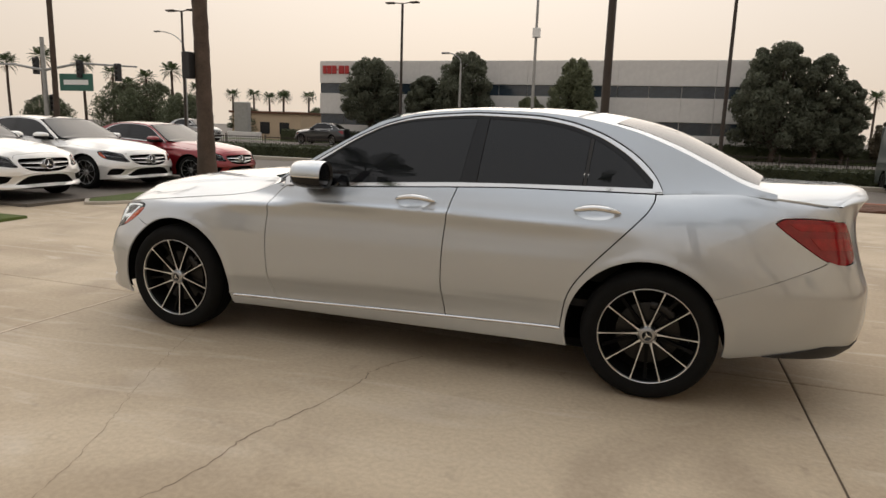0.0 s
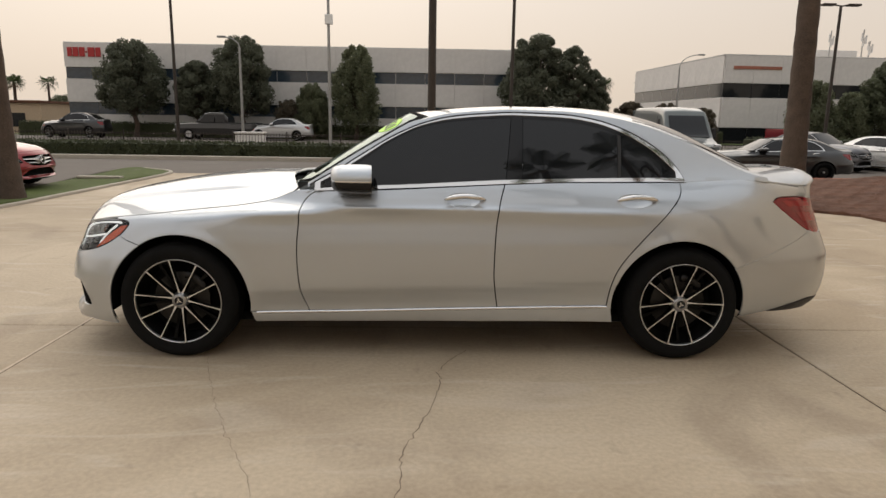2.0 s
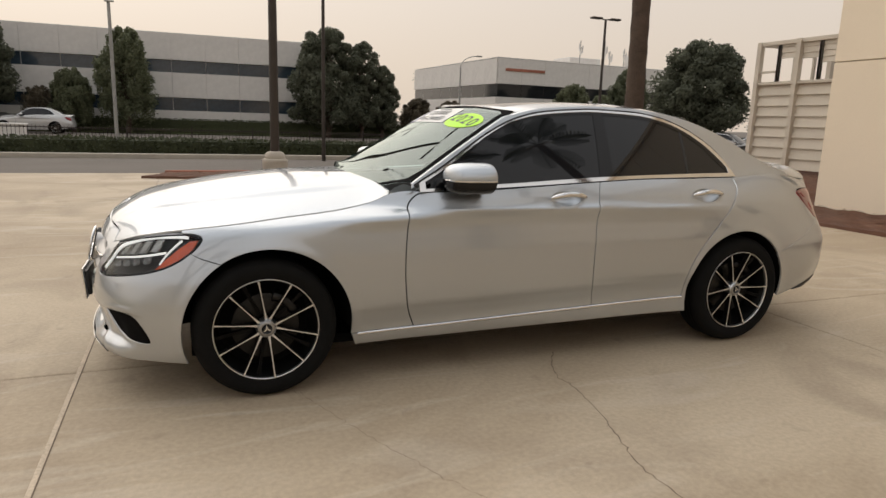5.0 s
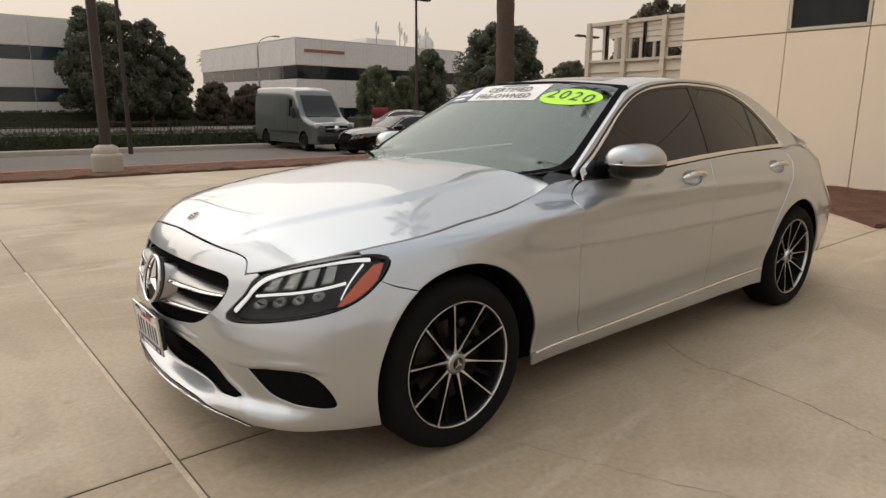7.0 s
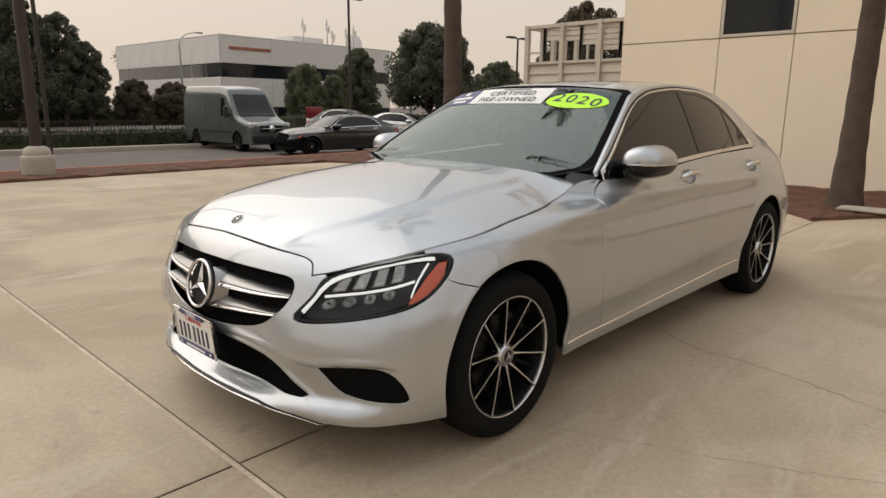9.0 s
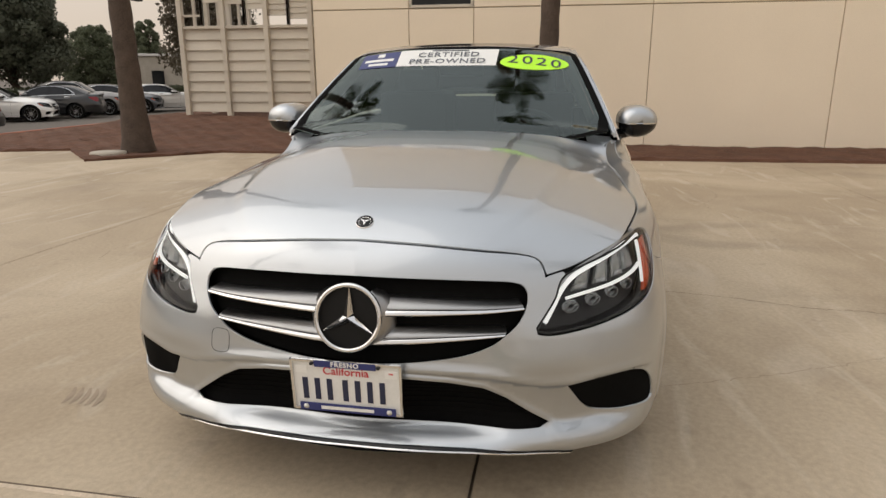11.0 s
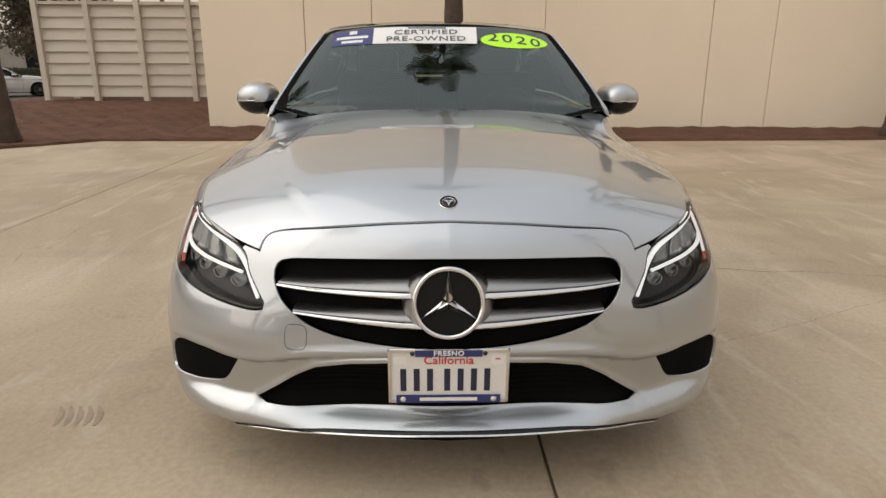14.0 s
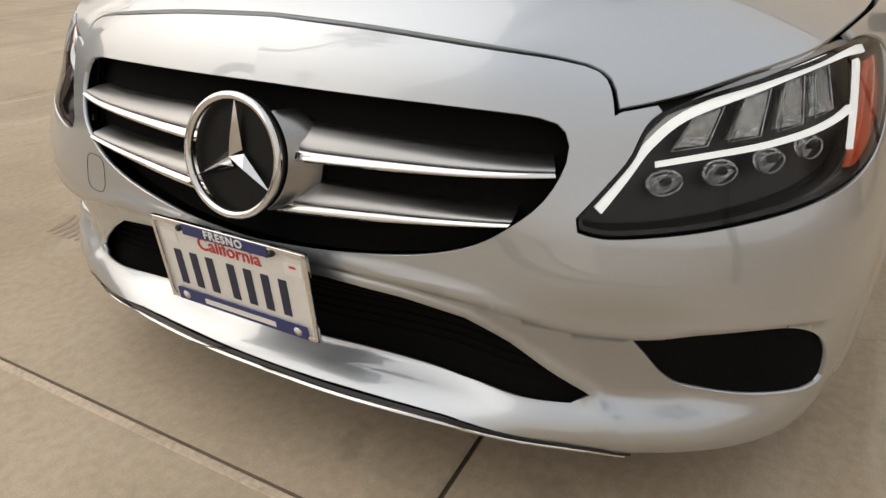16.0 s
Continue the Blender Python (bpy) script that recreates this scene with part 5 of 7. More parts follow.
edge_strip = [(x, -float(rail_half(x))) for x in np.linspace(-.70, 1.95, 80)] + [(x, -float(rail_half(x)) + np.interp(x, [-.7, -.2, 0, 1.1, 1.3, 1.95], [.014, .016, .028, .03, .05, .06])) for x in np.linspace(1.95, -.70, 80)]
strip_skin = skin(canopy, edge_strip, cell=.02, gap=0)
pair("rear_quarter", [quarter_skin], M["paint"])
pair("roof_side", [frame_skin, strip_skin], M["paint"])

# sills with their bright strip
sill = line(SILL_TOP, -1.02, 1.01, 40) + line(lambda x: np.interp(x, [-1.0, 1.03], [.205, .218]), 1.03, -1.0, 30)
pair("sill", skin(side, sill, cell=.02, gap=.003), M["paint"])
rows_u = np.linspace(-.99, .99, 60)
pair("sill_strip", tube(side(rows_u, SILL_TOP(rows_u) - .006, .001), .0085, 10), M["chrome"], None, "bright sill strip")

# bonnet
hood_outline = [(s, .003) for s in np.linspace(-.9982, .9982, 40)] + [(.9982, r) for r in np.linspace(.01, .99, 40)] + [(s, .9982) for s in np.linspace(.99, -.99, 40)] + [(-.9982, r) for r in np.linspace(.99, .01, 40)]
part("bonnet", skin(bonnet, hood_outline, cell=.022, gap=.0014, up=-1), M["paint"], sedan)

# roof, screens
def sym(fn, n=30, ymax=1.0):
    return [(float(fn(abs(y))), y) for y in np.linspace(-ymax, ymax, n)]


ws_low = lambda y: -.880 + .22 * y ** 2
ws_top = lambda y: -.135 + .30 * y ** 2
bl_top = lambda y: 1.245 - .25 * y ** 2
bl_low = lambda y: 1.945 - .20 * y ** 2
rim_y = lambda x, e: float(rail_half(x)) - e
screen = sym(ws_low, 24, .748) + [(x, rim_y(x, .017)) for x in np.linspace(-.66, -.08, 30)] + sym(ws_top, 20, .565)[::-1] + [(x, -rim_y(x, .017)) for x in np.linspace(-.08, -.66, 30)]
front_screen = part("windscreen", skin(canopy, screen, cell=.03, gap=0, depth=.004, lift=.002), M["screen"], sedan, "greenish windscreen reflecting palm crowns")
front_screen.visible_shadow = False
frit_in = sym(lambda y: ws_low(y) + .014, 24, .70) + [(x, rim_y(x, .052)) for x in np.linspace(-.62, -.115, 30)] + sym(lambda y: ws_top(y) - .035, 20, .50)[::-1] + [(x, -rim_y(x, .052)) for x in np.linspace(-.115, -.62, 30)]
part("screen_border", skin(canopy, screen, holes=[frit_in], cell=.03, gap=.001, depth=.003, lift=.0038), M["under"], sedan)
roof = sym(ws_top, 24, .56) + [(x, rim_y(x, .032)) for x in np.linspace(-.03, 1.15, 40)] + sym(bl_top, 24, rim_y(1.15, .034))[::-1] + [(x, -rim_y(x, .032)) for x in np.linspace(1.15, -.03, 40)]
sunroof = [(x, y) for x, y in [(-.02, -.40), (-.04, -.2), (-.045, 0), (-.04, .2), (-.02, .40), (.75, .42), (.76, 0), (.75, -.42)]]
part("roof", skin(canopy, roof, holes=[sunroof], cell=.03, gap=.002), M["paint"], sedan)
part("sunroof", skin(canopy, sunroof, cell=.04, gap=.004, lift=-.003), M["gloss_black"], sedan)
back = sym(bl_top, 24, rim_y(1.20, .057)) + [(x, rim_y(x, .055)) for x in np.linspace(1.20, 1.85, 20)] + sym(bl_low, 24, rim_y(1.85, .057))[::-1] + [(x, -rim_y(x, .055)) for x in np.linspace(1.85, 1.20, 20)]
part("rear_screen", skin(canopy, back, cell=.03, gap=.001, lift=.001), M["rear_glass"], sedan, "dark rear screen reflecting the pale sky")

# boot lid and tail
lid = [(s, .0) for s in np.linspace(-.97, .97, 20)] + [(.97, r) for r in np.linspace(.03, .97, 14)] + [(s, 1.0) for s in np.linspace(.97, -.97, 20)] + [(-.97, r) for r in np.linspace(.97, .03, 14)]
part("boot_lid", skin(deck, lid, cell=.03, gap=.001, depth=.02, up=-1), M["paint"], sedan)
lid_back = [(2.42, .98), (2.42, .945), (2.47, .93), (2.47, .74), (2.50, .60), (U1, .60), (U1, 1.03), (2.75, 1.02)]
part("boot_face", both(skin(side, lid_back, cell=.03)), M["paint"], sedan)
bumper_r = [(U1, .25), (2.3, .27), (1.93, .285), (1.80, .262)] + arc_pts(1, -8, 36, 14) + REAR_SEAM + [(2.345, .726), (2.49, .735), (2.49, .60), (U1, .60)]
rear_bumper = part("rear_bumper", both(skin(side, bumper_r, cell=.025, gap=-.0008)), M["paint"], sedan)
def lip_strip():
    """Closes the turned-down rear edge of the boot lid."""
    us = np.linspace(U1, 2.40, 200)
    zt = np.interp(us, [2.40, 2.42, 2.75, U1], [.978, .98, 1.02, 1.03])
    low_edge = side(us, zt)
    rows = []
    ss = np.linspace(-.965, .965, 61)
    top = deck(ss, np.full_like(ss, .997))
    yy = np.abs(top[:, 1])
    lx, lz = np.interp(yy, -low_edge[:, 1], low_edge[:, 0]), np.interp(yy, -low_edge[:, 1], low_edge[:, 2])
    low_pts = np.stack([lx, top[:, 1], lz], 1)
    for q in np.linspace(0, 1, 6):
        p = top + (low_pts - top) * q
        p[:, 0] += .010 * math.sin(q * math.pi)
        rows.append(p)
    k = len(ss)
    f = [(r * k + i, r * k + i + 1, (r + 1) * k + i + 1, (r + 1) * k + i) for r in range(5) for i in range(k - 1)]
    return piece(np.vstack(rows), f)


for q in both(skin(side, [(2.35, .986), (2.47, .986), (2.47, .922), (2.35, .922)], cell=.02, gap=0, depth=.004, lift=-.002)):
    part("boot_corner", q, M["paint"], sedan)
part("boot_lip", lip_strip(), M["paint"], sedan)
diff = [(1.95, .283), (2.3, .27), (U1, .25), (U1, .34), (2.45, .33), (2.25, .345)]
part("rear_valance", both(skin(side, diff, cell=.03, gap=0, depth=.01, lift=.006)), M["plastic"], rear_bumper)
for p in both(skin(side, TAIL, cell=.02, gap=.003, lift=.002)):
    lamp = part("tail_lamp", p, M["dark_red"], sedan, "dark red tail lamp")
    flip = p[0][:, 1].mean() > 0
    for z0, z1, a, b in ((.885, .915, 2.03, 2.45), (.80, .85, 2.14, 2.45)):
        q = skin(side, [(a, z1), (b, z1 - .005), (b, z0 - .01), (a + .05, z0)], cell=.02, gap=0, depth=.004, lift=.0045)
        part("light_bar", mirrored(q) if flip else q, M["red"], lamp)

# nose: bumper with its openings
GRILLE = spline([(U0 - .06, .705), (U0, .705), (-2.673, .703), (-2.514, .699), (-2.40, .692), (-2.362, .676), (-2.358, .640), (-2.385, .592), (-2.430, .553), (-2.48, .521), (-2.56, .495),
                 (-2.68, .479), (U0, .471), (U0 - .06, .471)], .015)
INTAKE = INTAKE_RIM.tolist() + [(-2.319, .273), (-2.498, .270), (-2.697, .276), (U0, .278), (U0 - .06, .278)]
VENT = spline([(-2.250, .401), (-2.15, .415), (-2.05, .419), (-1.985, .402), (-1.942, .355), (-1.920, .300), (-1.950, .292), (-2.01, .294), (-2.10, .296), (-2.155, .306), (-2.192, .332), (-2.222, .368)], .012)
nose = [(U0, .2315), (-2.68, .2305), (-2.51, .2275), (-2.33, .2160), (-2.236, .2025), (-2.1, .205), (-1.95, .212), (-1.768, .195)] + arc_pts(0, 199.4, 122.7, 20) + BUMPER_SEAM[::-1][1:-1]
lamp_low = [q for q in LAMP.tolist()]
i0 = int(np.argmin([math.hypot(q[0] + 1.745, q[1] - .688) for q in lamp_low]))
i1 = int(np.argmin([math.hypot(q[0] + 2.235, q[1] - .702) for q in lamp_low]))
nose += lamp_low[i0:] + lamp_low[:i1 + 1] + [(-2.243, .7105), (-2.29, .702)] + HOOD_FRONT.tolist()
def resampled(p, n=70):
    s = np.r_[0, np.cumsum(np.linalg.norm(np.diff(p, axis=0), axis=1))]
    k = np.linspace(s[-1] * .01, s[-1], n)
    return np.stack([np.interp(k, s, p[:, 0]), np.interp(k, s, p[:, 1])], 1)


rim_t = np.gradient(INTAKE_RIM[1:], axis=0)
INTAKE_FRAME = resampled(INTAKE_RIM[1:] + np.stack([-rim_t[:, 1], rim_t[:, 0]], 1) / np.linalg.norm(rim_t, axis=1)[:, None] * .012)
nose_skin = skin(side, nose, holes=[GRILLE, INTAKE, VENT], cell=.0115, depth=.012, hole_depth=.008,
                 creases=[np.array([(u, float(LEDGE(u)) - dz) for u in np.linspace(U0 + .004, -1.96, 90)]) for dz in (0, .0085)] + [INTAKE_FRAME])
front_bumper = part("front_bumper", both(nose_skin), M["paint"], sedan)
deep = lambda poly, d: skin(side, poly, cell=.02, gap=-.012, depth=0, lift=-d)
cut = lambda poly: [(max(a, U0), b) for a, b in (poly.tolist() if isinstance(poly, np.ndarray) else poly)]
part("grille_back", both(deep(cut(GRILLE), .042)), M["under"], front_bumper)
part("intake_back", both(deep(cut(INTAKE), .035)), M["under"], front_bumper)
for q in both(deep(VENT, .007)):
    part("vent_back", q, M["under"], front_bumper)
part("front_lip", both(skin(side, [(U0, .227), (-2.51, .223), (-2.33, .211), (-2.236, .197), (-2.225, .202), (-2.33, .2165), (-2.51, .228), (U0, .232)], cell=.02, gap=0, depth=.03, lift=.0025)), M["gloss_black"], front_bumper)
part("lip_strip", both(skin(side, [(U0, .223), (-2.51, .219), (-2.33, .207), (-2.236, .194), (-2.233, .1965), (-2.33, .2105), (-2.51, .2225), (U0, .2265)], cell=.02, gap=0, depth=.01, lift=.0045)), M["chrome"], front_bumper)
# fine bars behind the grille and the intake
for z in np.arange(.285, .43, .016):
    e = -2.29 - .8 * max(0, z - .30)
    part("intake_bar", both(skin(side, [(U0, z), (e, z), (e, z + .004), (U0, z + .004)], cell=.05, gap=0, depth=.006, lift=-.026)), M["under"], front_bumper)
# louvres
UPPER = nosed([(-2.752, .650), (-2.6, .646), (-2.45, .640), (-2.338, .637), (-2.335, .622), (-2.45, .616), (-2.6, .610), (-2.752, .604)])
LOWER = nosed([(-2.762, .568), (-2.62, .569), (-2.5, .568), (-2.385, .569), (-2.395, .556), (-2.5, .545), (-2.62, .534), (-2.760, .524)])


def blade(top, low, f0, f1, lift0, lift1, n=9, back=.03):
    """A strip from the nose to the side, curved from its upper to its lower edge."""
    t, l = spline(top, .02), spline(low, .02)
    k = min(len(t), len(l))
    pick = lambda a: a[np.round(np.linspace(0, len(a) - 1, k)).astype(int)]
    t, l = pick(t), pick(l)
    v, f = [], []
    rows = [(f0, lift0 - back)] + [(f0 + (f1 - f0) * q, lift0 + (lift1 - lift0) * math.sin(q * math.pi / 2)) for q in np.linspace(0, 1, n)] + [(f1, lift0 - back)]
    for q, lift in rows:
        p = t + (l - t) * q
        v.append(side(p[:, 0], p[:, 1], lift))
    m = len(rows)
    v = np.vstack(v)
    f = [(r * k + c, (r + 1) * k + c, (r + 1) * k + c + 1, r * k + c + 1) for r in range(m - 1) for c in range(k - 1)]
    return piece(v, f)


for poly in (UPPER, LOWER):
    n2 = len(poly) // 2
    top, low = poly[:n2], poly[n2:][::-1]
    for s in (0, 1):
        q, w = blade(top, low, 0, .64, -.030, -.003), blade(top, low, .66, 1, -.001, .003, 5)
        lou = part("louvre", mirrored(q) if s else q, M["satin"], front_bumper, "satin silver louvre")
        part("louvre_strip", mirrored(w) if s else w, M["chrome"], lou, "chrome strip")
# round emblem: a ring with three arms
em = pose(-2.207, .004, .601, 0, 13, 0)
emblem = part("emblem", [moved(lathe([(.0, 0), (.088, 0), (.088, .012), (0, .012)], 48, "x", flat=True), em)], M["rim_black"], front_bumper, "round black emblem with a bright three-armed shape")
ring = [moved(piece(*tube([(-.014, .088 * math.cos(a), .088 * math.sin(a)) for a in np.linspace(0, 2 * math.pi, 64, endpoint=False)], .0065, 10, True)[:2]), em)]
part("emblem_ring", ring, M["chrome"], emblem)
for s in (0, 180):                               # satin collar that runs out into the louvres
    rows_c = []
    for a in np.linspace(-52, 52, 27):
        c_, s_ = math.cos(radians(a + s)), math.sin(radians(a + s))
        w_ = max(0.0, 1 - (abs(a) / 52) ** 3)
        rows_c += [(h, r * c_, r * s_) for r, h in ((.091, .004), (.094, .006), (.094 + .006 * w_, .013), (.096 + .017 * w_, .024), (.098 + .024 * w_, .045))]
    part("emblem_collar", moved(piece(rows_c, [(5 * i + j, 5 * i + j + 1, 5 * i + 6 + j, 5 * i + 5 + j) for i in range(26) for j in range(4)]), em), M["satin"], emblem, "satin silver collar")
arms_v, arms_f = [], []
for k in range(3):
    a = math.pi / 2 + k * 2 * math.pi / 3
    rot = lambda w, r: (r * math.cos(a) - w * math.sin(a), r * math.sin(a) + w * math.cos(a))
    b = len(arms_v)
    for w, r, h in ((0, .085, -.012), (.0125, .011, -.006), (-.0125, .011, -.006), (0, 0, -.020), (0, .03, -.019)):
        y, z = rot(w, r)
        arms_v.append((h, y, z))
    arms_f += [(b, b + 4, b + 1), (b, b + 2, b + 4), (b + 4, b + 3, b + 1), (b + 4, b + 2, b + 3)]
part("emblem_mark", moved(piece(arms_v, arms_f, flat=True), em), M["chrome"], emblem)
badge_m = Matrix.Translation((-2.047, 0, .8285)) @ pose(0, 0, 0, 0, -31, 0)
badge = part("bonnet_badge", moved(lathe([(0, .003), (.017, .003), (.0175, .004), (.025, .004), (.026, 0)], 32, "z"), badge_m), M["chrome"], sedan, "small round chrome badge")
part("badge_ring", moved(lathe([(.0180, .0042), (.0185, .0050), (.0240, .0050), (.0245, .0042)], 32, "z"), badge_m), M["gloss_black"], badge)
part("badge_centre", moved(lathe([(0, .0040), (.0160, .0040), (.0170, .0034)], 28, "z"), badge_m), M["gloss_black"], badge)
bv = []
for k in range(3):
    a = math.pi + k * 2 * math.pi / 3
    bv += [(.016 * math.cos(a), .016 * math.sin(a), .0046), (.004 * math.cos(a + 1.05), .004 * math.sin(a + 1.05), .0046), (.004 * math.cos(a - 1.05), .004 * math.sin(a - 1.05), .0046)]
part("badge_mark", moved(piece(bv, [(0, 1, 2), (3, 4, 5), (6, 7, 8)], flat=True), badge_m), M["chrome"], badge)
# tow-eye cover outline on the right of the bumper
cover = [(-2.437 + .030 * np.sign(math.cos(a)) * abs(math.cos(a)) ** .55, .440 + .034 * np.sign(math.sin(a)) * abs(math.sin(a)) ** .55) for a in np.linspace(0, 2 * math.pi, 40, endpoint=False)]
part("tow_cover_seam", mirrored(tube(side(np.array([q[0] for q in cover]), np.array([q[1] + .052 for q in cover]), -.0004), .0011, 5, True)), M["plastic"], front_bumper)

# head lamps
DRL_TOP = spline([(-2.312, .582), (-2.280, .622), (-2.250, .661), (-2.204, .695), (-2.125, .720), (-2.029, .740), (-1.930, .752), (-1.82, .757), (-1.76, .755)], .012)
DRL_MID = spline([(-2.238, .637), (-2.172, .647), (-2.085, .658), (-1.99, .671), (-1.915, .682), (-1.866, .690)], .012)
DRL_END = spline([(-1.790, .742), (-1.816, .722), (-1.846, .696), (-1.872, .668), (-1.892, .640)], .012)
AMBER = [(-1.910, .619), (-1.874, .650), (-1.806, .704), (-1.750, .739), (-1.712, .743), (-1.740, .699), (-1.812, .646), (-1.868, .623)]


def ribbon(path, w, lift, depth=.008, taper=1.0):
    p = np.array(path)
    d = np.gradient(p, axis=0)
    d /= np.linalg.norm(d, axis=1)[:, None]
    k = np.linspace(1, taper, len(p))[:, None]
    o = np.stack([-d[:, 1], d[:, 0]], 1) * w / 2 * k
    return skin(side, np.vstack([p + o, (p - o)[::-1]]), cell=.02, gap=0, depth=depth, lift=lift)


for s in (0, 1):
    flip = (lambda q: mirrored(q)) if s else (lambda q: q)
    lamp = part("head_lamp", flip(skin(side, LAMP, cell=.02, gap=-.002, depth=0, lift=-.055)), M["lamp_black"], sedan, "black head lamp with white light strips and an amber corner")
    lens = part("lens", flip(skin(side, LAMP, cell=.015, gap=.003, depth=.006, lift=.0)), M["clear"], lamp, "clear curved lens")
    lens.visible_shadow = False
    part("lamp_rim", flip(skin(side, LAMP, holes=[shrunk(LAMP, .007)], cell=.015, gap=.002, depth=.05, lift=-.006)), M["gloss_black"], lamp)
    part("light_strip", flip(ribbon(DRL_TOP, .0125, -.010, taper=.75)), M["led"], lamp, "lit white strip")
    part("light_strip", flip(ribbon(DRL_MID, .0075, -.014)), M["led"], lamp, "lit white strip")
    part("light_strip", flip(ribbon(DRL_END, .0065, -.013, taper=.7)), M["led"], lamp, "lit white strip")
    part("strip_bezel", flip(ribbon(DRL_TOP + np.array([0, .0085]), .007, -.016)), M["satin"], lamp)
    part("corner_reflector", flip(skin(side, AMBER, cell=.02, gap=0, depth=.01, lift=-.012)), M["amber"], lamp, "amber corner reflector")
    for k in range(4):                                   # four upper chambers, then four lower bowls
        a0 = -2.205 + .083 * k
        on_top = lambda u: float(np.interp(u, DRL_TOP[:, 0], DRL_TOP[:, 1])) - .012
        on_mid = lambda u: float(np.interp(u, DRL_MID[:, 0], DRL_MID[:, 1])) + .010
        cell_o = [(a0 - .012, on_mid(a0 - .012)), (a0 + .040, on_mid(a0 + .040)), (a0 + .066, on_top(a0 + .066)), (a0 + .018, on_top(a0 + .018))]
        b = part("reflector", flip(skin(side, cell_o, cell=.012, gap=.002, depth=.022, lift=-.024)), M["lamp_grey"], lamp)
        part("reflector_edge", flip(tube(side(np.array([q[0] for q in cell_o]), np.array([q[1] for q in cell_o]), -.021), .0013, 6, True)), M["lamp_chrome"], b)
        z0 = on_mid(a0 + .014)
        part("reflector_face", flip(skin(side, [(a0 - .004, z0 + .002), (a0 + .034, z0 + .005), (a0 + .036, z0 + .015), (a0 + .002, z0 + .012)], cell=.008, gap=0, depth=.006, lift=-.019)), M["lamp_chrome"], b)
        a0, z0 = -2.222 + .081 * k, .607 + .0125 * k
        ring_o = [(a0 + .022 * math.cos(w) + .006 * math.sin(w), z0 + .004 + .0135 * math.sin(w) * (1 if math.sin(w) < 0 else .8)) for w in np.linspace(0, 2 * math.pi, 22, endpoint=False)]

        def bowl(u, z, lift=0.0):
            q = np.clip(((np.asarray(u) - a0) / .024) ** 2 + ((np.asarray(z) - z0 - .004) / .0145) ** 2, 0, 1)
            return side(u, z, lift - .016 * np.sqrt(1 - q * .98) + .012 * np.exp(-q * 9))
        b = part("projector", flip(skin(bowl, ring_o, cell=.005, gap=0, depth=.004, lift=-.024)), M["lamp_chrome"], lamp)
        part("projector_rim", flip(tube(side(np.array([q[0] for q in ring_o]), np.array([q[1] for q in ring_o]), -.022), .0016, 6, True)), M["lamp_chrome"], b)
        e = [(a0 + .008 * math.cos(w), z0 + .008 + .005 * math.sin(w)) for w in np.linspace(0, 2 * math.pi, 14, endpoint=False)]
        part("projector_eye", flip(skin(side, e, cell=.006, gap=0, depth=.006, lift=-.019)), M["gloss_black"], b)

# side windows, pillars, bright trim
win_f = line(GLASS_LOW, -.60, .400, 30) + line(GLASS_TOP, .440, -.60, 40)
win_r = line(GLASS_LOW, .495, 1.040, 20) + line(GLASS_TOP, 1.055, .510, 24)
win_q = line(GLASS_LOW, 1.062, 1.380, 16) + line(GLASS_TOP, 1.380, 1.078, 20)
bp = [(.403, float(GLASS_LOW(.40))), (.492, float(GLASS_LOW(.49))), (.507, float(GLASS_TOP(.5))), (.443, float(GLASS_TOP(.44)))]
dv = [(1.043, float(GLASS_LOW(1.05))), (1.059, float(GLASS_LOW(1.05))), (1.075, float(GLASS_TOP(1.07))), (1.058, float(GLASS_TOP(1.06)))]
for k, dr in enumerate(doors_f):
    flip = mirrored if k else (lambda q: q)
    part("window", flip(skin(cabin, win_f, cell=.04, gap=0, depth=.004)), M["tint"], dr, "dark tinted window")
    part("window_pillar", flip(skin(cabin, bp, cell=.04, gap=0, depth=.01, lift=.003)), M["gloss_black"], dr)
for k, dr in enumerate(doors_r):
    flip = mirrored if k else (lambda q: q)
    part("window", flip(skin(cabin, win_r, cell=.04, gap=0, depth=.004)), M["tint"], dr, "dark tinted window")
    part("quarter_window", flip(skin(cabin, win_q, cell=.04, gap=0, depth=.004)), M["tint"], dr, "dark tinted window")
    part("window_bar", flip(skin(cabin, dv, cell=.04, gap=0, depth=.01, lift=.002)), M["plastic"], dr)
trim_out = line(TRIM_LOW, -.662, 1.433, 60) + line(TRIM_TOP, 1.434, -.662, 90)
TRIM_MID = lambda x: .52 * TRIM_TOP(x) + .48 * GLASS_TOP(x)
trim_in = line(GLASS_LOW, -.63, 1.383, 60) + line(TRIM_MID, 1.383, -.63, 90)
pair("window_seal", skin(cabin, line(lambda x: TRIM_MID(x) + .002, -.62, 1.380, 80) + line(lambda x: GLASS_TOP(x) - .003, 1.380, -.62, 80), cell=.03, gap=0, depth=.003, lift=.0025), M["gloss_black"])
pair("window_trim", skin(cabin, trim_out, holes=[trim_in], cell=.03, gap=.001, depth=.008, lift=.006), M["chrome"], None, "bright window surround")
seal_out = line(lambda x: TRIM_TOP(x) + .010, -.69, 1.43, 80) + line(TRIM_TOP, 1.43, -.69, 80)
pair("roof_seal", skin(cabin, seal_out, cell=.03, gap=0, depth=.002, lift=.0015), M["plastic"])
tri_m = [(-.62, .962), (-.44, .975), (-.44, 1.085), (-.47, 1.075)]
pair("mirror_corner", skin(cabin, tri_m, cell=.03, gap=0, depth=.004, lift=.004), M["gloss_black"])

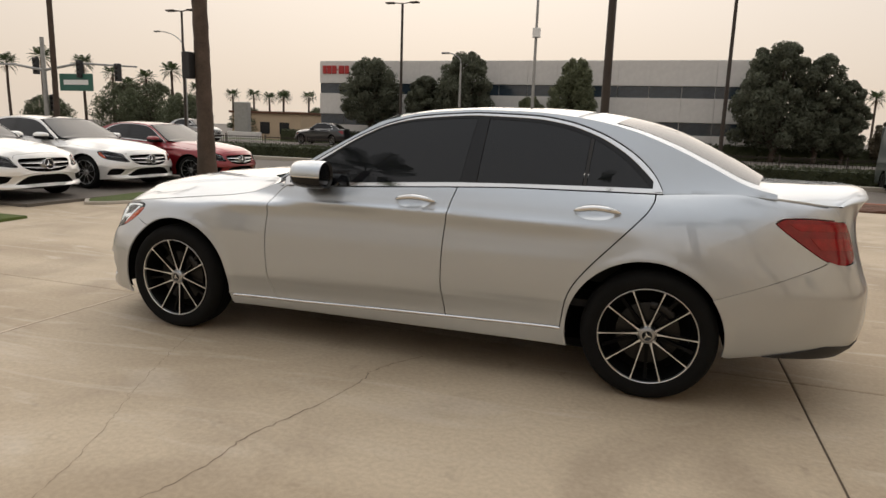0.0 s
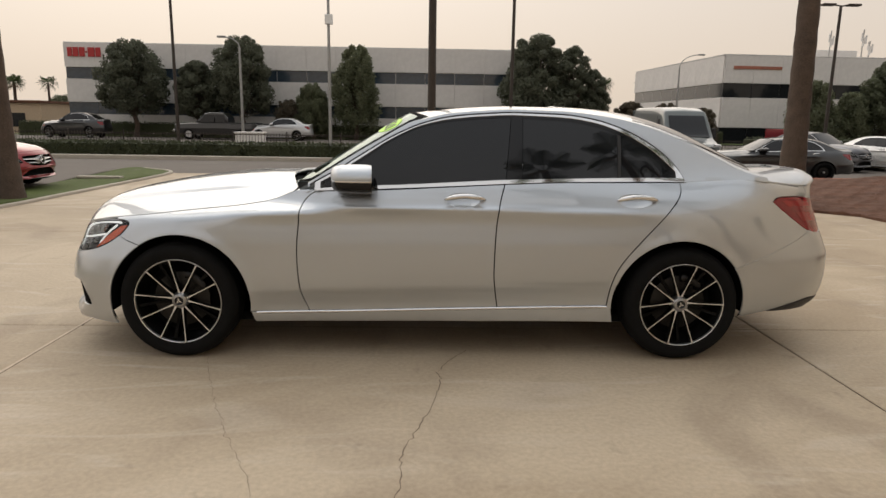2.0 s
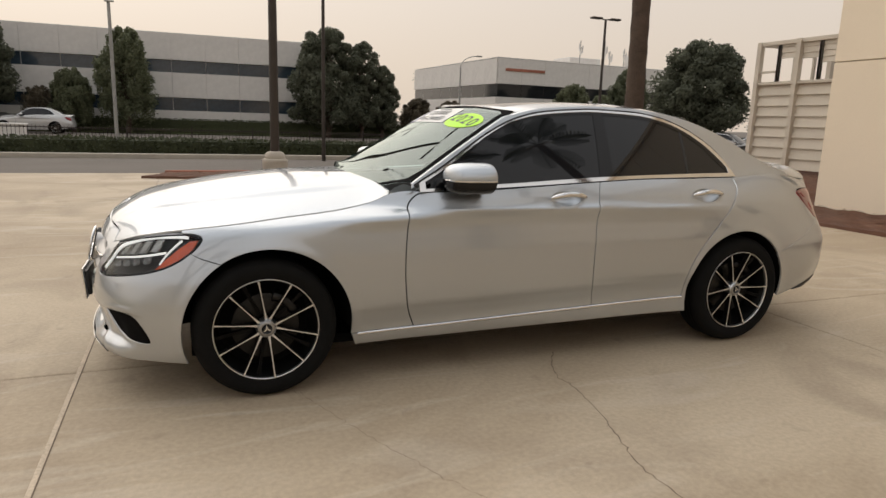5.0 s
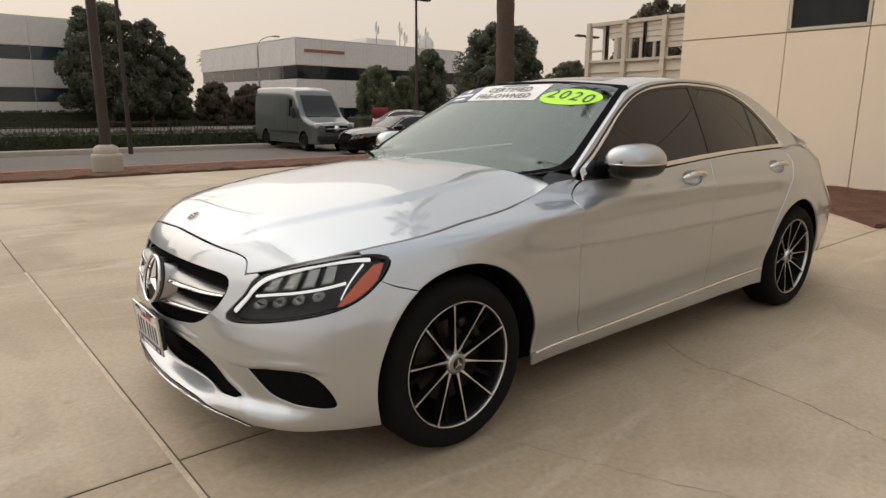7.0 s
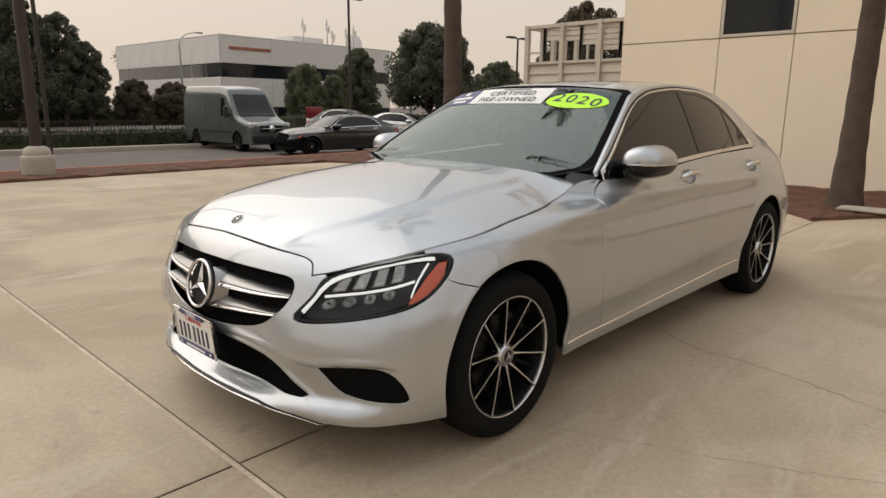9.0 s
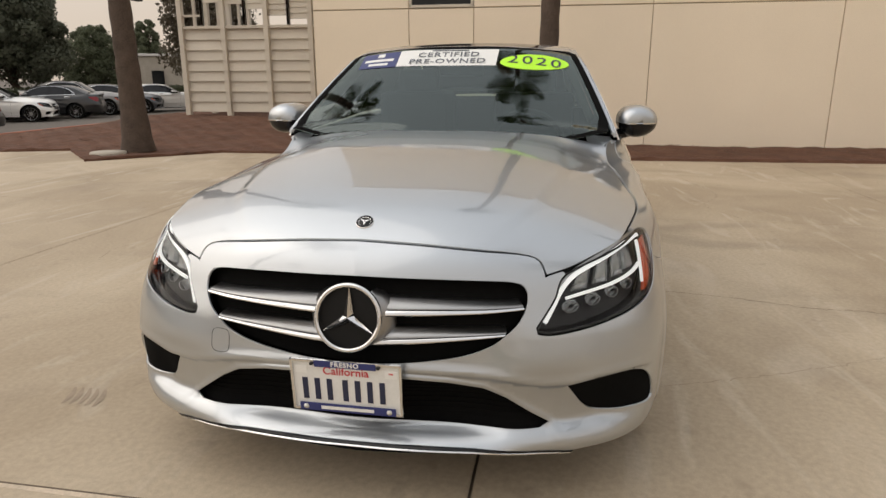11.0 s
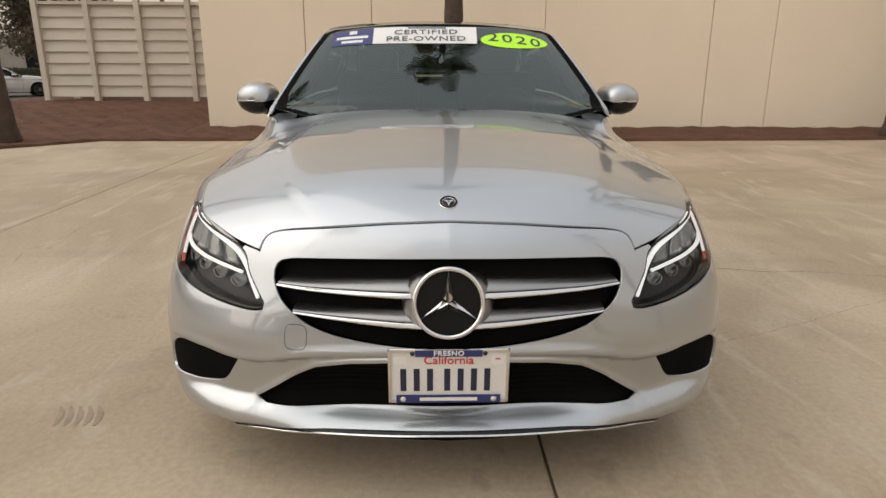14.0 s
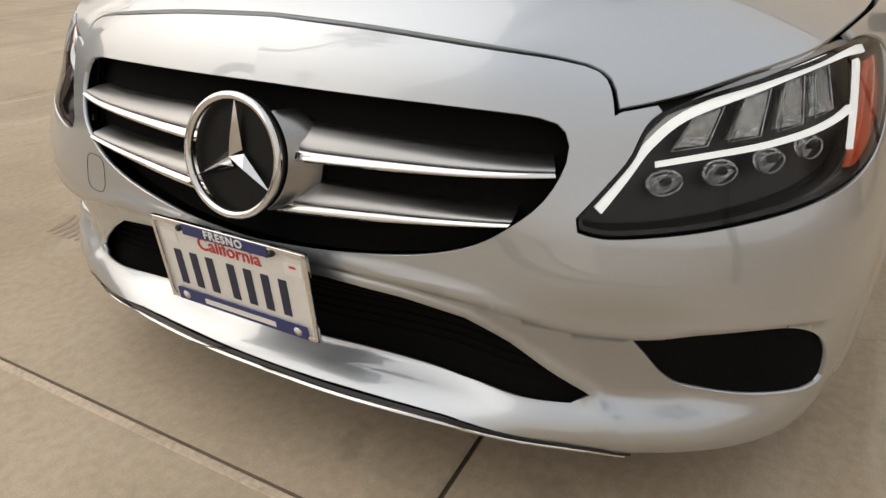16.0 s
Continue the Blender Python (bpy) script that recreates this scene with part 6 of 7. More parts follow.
# door handles
for dr_pair, x0, z0 in ((doors_f, *GRIPS[0]), (doors_r, *GRIPS[1])):
    for k, dr in enumerate(dr_pair):
        flip = mirrored if k else (lambda q: q)
        def hollow(u, z, lift=0.0):
            q = np.clip(((np.asarray(u) - x0 + .012) / .099) ** 2 + ((np.asarray(z) - z0 + .010) / .038) ** 2, 0, 1)
            return side(u, z, lift - .004 - .020 * (1 - q ** 1.5))
        part("handle_cup", flip(skin(hollow, cup_line(x0, z0, 1.01), cell=.009, gap=0, depth=.0)), M["paint"], dr)
        xs = np.linspace(-.112, .112, 19)
        bow = side(x0 + xs, z0 + .020 * (1 - (xs / .112) ** 2) - .006, .008 + .030 * (1 - (np.abs(xs) / .113) ** 3))
        ell = tube(bow, .0150 * np.sqrt(np.maximum(1 - (np.abs(xs) / .1165) ** 4, .05)), 12)
        part("door_handle", flip(ell), M["chrome"], dr, "silver pull handle")

# door mirrors: a shell over a black lower half, a thin bright strip, glass at the back
def mirror_shell(z0, z1, grow=0.0, x_end=-.335):
    """The part of the housing between two heights, from its nose back to its opening."""
    v, f = [], []
    xs = [(-.548, .18), (-.545, .42), (-.534, .68), (-.514, .85), (-.478, .945), (-.430, .985), (-.385, 1.0), (-.350, .985), (x_end, .93)]
    n = 40
    for x, k in xs:
        for i in range(n):
            a = 2 * math.pi * i / n
            c, q = math.cos(a), math.sin(a)
            y = (.098 * k + grow) * math.copysign(abs(c) ** .84, c)
            z = (.080 * (.25 + .75 * k) + grow) * math.copysign(abs(q) ** .88, q) * (1 - .16 * max(0, -c)) - .004
            v.append((x - .24 * (y + .03) * (1 if x < -.4 else .3), -.908 + y, 1.027 + min(max(z, z0), z1)))
    for j in range(len(xs) - 1):
        for i in range(n):
            f.append((j * n + i, (j + 1) * n + i, (j + 1) * n + (i + 1) % n, j * n + (i + 1) % n))
    f.append(tuple(range(n)))
    return piece(v, [tuple(reversed(q)) for q in f]), v[-n:]


for s, dr in enumerate(doors_f):
    flip = mirrored if s else (lambda q: q)
    top_half = mirror_shell(-.008, .2)[0]
    mir = part("door_mirror", flip(top_half), M["paint"], dr, "silver mirror shell with a black lower half")
    part("mirror_base", flip(mirror_shell(-.2, -.010, -.002)[0]), M["gloss_black"], mir)
    part("mirror_strip", flip(mirror_shell(-.014, -.007, .0015)[0]), M["chrome"], mir)
    back_rim = np.array(mirror_shell(-.2, .2)[1])
    mid_rim = back_rim.mean(0)
    inner_rim = mid_rim + (back_rim - mid_rim) * .88 - np.array([.012, 0, 0])
    k = len(back_rim)
    part("mirror_rim", flip(piece(np.vstack([back_rim, inner_rim]), [(i, (i + 1) % k, (i + 1) % k + k, i + k) for i in range(k)])), M["plastic"], mir)
    part("mirror_glass", flip(piece(np.vstack([inner_rim, mid_rim - np.array([.010, 0, 0])]), [(i, (i + 1) % k, k) for i in range(k)])), M["gloss_black"], mir, "dark mirror glass")
    part("mirror_stalk", flip(tube([(-.47, -.775, .955), (-.46, -.82, .960), (-.44, -.87, .972)], [.030, .026, .026], 10)), M["gloss_black"], mir)

# liner behind the gaps, wheel wells, floor
liner = [(U0, .19), (-2.0, .22), (-1.80, .23)] + arc_pts(0, 196, -12, 30, .012) + arc_pts(1, 192, -12, 30, .012)[0:] + [(1.85, .30), (2.6, .30), (U1, .30), (U1, .98), (2.4, .96), (1.95, .99), (1.4, .985), (.4, .965), (-.5, .93), (-.8, .90)] + line(lambda u: SHUT(u) - .012, -.85, -1.70, 12) + [(-1.70, .735), (-1.76, .67), (-1.92, .585), (-2.2, .535), (-2.34, .55), (-2.34, .46), (U0, .455)]
part("inner_shell", both(skin(side, liner, cell=.04, gap=0, depth=0, lift=-.032)), M["under"], sedan)
part("bonnet_liner", skin(bonnet, [(-.96, .04), (.96, .04), (.96, .99), (-.96, .99)], cell=.08, gap=0, depth=0, lift=-.035, up=-1), M["under"], sedan)
nose_wall = [(U0, .20), (-2.0, .22), (-1.85, .30), (-1.85, .72), (-2.2, .70), (-2.3, .73), (U0, .77)]
part("nose_liner", both(skin(side, nose_wall, cell=.05, gap=0, depth=0, lift=-.075)), M["under"], sedan)
part("underbody", box((-.05, 0, .20), (3.4, 1.45, .05), .01), M["under"], sedan)
for k in (0, 1):
    cx, cz, r = ARCH[k]
    for s in (-1, 1):
        v, f = [], []
        angles = np.linspace(-6, 188, 28)
        for a in angles:
            for y in (.50, .872):
                v.append((cx + (r + .008) * math.cos(radians(a)), s * y, cz + (r + .008) * math.sin(radians(a))))
        for i in range(len(angles) - 1):
            f.append((2 * i, 2 * i + 1, 2 * i + 3, 2 * i + 2))
        b = len(v)
        v.append((cx, s * .50, cz))
        f += [(b, 2 * i, 2 * i + 2) for i in range(len(angles) - 1)]
        part("wheel_well", piece(v, f), M["under"], sedan)
cowl = [(x, y) for x, y in sym(lambda y: -.99 + .30 * y ** 2, 20, .66)] + [(x, y) for x, y in sym(lambda y: -.84 + .30 * y ** 2, 20, .66)][::-1]
cowl_s = lambda x, y, lift=0: np.stack([np.asarray(x, float), np.asarray(y, float), .953 - .17 * np.abs(y) ** 2 + 0 * np.asarray(x, float) + lift], -1)
part("scuttle", skin(cowl_s, cowl, cell=.05, gap=0, depth=.01), M["plastic"], sedan)
corner_s = lambda x, y, lift=0.0: np.stack([np.asarray(x, float), np.asarray(y, float), .929 + .35 * (np.asarray(x) + .80) + .25 * (.70 - np.abs(y)) + lift], -1)
corner = [(-.80, -.705), (-.755, -.66), (-.70, -.655), (-.655, -.765), (-.70, -.785), (-.76, -.75)]
pair("wing_corner", skin(corner_s, corner, cell=.03, gap=0, depth=.004), M["paint"])
for y0, y1 in ((-.60, -.02), (.04, .60)):
    part("wiper", tube([canopy(ws_low(abs(y)) - .022, y, -.010) for y in np.linspace(y0, y1, 12)], .007, 6), M["plastic"], sedan)

# wheels
def build_wheel():
    w = new("wheel")
    w.parent = sedan
    R, W = .330, .106
    prof = [(.238, -W + .012), (.245, -W + .004), (.275, -W - .004), (.300, -W - .003), (.316, -W + .012), (.326, -W + .034), (R, -.06), (R, .06), (.326, W - .034), (.300, W), (.245, W - .01), (.238, W - .02)]
    part("tyre", lathe(prof, 72), M["rubber"], w)
    groove = [lathe([(R + .0006, y - .004), (R + .0012, y), (R + .0006, y + .004)], 72) for y in (-.045, -.015, .015, .045)]
    part("tread_groove", groove, M["under"], w)
    part("rim_barrel", lathe([(.236, -W + .016), (.225, -W + .045), (.215, -.02), (.205, .06)], 64), M["rim_black"], w)
    part("rim_edge", lathe([(.2405, -W + .022), (.2410, -W + .008), (.2392, -W + .004), (.2350, -W + .008), (.2335, -W + .020)], 96), M["machined"], w, "bright machined rim edge")
    part("rim_back", disc(.214, .03, 40, up=-1), M["under"], w)
    for k in range(10):
        mid = 2 * math.pi * (k // 2) / 5
        s2 = 1 if k % 2 else -1
        e0, e1 = mid + s2 * radians(9), mid + s2 * radians(18.5)
        p0, p1 = np.array([math.cos(e0), math.sin(e0)]) * .036, np.array([math.cos(e1), math.sin(e1)]) * .236
        rows = []
        for t in np.linspace(0, 1, 9):
            q = p0 + (p1 - p0) * t
            r, ang = float(np.hypot(*q)), math.atan2(q[1], q[0])
            half = .0023 + .0050 * (1 - t) ** 6 + .0020 * t ** 9
            y = -.080 - .024 * t ** 1.3 + .010 * (1 - t) ** 2
            rows.append((r, ang, half, y))
        for nm, grow, dy0, dy1, mt in (("spoke", 1.0, 0, .002, "machined"), ("spoke_side", 1.7, .0022, .034, "rim_black")):
            v, f = [], []
            for r, ang, half, y in rows:
                c, s_ = math.cos(ang), math.sin(ang)
                for w_, yy in ((-half * grow, dy1), (-half * (1.0 if grow == 1 else 1.15), dy0), (half * (1.0 if grow == 1 else 1.15), dy0), (half * grow, dy1)):
                    v.append((r * c - w_ * s_, y + yy, r * s_ + w_ * c))
            for i in range(len(rows) - 1):
                for j in range(3):
                    f.append((4 * i + j, 4 * i + j + 1, 4 * i + 5 + j, 4 * i + 4 + j))
            part(nm, piece(v, f, flat=True), M[mt], w)
        a2 = mid + s2 * radians(36)
        v = []
        for r, half, y in ((.060, .010, -.050), (.150, .007, -.055), (.226, .010, -.070)):
            c, s_ = math.cos(a2), math.sin(a2)
            for w_, yy in ((-half, .03), (-half, 0), (half, 0), (half, .03)):
                v.append((r * c - w_ * s_, y + yy, r * s_ + w_ * c))
        part("inner_spoke", piece(v, [(4 * i + j, 4 * i + j + 1, 4 * i + 5 + j, 4 * i + 4 + j) for i in range(2) for j in range(3)], flat=True), M["rim_black"], w)
    hub = part("hub", lathe([(.050, -.04), (.047, -.066), (.042, -.078), (.040, -.081), (0, -.081)], 40), M["machined"], w)
    part("hub_cap", lathe([(.038, -.0812), (.036, -.086), (.026, -.087), (0, -.086)], 40), M["satin"], hub)
    part("cap_centre", [lathe([(.0245, -.0871), (.024, -.0885), (0, -.0885)], 30)], M["gloss_black"], hub)
    v, f = [], []
    for k in range(3):
        a = math.pi / 2 + k * 2 * math.pi / 3
        b = len(v)
        for ang, r in ((a, .022), (a + 1.05, .005), (a - 1.05, .005)):
            v.append((r * math.cos(ang), -.0895, r * math.sin(ang)))
        f.append((b, b + 1, b + 2))
    part("cap_mark", piece(v + [(0, -.0915, 0)], f, flat=True), M["chrome"], hub)
    part("brake_disc", lathe([(.06, -.026), (.06, -.030), (.155, -.030), (.155, -.010)], 48), M["disc"], w)
    cal = []
    for a in np.linspace(.3, 1.2, 8):
        cal.append((.150 * math.cos(a), -.035, .150 * math.sin(a)))
    part("brake_caliper", tube(cal, .028, 8), M["disc"], w)
    return w


def clone_part(src, m, flip=False):
    made = {}
    for o in (src, *src.children_recursive):
        made[o] = o.copy()
        scene.collection.objects.link(made[o])
        made[o].parent = made.get(o.parent, o.parent)
    made[src].matrix_basis = m
    return made[src]


wheel = build_wheel()
wheel.matrix_basis = pose(-1.42, -.785, .327, 0, -8, 0)
clone_part(wheel, pose(1.42, -.784, .327, 0, -20, 0))
clone_part(wheel, pose(-1.42, .785, .327, 0, 10, 180))
clone_part(wheel, pose(1.42, .784, .327, 0, 50, 180))

# number plate in its frame
pm = pose(-2.250, .004, .417, 0, 0, -90) @ pose(0, 0, 0, 90 + 5, 0, 0)
holder = part("plate_bracket", box((0, 0, -.012), (.27, .13, .018), .004), M["plastic"], front_bumper, at=pm)
plate = part("number_plate", box((0, 0, 0), (.305, .152, .004), .001), M["plate"], holder, "white number plate in a chrome frame")
fr = []
for c, sz in (((0, .075, .003), (.312, .008, .008)), ((0, -.075, .003), (.312, .008, .008)), ((-.152, 0, .003), (.008, .158, .008)), ((.152, 0, .003), (.008, .158, .008))):
    fr.append(box(c, sz, .002))
part("plate_frame", fr, M["chrome"], plate)
part("frame_banner", box((0, .068, .0062), (.172, .019, .003), .0006), M["navy"], plate)
part("frame_banner", box((0, -.067, .0062), (.272, .023, .003), .0006), M["navy"], plate)
letters("plate_word", "FRESNO", .0195, M["white"], plate, pose(0, .0685, .0083), "white capital words", .0006, 1.15)
letters("plate_script", "California", .033, M["script"], plate, pose(0, .045, .0030), "red state name", .0003, 1.0)
for k in range(7):
    x = -.117 + .0345 * k + (.010 if k > 2 else 0)
    part("plate_mark", box((x, -.012, .0028), (.0155, .066, .0012), .0003), M["ink"], plate)
part("banner_mark", box((0, -.067, .0080), (.150, .010, .0008), .0002), M["white"], plate)
for x in (-.118, .118):
    part("banner_dot", lathe([(0, .0078), (.008, .0078), (.008, .007)], 16, "z", (x, -.067, 0)), M["white"], plate)
for x, z in ((-.093, .068), (.093, .068)):
    part("plate_screw", lathe([(0, .011), (.005, .010), (.006, .004)], 12, "z", (x, z, 0)), M["plastic"], plate)
for x in (-.126, .126):
    part("plate_sticker", box((x, .046, .0028), (.034, .022, .0010), .0002), M["white"], plate)
part("sticker_mark", box((.126, .050, .0036), (.012, .004, .0006), .0001), M["script"], plate)

# stickers on the screen
def on_screen(poly, lift):
    return skin(canopy, poly, cell=.02, gap=0, depth=0, lift=lift)


year = [(-.266 + .070 * math.sin(a) - .065 * math.cos(a) * .35, -.392 + .176 * math.cos(a)) for a in np.linspace(0, 2 * math.pi, 40, endpoint=False)]
oval = part("year_sticker", on_screen(year, .0045), M["lime"], front_screen, "lime oval sticker")
bar_x = lambda y, d: -.180 + .14 * y * y - d
ban = [(bar_x(y, 0), y) for y in np.linspace(-.200, .338, 12)] + [(bar_x(y, .148), y) for y in np.linspace(.338, -.196, 12)]
banner = part("banner_sticker", on_screen(ban, .0045), M["white"], front_screen, "white banner sticker")
nav = [(bar_x(y, 0), y) for y in np.linspace(.339, .550, 8)] + [(bar_x(y, .150), y) for y in np.linspace(.550, .339, 8)]
blue = part("banner_end", on_screen(nav, .0045), M["navy"], front_screen, "navy end of the banner")


def screen_pose(x, y, lift):
    c = canopy(x, y, lift)
    tx = canopy(x + .01, y, lift) - canopy(x - .01, y, lift)
    ty = canopy(x, y + .01, lift) - canopy(x, y - .01, lift)
    ex, ey = Vector(-ty).normalized(), Vector(tx).normalized()
    m = Matrix((ex, ey, ex.cross(ey))).transposed().to_4x4()
    m.translation = Vector(c)
    return m


for k, figure in enumerate("2020"):
    letters("numeral", figure, .118, M["ink"], oval, screen_pose(-.262, -.392 - .0735 * (k - 1.5), .0062), "black numeral", .0004)
letters("banner_word", "CERTIFIED", .066, M["grey_ink"], banner, screen_pose(-.232, .065, .0065), "grey capitals", .0006, 1.1)
letters("banner_word", "PRE-OWNED", .066, M["grey_ink"], banner, screen_pose(-.291, .065, .0065), "grey capitals", .0006, 1.1)
part("banner_mark", on_screen([(bar_x(y, .006), y) for y in np.linspace(-.04, .16, 6)] + [(bar_x(y, .018), y) for y in np.linspace(.16, -.04, 6)], .006), M["grey_ink"], banner)
for d0, d1, a, b in ((.018, .052, .425, .465), (.070, .094, .365, .53), (.110, .132, .39, .50)):
    part("banner_mark", on_screen([(bar_x(y, d0), y) for y in np.linspace(a, b, 6)] + [(bar_x(y, d1), y) for y in np.linspace(b, a, 6)], .006), M["white"], blue)

# what shows of the cabin
dash_s = lambda x, y, lift=0.0: np.stack([np.asarray(x, float), np.asarray(y, float), .945 - .45 * (np.asarray(x) + .70) ** 2 - .03 * np.abs(y) ** 2 + lift], -1)
part("dashboard", skin(dash_s, [(-.84, -.60), (-.66, -.68), (-.36, -.69), (-.30, -.40), (-.33, 0), (-.30, .40), (-.36, .69), (-.66, .68), (-.84, .60), (-.87, 0)], cell=.05, gap=0, depth=.16), M["interior"], sedan)
part("headliner", skin(canopy, [(x, y) for x, y in zip([-.02, .6, 1.2, 1.2, .6, -.02], [-.50, -.50, -.48, .48, .50, .50])], cell=.1, gap=0, depth=0, lift=-.035), M["trim_light"], sedan)
for s in (-1, 1):
    seat = part("seat", [box((.10, s * .37, .56), (.50, .50, .14), .05), box((.42, s * .37, .86), (.16, .50, .58), .06, None)], M["interior"], sedan)
    part("head_rest", box((.43, s * .37, 1.20), (.10, .26, .17), .045), M["interior"], seat)
    part("pillar_cover", tube([canopy(x, s * rim_y(x, .075), -.03) for x in np.linspace(-.60, -.10, 12)], .028, 8), M["trim_light"], sedan)
part("rear_seat", [box((1.15, 0, .80), (.20, 1.2, .60), .06)], M["interior"], sedan)
part("cabin_floor", box((.30, 0, .42), (2.0, 1.45, .04)), M["interior"], sedan)
part("steering_wheel", tube([Vector((-.30, -.37, .90)) + Matrix.Rotation(radians(-25), 3, "Y") @ Vector((0, .18 * math.cos(a), .18 * math.sin(a))) for a in np.linspace(0, 2 * math.pi, 36, endpoint=False)], .015, 8, True), M["interior"], sedan)
part("mirror_inside", box((-.19, 0, 1.27), (.03, .24, .06), .012), M["interior"], sedan)


# ---- other vehicles ----
SKIP = {"intake_bar", "plate_bracket", "year_sticker", "banner_sticker", "banner_end", "reflector", "projector", "strip_bezel", "tread_groove", "inner_spoke", "spoke_side",
        "cap_mark", "badge_mark", "cap_centre", "brake_caliper", "tow_cover_seam", "bonnet_badge", "wiper", "steering_wheel", "mirror_inside", "pillar_cover", "sill_strip",
        "cabin_floor", "mirror_strip", "roof_seal", "light_bar", "bonnet_liner", "lip_strip", "rear_seat"}


def parked(paint, at, label, size=(1, 1, 1), skip=(), wheels="machined", name="parked_car", category="car", group="parked cars"):
    """A plainer car of the same kind in another colour."""
    made = {}

    def carry(o, up):
        base = o.name.split(".")[0]
        if base in SKIP or base in skip:
            return
        c = o.copy()
        scene.collection.objects.link(c)
        c.parent = up
        for key in ("label", "category", "group"):
            if key in c:
                del c[key]
        if c.data and c.material_slots:
            old = c.data.materials[0]
            swap = {M["paint"]: paint, M["led"]: M["lamp_chrome"], M["screen"]: M["tint"], M["machined"]: M[wheels]}.get(old)
            if swap:
                c.material_slots[0].link = "OBJECT"
                c.material_slots[0].material = swap
        for k in o.children:
            carry(k, c)
        return c

    t = carry(sedan, None)
    t.name = name
    t.matrix_basis = at @ Matrix.Diagonal((*size, 1))
    return tagged(t, label, category, group)


parked(M["white_paint"], pose(-9.45, 3.30, .05, 0, 0, 181), "white sedan parked nose-in beside the lawn", (.92, .92, .90))
parked(M["white_paint"], pose(-9.76, 5.69, .05, 0, 0, 180), "white executive sedan parked nose-in beside the lawn", (.96, .94, .88))
parked(M["red_paint"], pose(-8.95, 7.55, .05, 0, 0, 179), "dark red coupe parked nose-in beside the lawn", (.90, .88, .84))
parked(M["black_paint"], pose(11.55, 17.4, LOW, 0, 0, -8), "black coupe with a damaged open front on the aisle", (1.04, 1.05, .98), ("front_bumper", "bonnet_liner"), "rim_black")
parked(M["white_paint"], pose(19.4, 22.0, LOW, 0, 0, 118), "white sedan parked in the far car park")
parked(M["black_paint"], pose(21.8, 21.9, LOW, 0, 0, -62), "black sedan parked in the far car park")
parked(M["brown_paint"], pose(24.5, 22.3, LOW, 0, 0, 118), "grey-brown estate parked in the far car park", (1, 1, 1.12))
parked(M["dark_paint"], pose(26.9, 22.0, LOW, 0, 0, 118), "dark sedan parked in the far car park")
parked(M["white_paint"], pose(29.3, 20.9, LOW, 0, 0, 128), "white sedan parked in the far car park")
parked(M["dark_paint"], pose(16.4, 22.6, LOW, 0, 0, 118), "dark hatchback parked behind the damaged coupe", (.92, 1, 1.1))
parked(M["silver_far"], pose(-10.5, 43.0, -.18, 0, 0, 0), "silver estate car on the far street", (.95, 1, 1.10), group="street cars")
parked(M["black_paint"], pose(-25.0, 43.0, -.18, 0, 0, 0), "black utility car on the far street", (.98, 1, 1.22), group="street cars")
parked(M["silver_far"], pose(-35.0, 40.0, -.18, 0, 0, 180), "silver family car on the far street", (1.05, 1.05, 1.2), group="street cars")


def pickup(at, paint, label):
    """A crew-cab truck with an open bed; its nose points along -x."""
    t = thing("pickup_truck", label, "truck", at, "street cars")
    section = lambda x, w, lo, hi: [(x, -w, lo), (x, -w * 1.02, (lo + hi) / 2), (x, -w * .97, hi - .04), (x, -w * .90, hi), (x, w * .90, hi), (x, w * .97, hi - .04), (x, w * 1.02, (lo + hi) / 2), (x, w, lo)]

    def loft(rows):
        v = [q for r in rows for q in r]
        k = len(rows[0])
        f = [(i * k + j, i * k + j + 1, (i + 1) * k + j + 1, (i + 1) * k + j) for i in range(len(rows) - 1) for j in range(k - 1)]
        return piece(v, f + [tuple(reversed(range(k))), tuple(range(len(v) - k, len(v)))], flat=True)

    part("body", loft([section(-2.85, .82, .55, .95), section(-2.80, .92, .45, 1.08), section(-1.5, .97, .42, 1.16), section(.9, .98, .42, 1.18), section(.92, .98, .42, 1.14), section(2.85, .97, .45, 1.14), section(2.9, .93, .50, 1.08)]), paint, t)
    part("cab", loft([section(-1.45, .84, 1.14, 1.18), section(-.75, .78, 1.14, 1.82), section(-.3, .76, 1.14, 1.90), section(.55, .76, 1.14, 1.88), section(.88, .80, 1.14, 1.55), section(.92, .82, 1.14, 1.20)]), paint, t)
    for s in (-1, 1):
        part("window", piece([(-1.15, s * .835, 1.22), (-.08, s * .85, 1.22), (-.08, s * .80, 1.74), (-.72, s * .80, 1.74)], [(0, 1, 2, 3)]), M["tint"], t)
        part("window", piece([(.0, s * .85, 1.22), (.74, s * .85, 1.22), (.58, s * .80, 1.72), (.0, s * .80, 1.74)], [(0, 1, 2, 3)]), M["tint"], t)
        part("bed_rail", box((1.9, s * .93, 1.17), (1.9, .08, .06), .015), M["plastic"], t)
        for x in (-1.85, 1.75):
            w = part("wheel", lathe([(.22, -.11), (.34, -.12), (.385, -.08), (.385, .10), (.2, .10)], 28, "y", (x, s * .88, .385)), M["rubber"], t)
            part("rim", lathe([(0, s * .10), (.08, s * .11), (.2, s * .09), (.235, s * .115)], 20, "y", (x, s * .88, .385)), M["silver_far"], w)
    part("bumper", box((-2.90, 0, .62), (.16, 1.8, .2), .04), M["chrome"], t)
    part("grille", box((-2.86, 0, .88), (.08, 1.1, .28), .03), M["plastic"], t)
    return t


pickup(pose(-14.9, 43.2, -.18), M["black_paint"], "black crew-cab pickup truck on the far street")


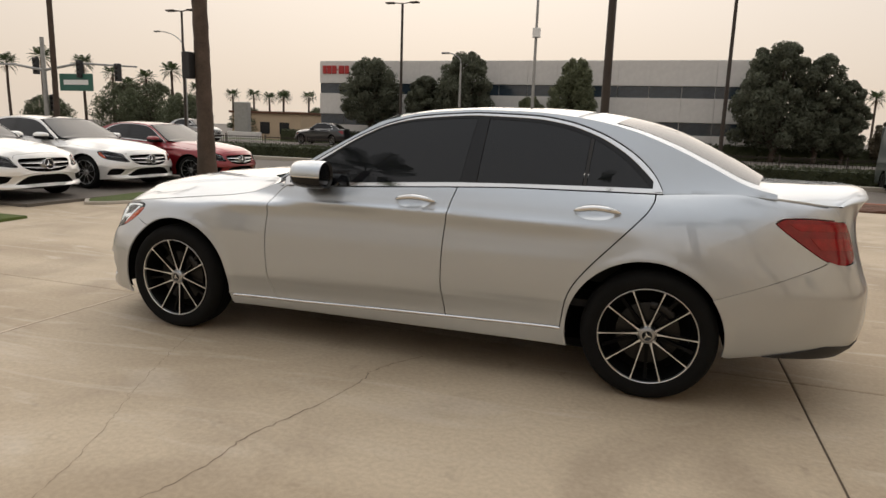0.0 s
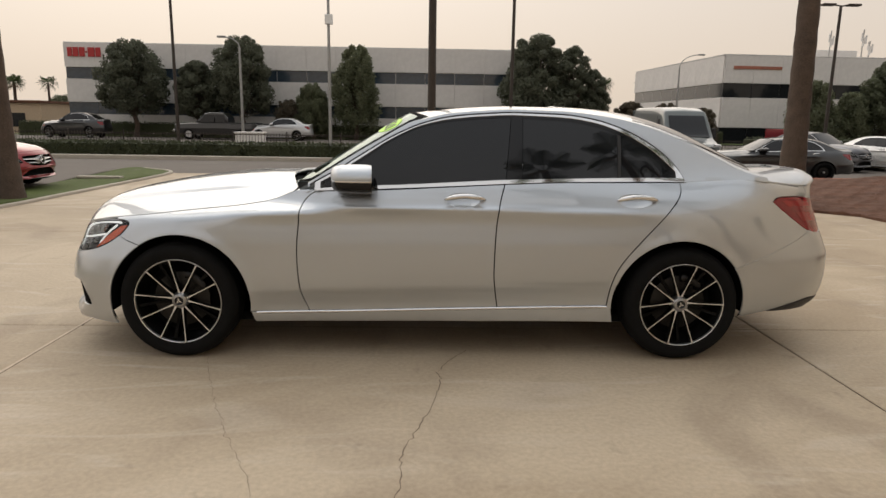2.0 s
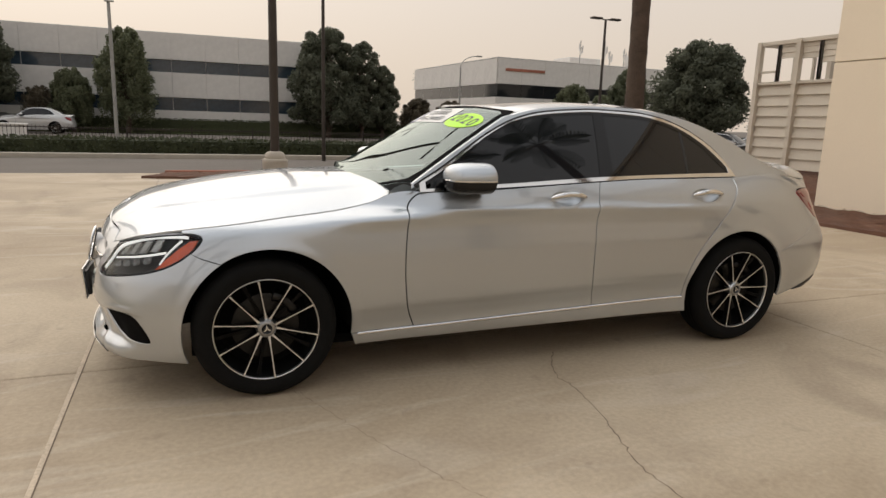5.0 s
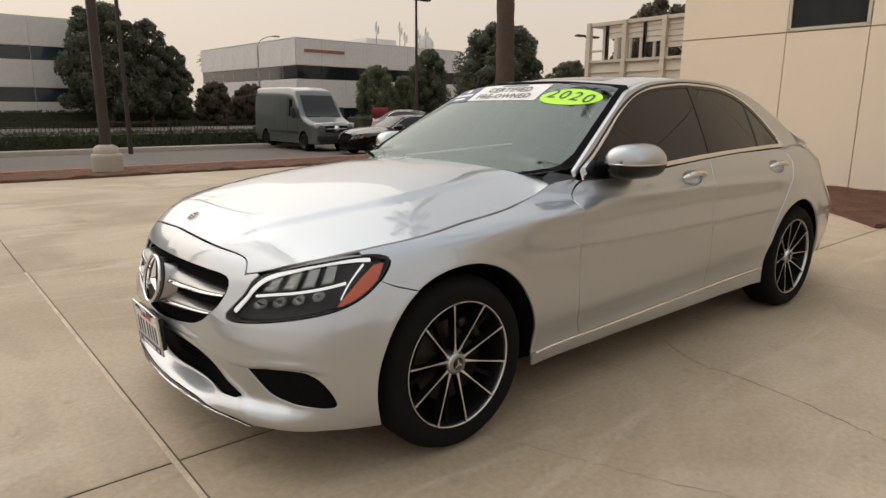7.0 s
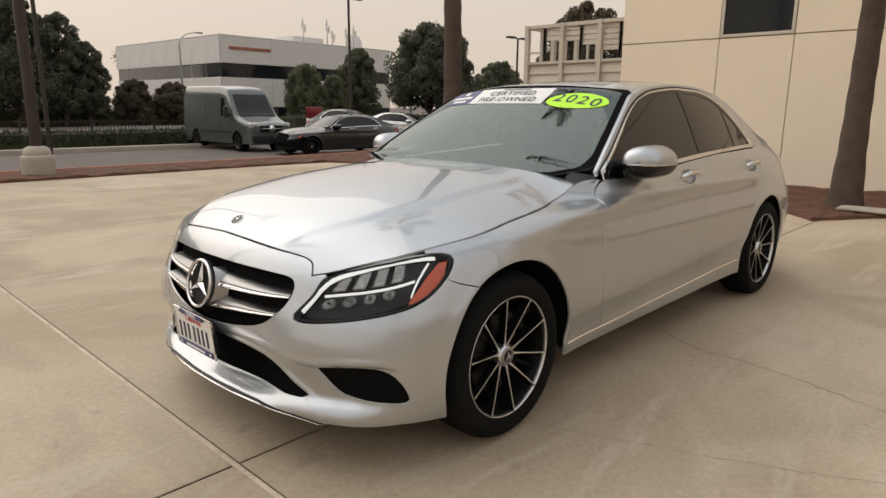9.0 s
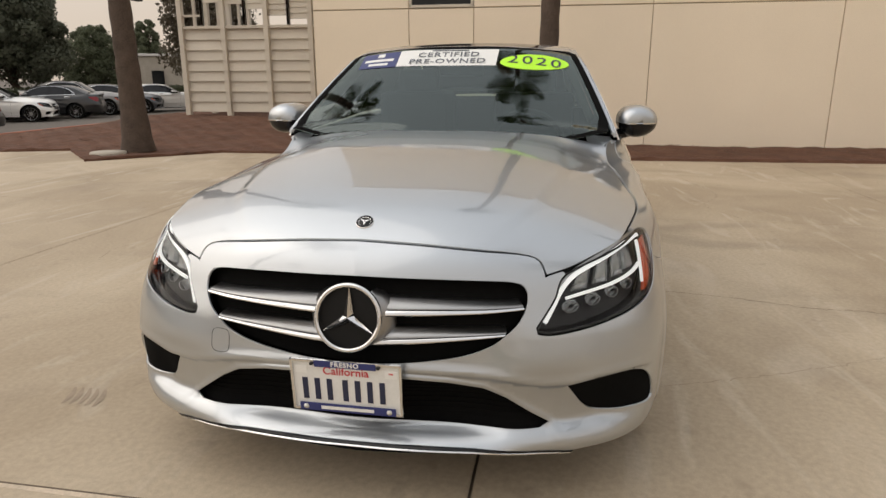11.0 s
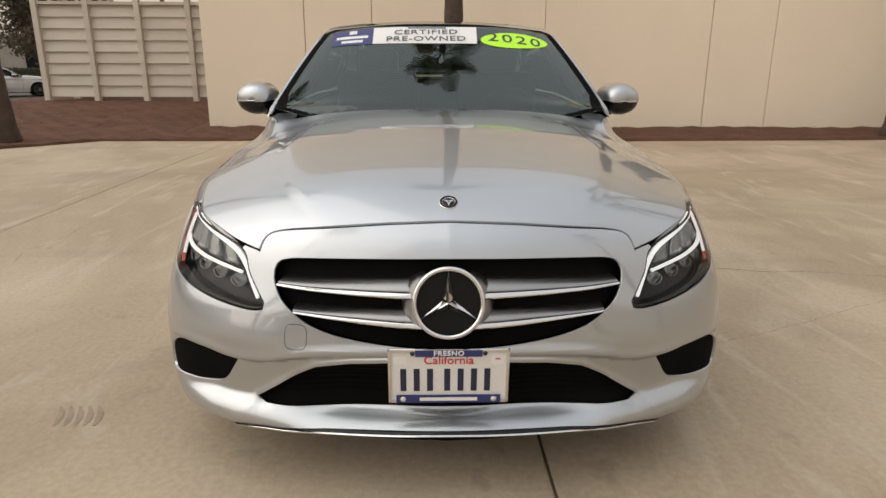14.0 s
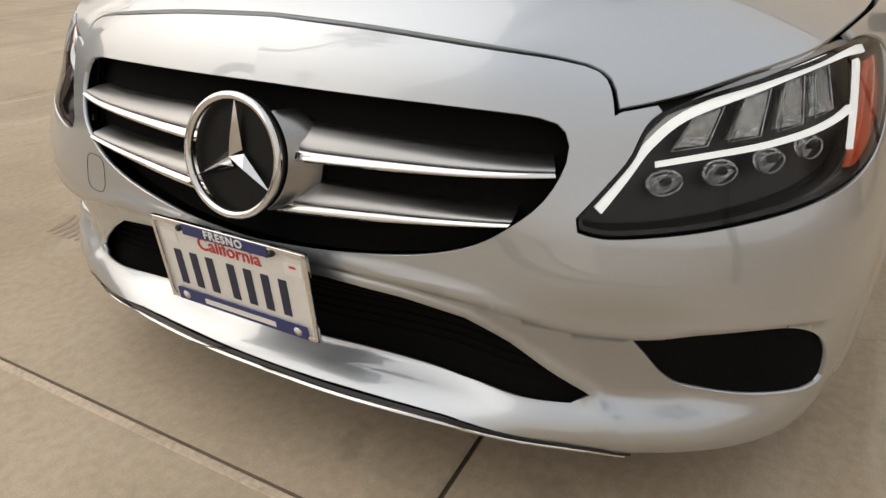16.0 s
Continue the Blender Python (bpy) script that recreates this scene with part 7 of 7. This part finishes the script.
def van(at, paint, label):
    t = thing("delivery_van", label, "van", at)
    L0, L1 = -2.95, 2.95
    top = curve([-2.95, -2.85, -2.45, -2.05, -1.95, -1.25, -1.05, -.2, 2.5, 2.85, 2.95], [.98, 1.04, 1.15, 1.27, 1.31, 2.12, 2.30, 2.44, 2.46, 2.42, 2.30])
    half = curve([-2.95, -2.85, -2.6, -2.2, -1.6, 2.6, 2.9, 2.95], [.74, .86, .95, .99, 1.0, 1.0, .98, .96])

    def shell(x, a, lift=0.0):
        """x along; a: 0 at the sill to 1 in the middle of the roof."""
        x, a = np.broadcast_arrays(np.asarray(x, float), np.asarray(a, float))
        h, w = top(x), half(x)
        lean = .10 * np.clip((h - 1.3) / 1.1, 0, 1)
        b = np.clip(a, 0, 1)
        z = .30 + (h - .30) * np.clip(b / .62, 0, 1) ** 1.0
        edge = np.clip((b - .52) / .48, 0, 1)
        r = .16
        z = np.minimum(z, h - r + r * np.sin(np.clip(edge / .35, 0, 1) * math.pi / 2)) + .03 * np.clip((edge - .35) / .65, 0, 1)
        y = w - lean * np.clip((z - 1.0) / 1.3, 0, 1)
        y = np.where(edge < .35, y - r * (1 - np.cos(np.clip(edge / .35, 0, 1) * math.pi / 2)), (y - r) * (1 - (edge - .35) / .65))
        return np.stack([x, -(y + lift), z + lift * .3], -1)

    n, m = 90, 44
    xs, aa = np.linspace(L0, L1, n), np.linspace(0, 1, m)
    grid = np.array([shell(np.full(m, x), aa) for x in xs])
    v = grid.reshape(-1, 3)
    f = []
    for i in range(n - 1):
        for j in range(m - 1):
            c = grid[i:i + 2, j:j + 2].mean((0, 1))
            if c[2] < .80 and min(abs(c[0] + 1.95), abs(c[0] - 1.75)) < math.sqrt(max(0, .42 ** 2 - max(0, c[2] - .36) ** 2)):
                continue
            f.append((i * m + j, (i + 1) * m + j, (i + 1) * m + j + 1, i * m + j + 1))
    body = piece(v, f)
    part("body", [body, mirrored(body)], paint, t)
    part("front_face", [box((-2.93, 0, .66), (.14, 1.60, .68), .06)], paint, t)
    part("rear_face", [box((2.93, 0, 1.36), (.05, 1.86, 2.0), .02)], paint, t)
    part("floor", box((0, 0, .34), (5.6, 1.7, .12)), M["under"], t)
    # sloped screen
    scr = [(x, y) for x, y in ((-1.95, -.80), (-1.95, .80), (-1.28, .74), (-1.28, -.74))]
    sur = lambda x, y, lift=0.0: np.stack([np.asarray(x, float) - .05 + .05 * np.abs(y) ** 2, np.asarray(y, float), top(x) + .035 + lift], -1)
    part("windscreen", skin(sur, scr, cell=.1, gap=0, depth=.02), M["tint"], t)
    for s in (0, 1):
        k = mirrored if s else (lambda q: q)
        win = [(-1.62, 1.36), (-1.12, 1.32), (-.62, 1.32), (-.62, 1.98), (-1.02, 1.98), (-1.22, 1.90)]
        flat_s = lambda x, z, lift=0.0: np.stack([np.asarray(x, float), -(1.004 - .10 * np.clip((np.asarray(z) - 1.0) / 1.3, 0, 1) + lift) + 0 * np.asarray(x, float), np.asarray(z, float)], -1)
        part("side_window", k(skin(flat_s, win, cell=.1, gap=0, depth=.01)), M["tint"], t)
        for seam in ((-.52, -.50), (.75, .765), (-1.50, -1.485)):
            part("door_seam", k(skin(flat_s, [(seam[0], .45), (seam[1], .45), (seam[1], 2.1 if seam[0] > -1.4 else 1.30), (seam[0], 2.1 if seam[0] > -1.4 else 1.30)], cell=.3, gap=0, depth=0, lift=.003)), M["under"], t)
        part("rub_strip", k(skin(flat_s, [(-1.45, .66), (1.3, .66), (1.3, .76), (-1.45, .76)], cell=.3, gap=0, depth=.015, lift=.014)), M["plastic"], t)
        part("head_lamp", k(box((-2.80, -.74, .98), (.32, .30, .20), .05)), M["clear_solid"], t, "pale head lamp")
        mir = part("door_mirror", k(box((-1.42, -1.16, 1.46), (.16, .18, .42), .05)), M["plastic"], t)
        part("mirror_arm", k(tube([(-1.40, -.98, 1.36), (-1.42, -1.10, 1.40)], .03, 6)), M["plastic"], mir)
        for x in (-1.95, 1.75):
            w = part("wheel", k(lathe([(.22, -.10), (.24, -.115), (.32, -.11), (.345, -.07), (.345, .10), (.2, .10)], 32, "y", (x, -.88, .345))), M["rubber"], t)
            part("rim", k(lathe([(.0, -.085), (.07, -.095), (.10, -.07), (.19, -.085), (.225, -.11)], 24, "y", (x, -.88, .345))), M["disc"], w)
            part("wheel_well", k(lathe([(.0, .2), (.42, .2), (.42, -.05)], 24, "y", (x, -.88, .38))), M["under"], t)
    part("grille", box((-2.99, 0, .86), (.06, 1.05, .26), .03), M["gloss_black"], t)
    part("grille_bar", box((-3.02, 0, .86), (.03, 1.0, .03), .01), M["chrome"], t)
    part("emblem", lathe([(0, -.03), (.11, -.03), (.12, .0)], 20, "x", (-3.03, 0, .86)), M["chrome"], t)
    part("bumper", box((-2.98, 0, .50), (.16, 1.78, .26), .06), M["plastic"], t)
    return t


M["clear_solid"] = material("pale_lamp", (.55, .56, .57), .1, .4, .2, 10, 40, coat=1.0)
van(pose(10.0, 21.95, LOW, 0, 0, 91) @ Matrix.Diagonal((.86, .94, 1.0, 1)), M["grey_paint"], "grey panel van parked on the aisle")
red_sign = thing("red_sign_board", "small red sign board standing behind the van", "sign", pose(15.6, 24.5, LOW))
part("board", box((0, 0, 1.35), (.95, .06, .62), .02), M["red_paint"], red_sign)
part("leg", tube([(-.4, 0, 0), (-.4, 0, 1.2)], .03, 6), M["metal_grey"], red_sign)
part("leg", tube([(.4, 0, 0), (.4, 0, 1.2)], .03, 6), M["metal_grey"], red_sign)


# ---- concrete slabs of the forecourt ----
X_LINES = [-29.04, -24.58, -20.12, -15.66, -11.20, -6.74, -2.285, 2.185, 6.645, 8.9]
Y_LINES = [-28.1, -24.6, -21.1, -17.6, -14.3, -10.8, -7.3, -3.81, -.312, 3.19, 6.69, 10.19, 11.6]


def slab_mesh(w, d, cell=.9):
    """A slab with softened edges, its top very slightly uneven."""
    e, r = .0048, .009
    xs = np.r_[-w / 2 + e, -w / 2 + e + r, np.linspace(-w / 2, w / 2, 6)[1:-1], w / 2 - e - r, w / 2 - e]
    ys = np.r_[-d / 2 + e, -d / 2 + e + r, np.linspace(-d / 2, d / 2, 6)[1:-1], d / 2 - e - r, d / 2 - e]
    v = []
    for y in ys:
        for x in xs:
            on_edge = x in (xs[0], xs[-1]) or y in (ys[0], ys[-1])
            v.append((x, y, -.006 if on_edge else 0.0))
    n = len(xs)
    f = [(j * n + i, j * n + i + 1, (j + 1) * n + i + 1, (j + 1) * n + i) for j in range(len(ys) - 1) for i in range(n - 1)]
    me = mesh_of("slab", piece(v, f), M["concrete"])
    return me


slab_cache = {}
for x0, x1 in zip(X_LINES, X_LINES[1:]):
    for y0, y1 in zip(Y_LINES, Y_LINES[1:]):
        key = (round(x1 - x0, 2), round(y1 - y0, 2))
        if key not in slab_cache:
            slab_cache[key] = slab_mesh(x1 - x0, y1 - y0)
        part("slab", slab_cache[key], M["concrete"], apron, at=pose((x0 + x1) / 2, (y0 + y1) / 2, 0))


def crack(pts, w, seed):
    """A thin jagged crack in the concrete."""
    rng = np.random.default_rng(seed)
    p = spline(pts, .03)
    p = p + rng.normal(size=p.shape) * .006
    d = np.gradient(p, axis=0)
    d /= np.linalg.norm(d, axis=1)[:, None]
    o = np.stack([-d[:, 1], d[:, 0]], 1) * (w * rng.uniform(.4, 1.3, (len(p), 1)))
    v = [(*q, .0012) for q in (p - o)] + [(*q, .0012) for q in (p + o)]
    n = len(p)
    part("crack", piece(v, [(i, i + 1, i + 1 + n, i + n) for i in range(n - 1)]), M["joint"], apron, "thin dark crack")


crack([(.20, -.75), (.13, -.86), (.04, -1.06), (.03, -1.32), (-.07, -1.75), (-.13, -1.95), (-.14, -2.27), (-.22, -2.6), (-.2, -3.0), (-.05, -3.3)], .0026, 1)
crack([(-1.30, -.85), (-1.26, -.94), (-1.12, -1.3), (-.92, -1.75), (-.69, -2.2), (-.5, -2.7)], .0010, 2)
crack([(-.55, -3.3), (-.9, -3.0), (-1.4, -2.8), (-2.2, -2.75)], .0010, 7)
crack([(3.6, 3.2), (3.9, 2.6), (4.3, 2.2), (4.4, 1.6), (5.0, .9)], .0016, 3)
crack([(3.1, 4.6), (3.4, 5.3), (4.1, 5.6), (4.6, 6.3)], .0014, 4)
crack([(-2.2, 4.7), (-1.4, 5.0), (-.3, 5.05), (.6, 5.4)], .0014, 5)
crack([(2.3, -2.2), (2.9, -2.0), (3.6, -2.25), (4.6, -2.1)], .0012, 6)

crack([(3.38, 2.54), (3.14, 2.61), (2.82, 2.64), (2.44, 2.64), (2.18, 2.62)], .0018, 8)
crack([(2.18, 2.62), (1.94, 2.71), (1.63, 2.72), (1.4, 2.63), (1.18, 2.66), (0.9, 2.65)], .0011, 10)
crack([(0.9, 2.65), (0.62, 2.64), (0.49, 2.68), (0.34, 2.7), (0.09, 2.61)], .0014, 11)

# the strip paints the joint's sky-lit tooled edges, the dark line their shaded side
lit_edge = material("joint_sand", (.56, .465, .355), .9, 0, .3, 9, 80)
part("joint_filler", box((-2.285, -.31, -.0035), (.022, 6.99, .0085), .004), lit_edge, apron, "pale sand-filled joint")
part("joint_gap", box((-2.2715, -.31, -.0030), (.0055, 6.99, .008)), M["joint"], apron)

mark_mat = material("tyre_smudge", (.305, .24, .175), .75, 0, .25, 9, 70)
for k in range(5):
    t = np.linspace(0, 1, 8)
    mid_x, mid_y = -1.79 + .135 * t, 1.335 - .034 * k + .045 * t ** 2
    w = .012 * np.sin(math.pi * (.12 + .76 * t))
    v = [(a, b - c, .0012) for a, b, c in zip(mid_x, mid_y, w)] + [(a, b + c, .0012) for a, b, c in zip(mid_x, mid_y, w)]
    part("tyre_mark", piece(v, [(i, i + 1, i + 9, i + 8) for i in range(7)]), mark_mat, apron, "faint brown tyre print")
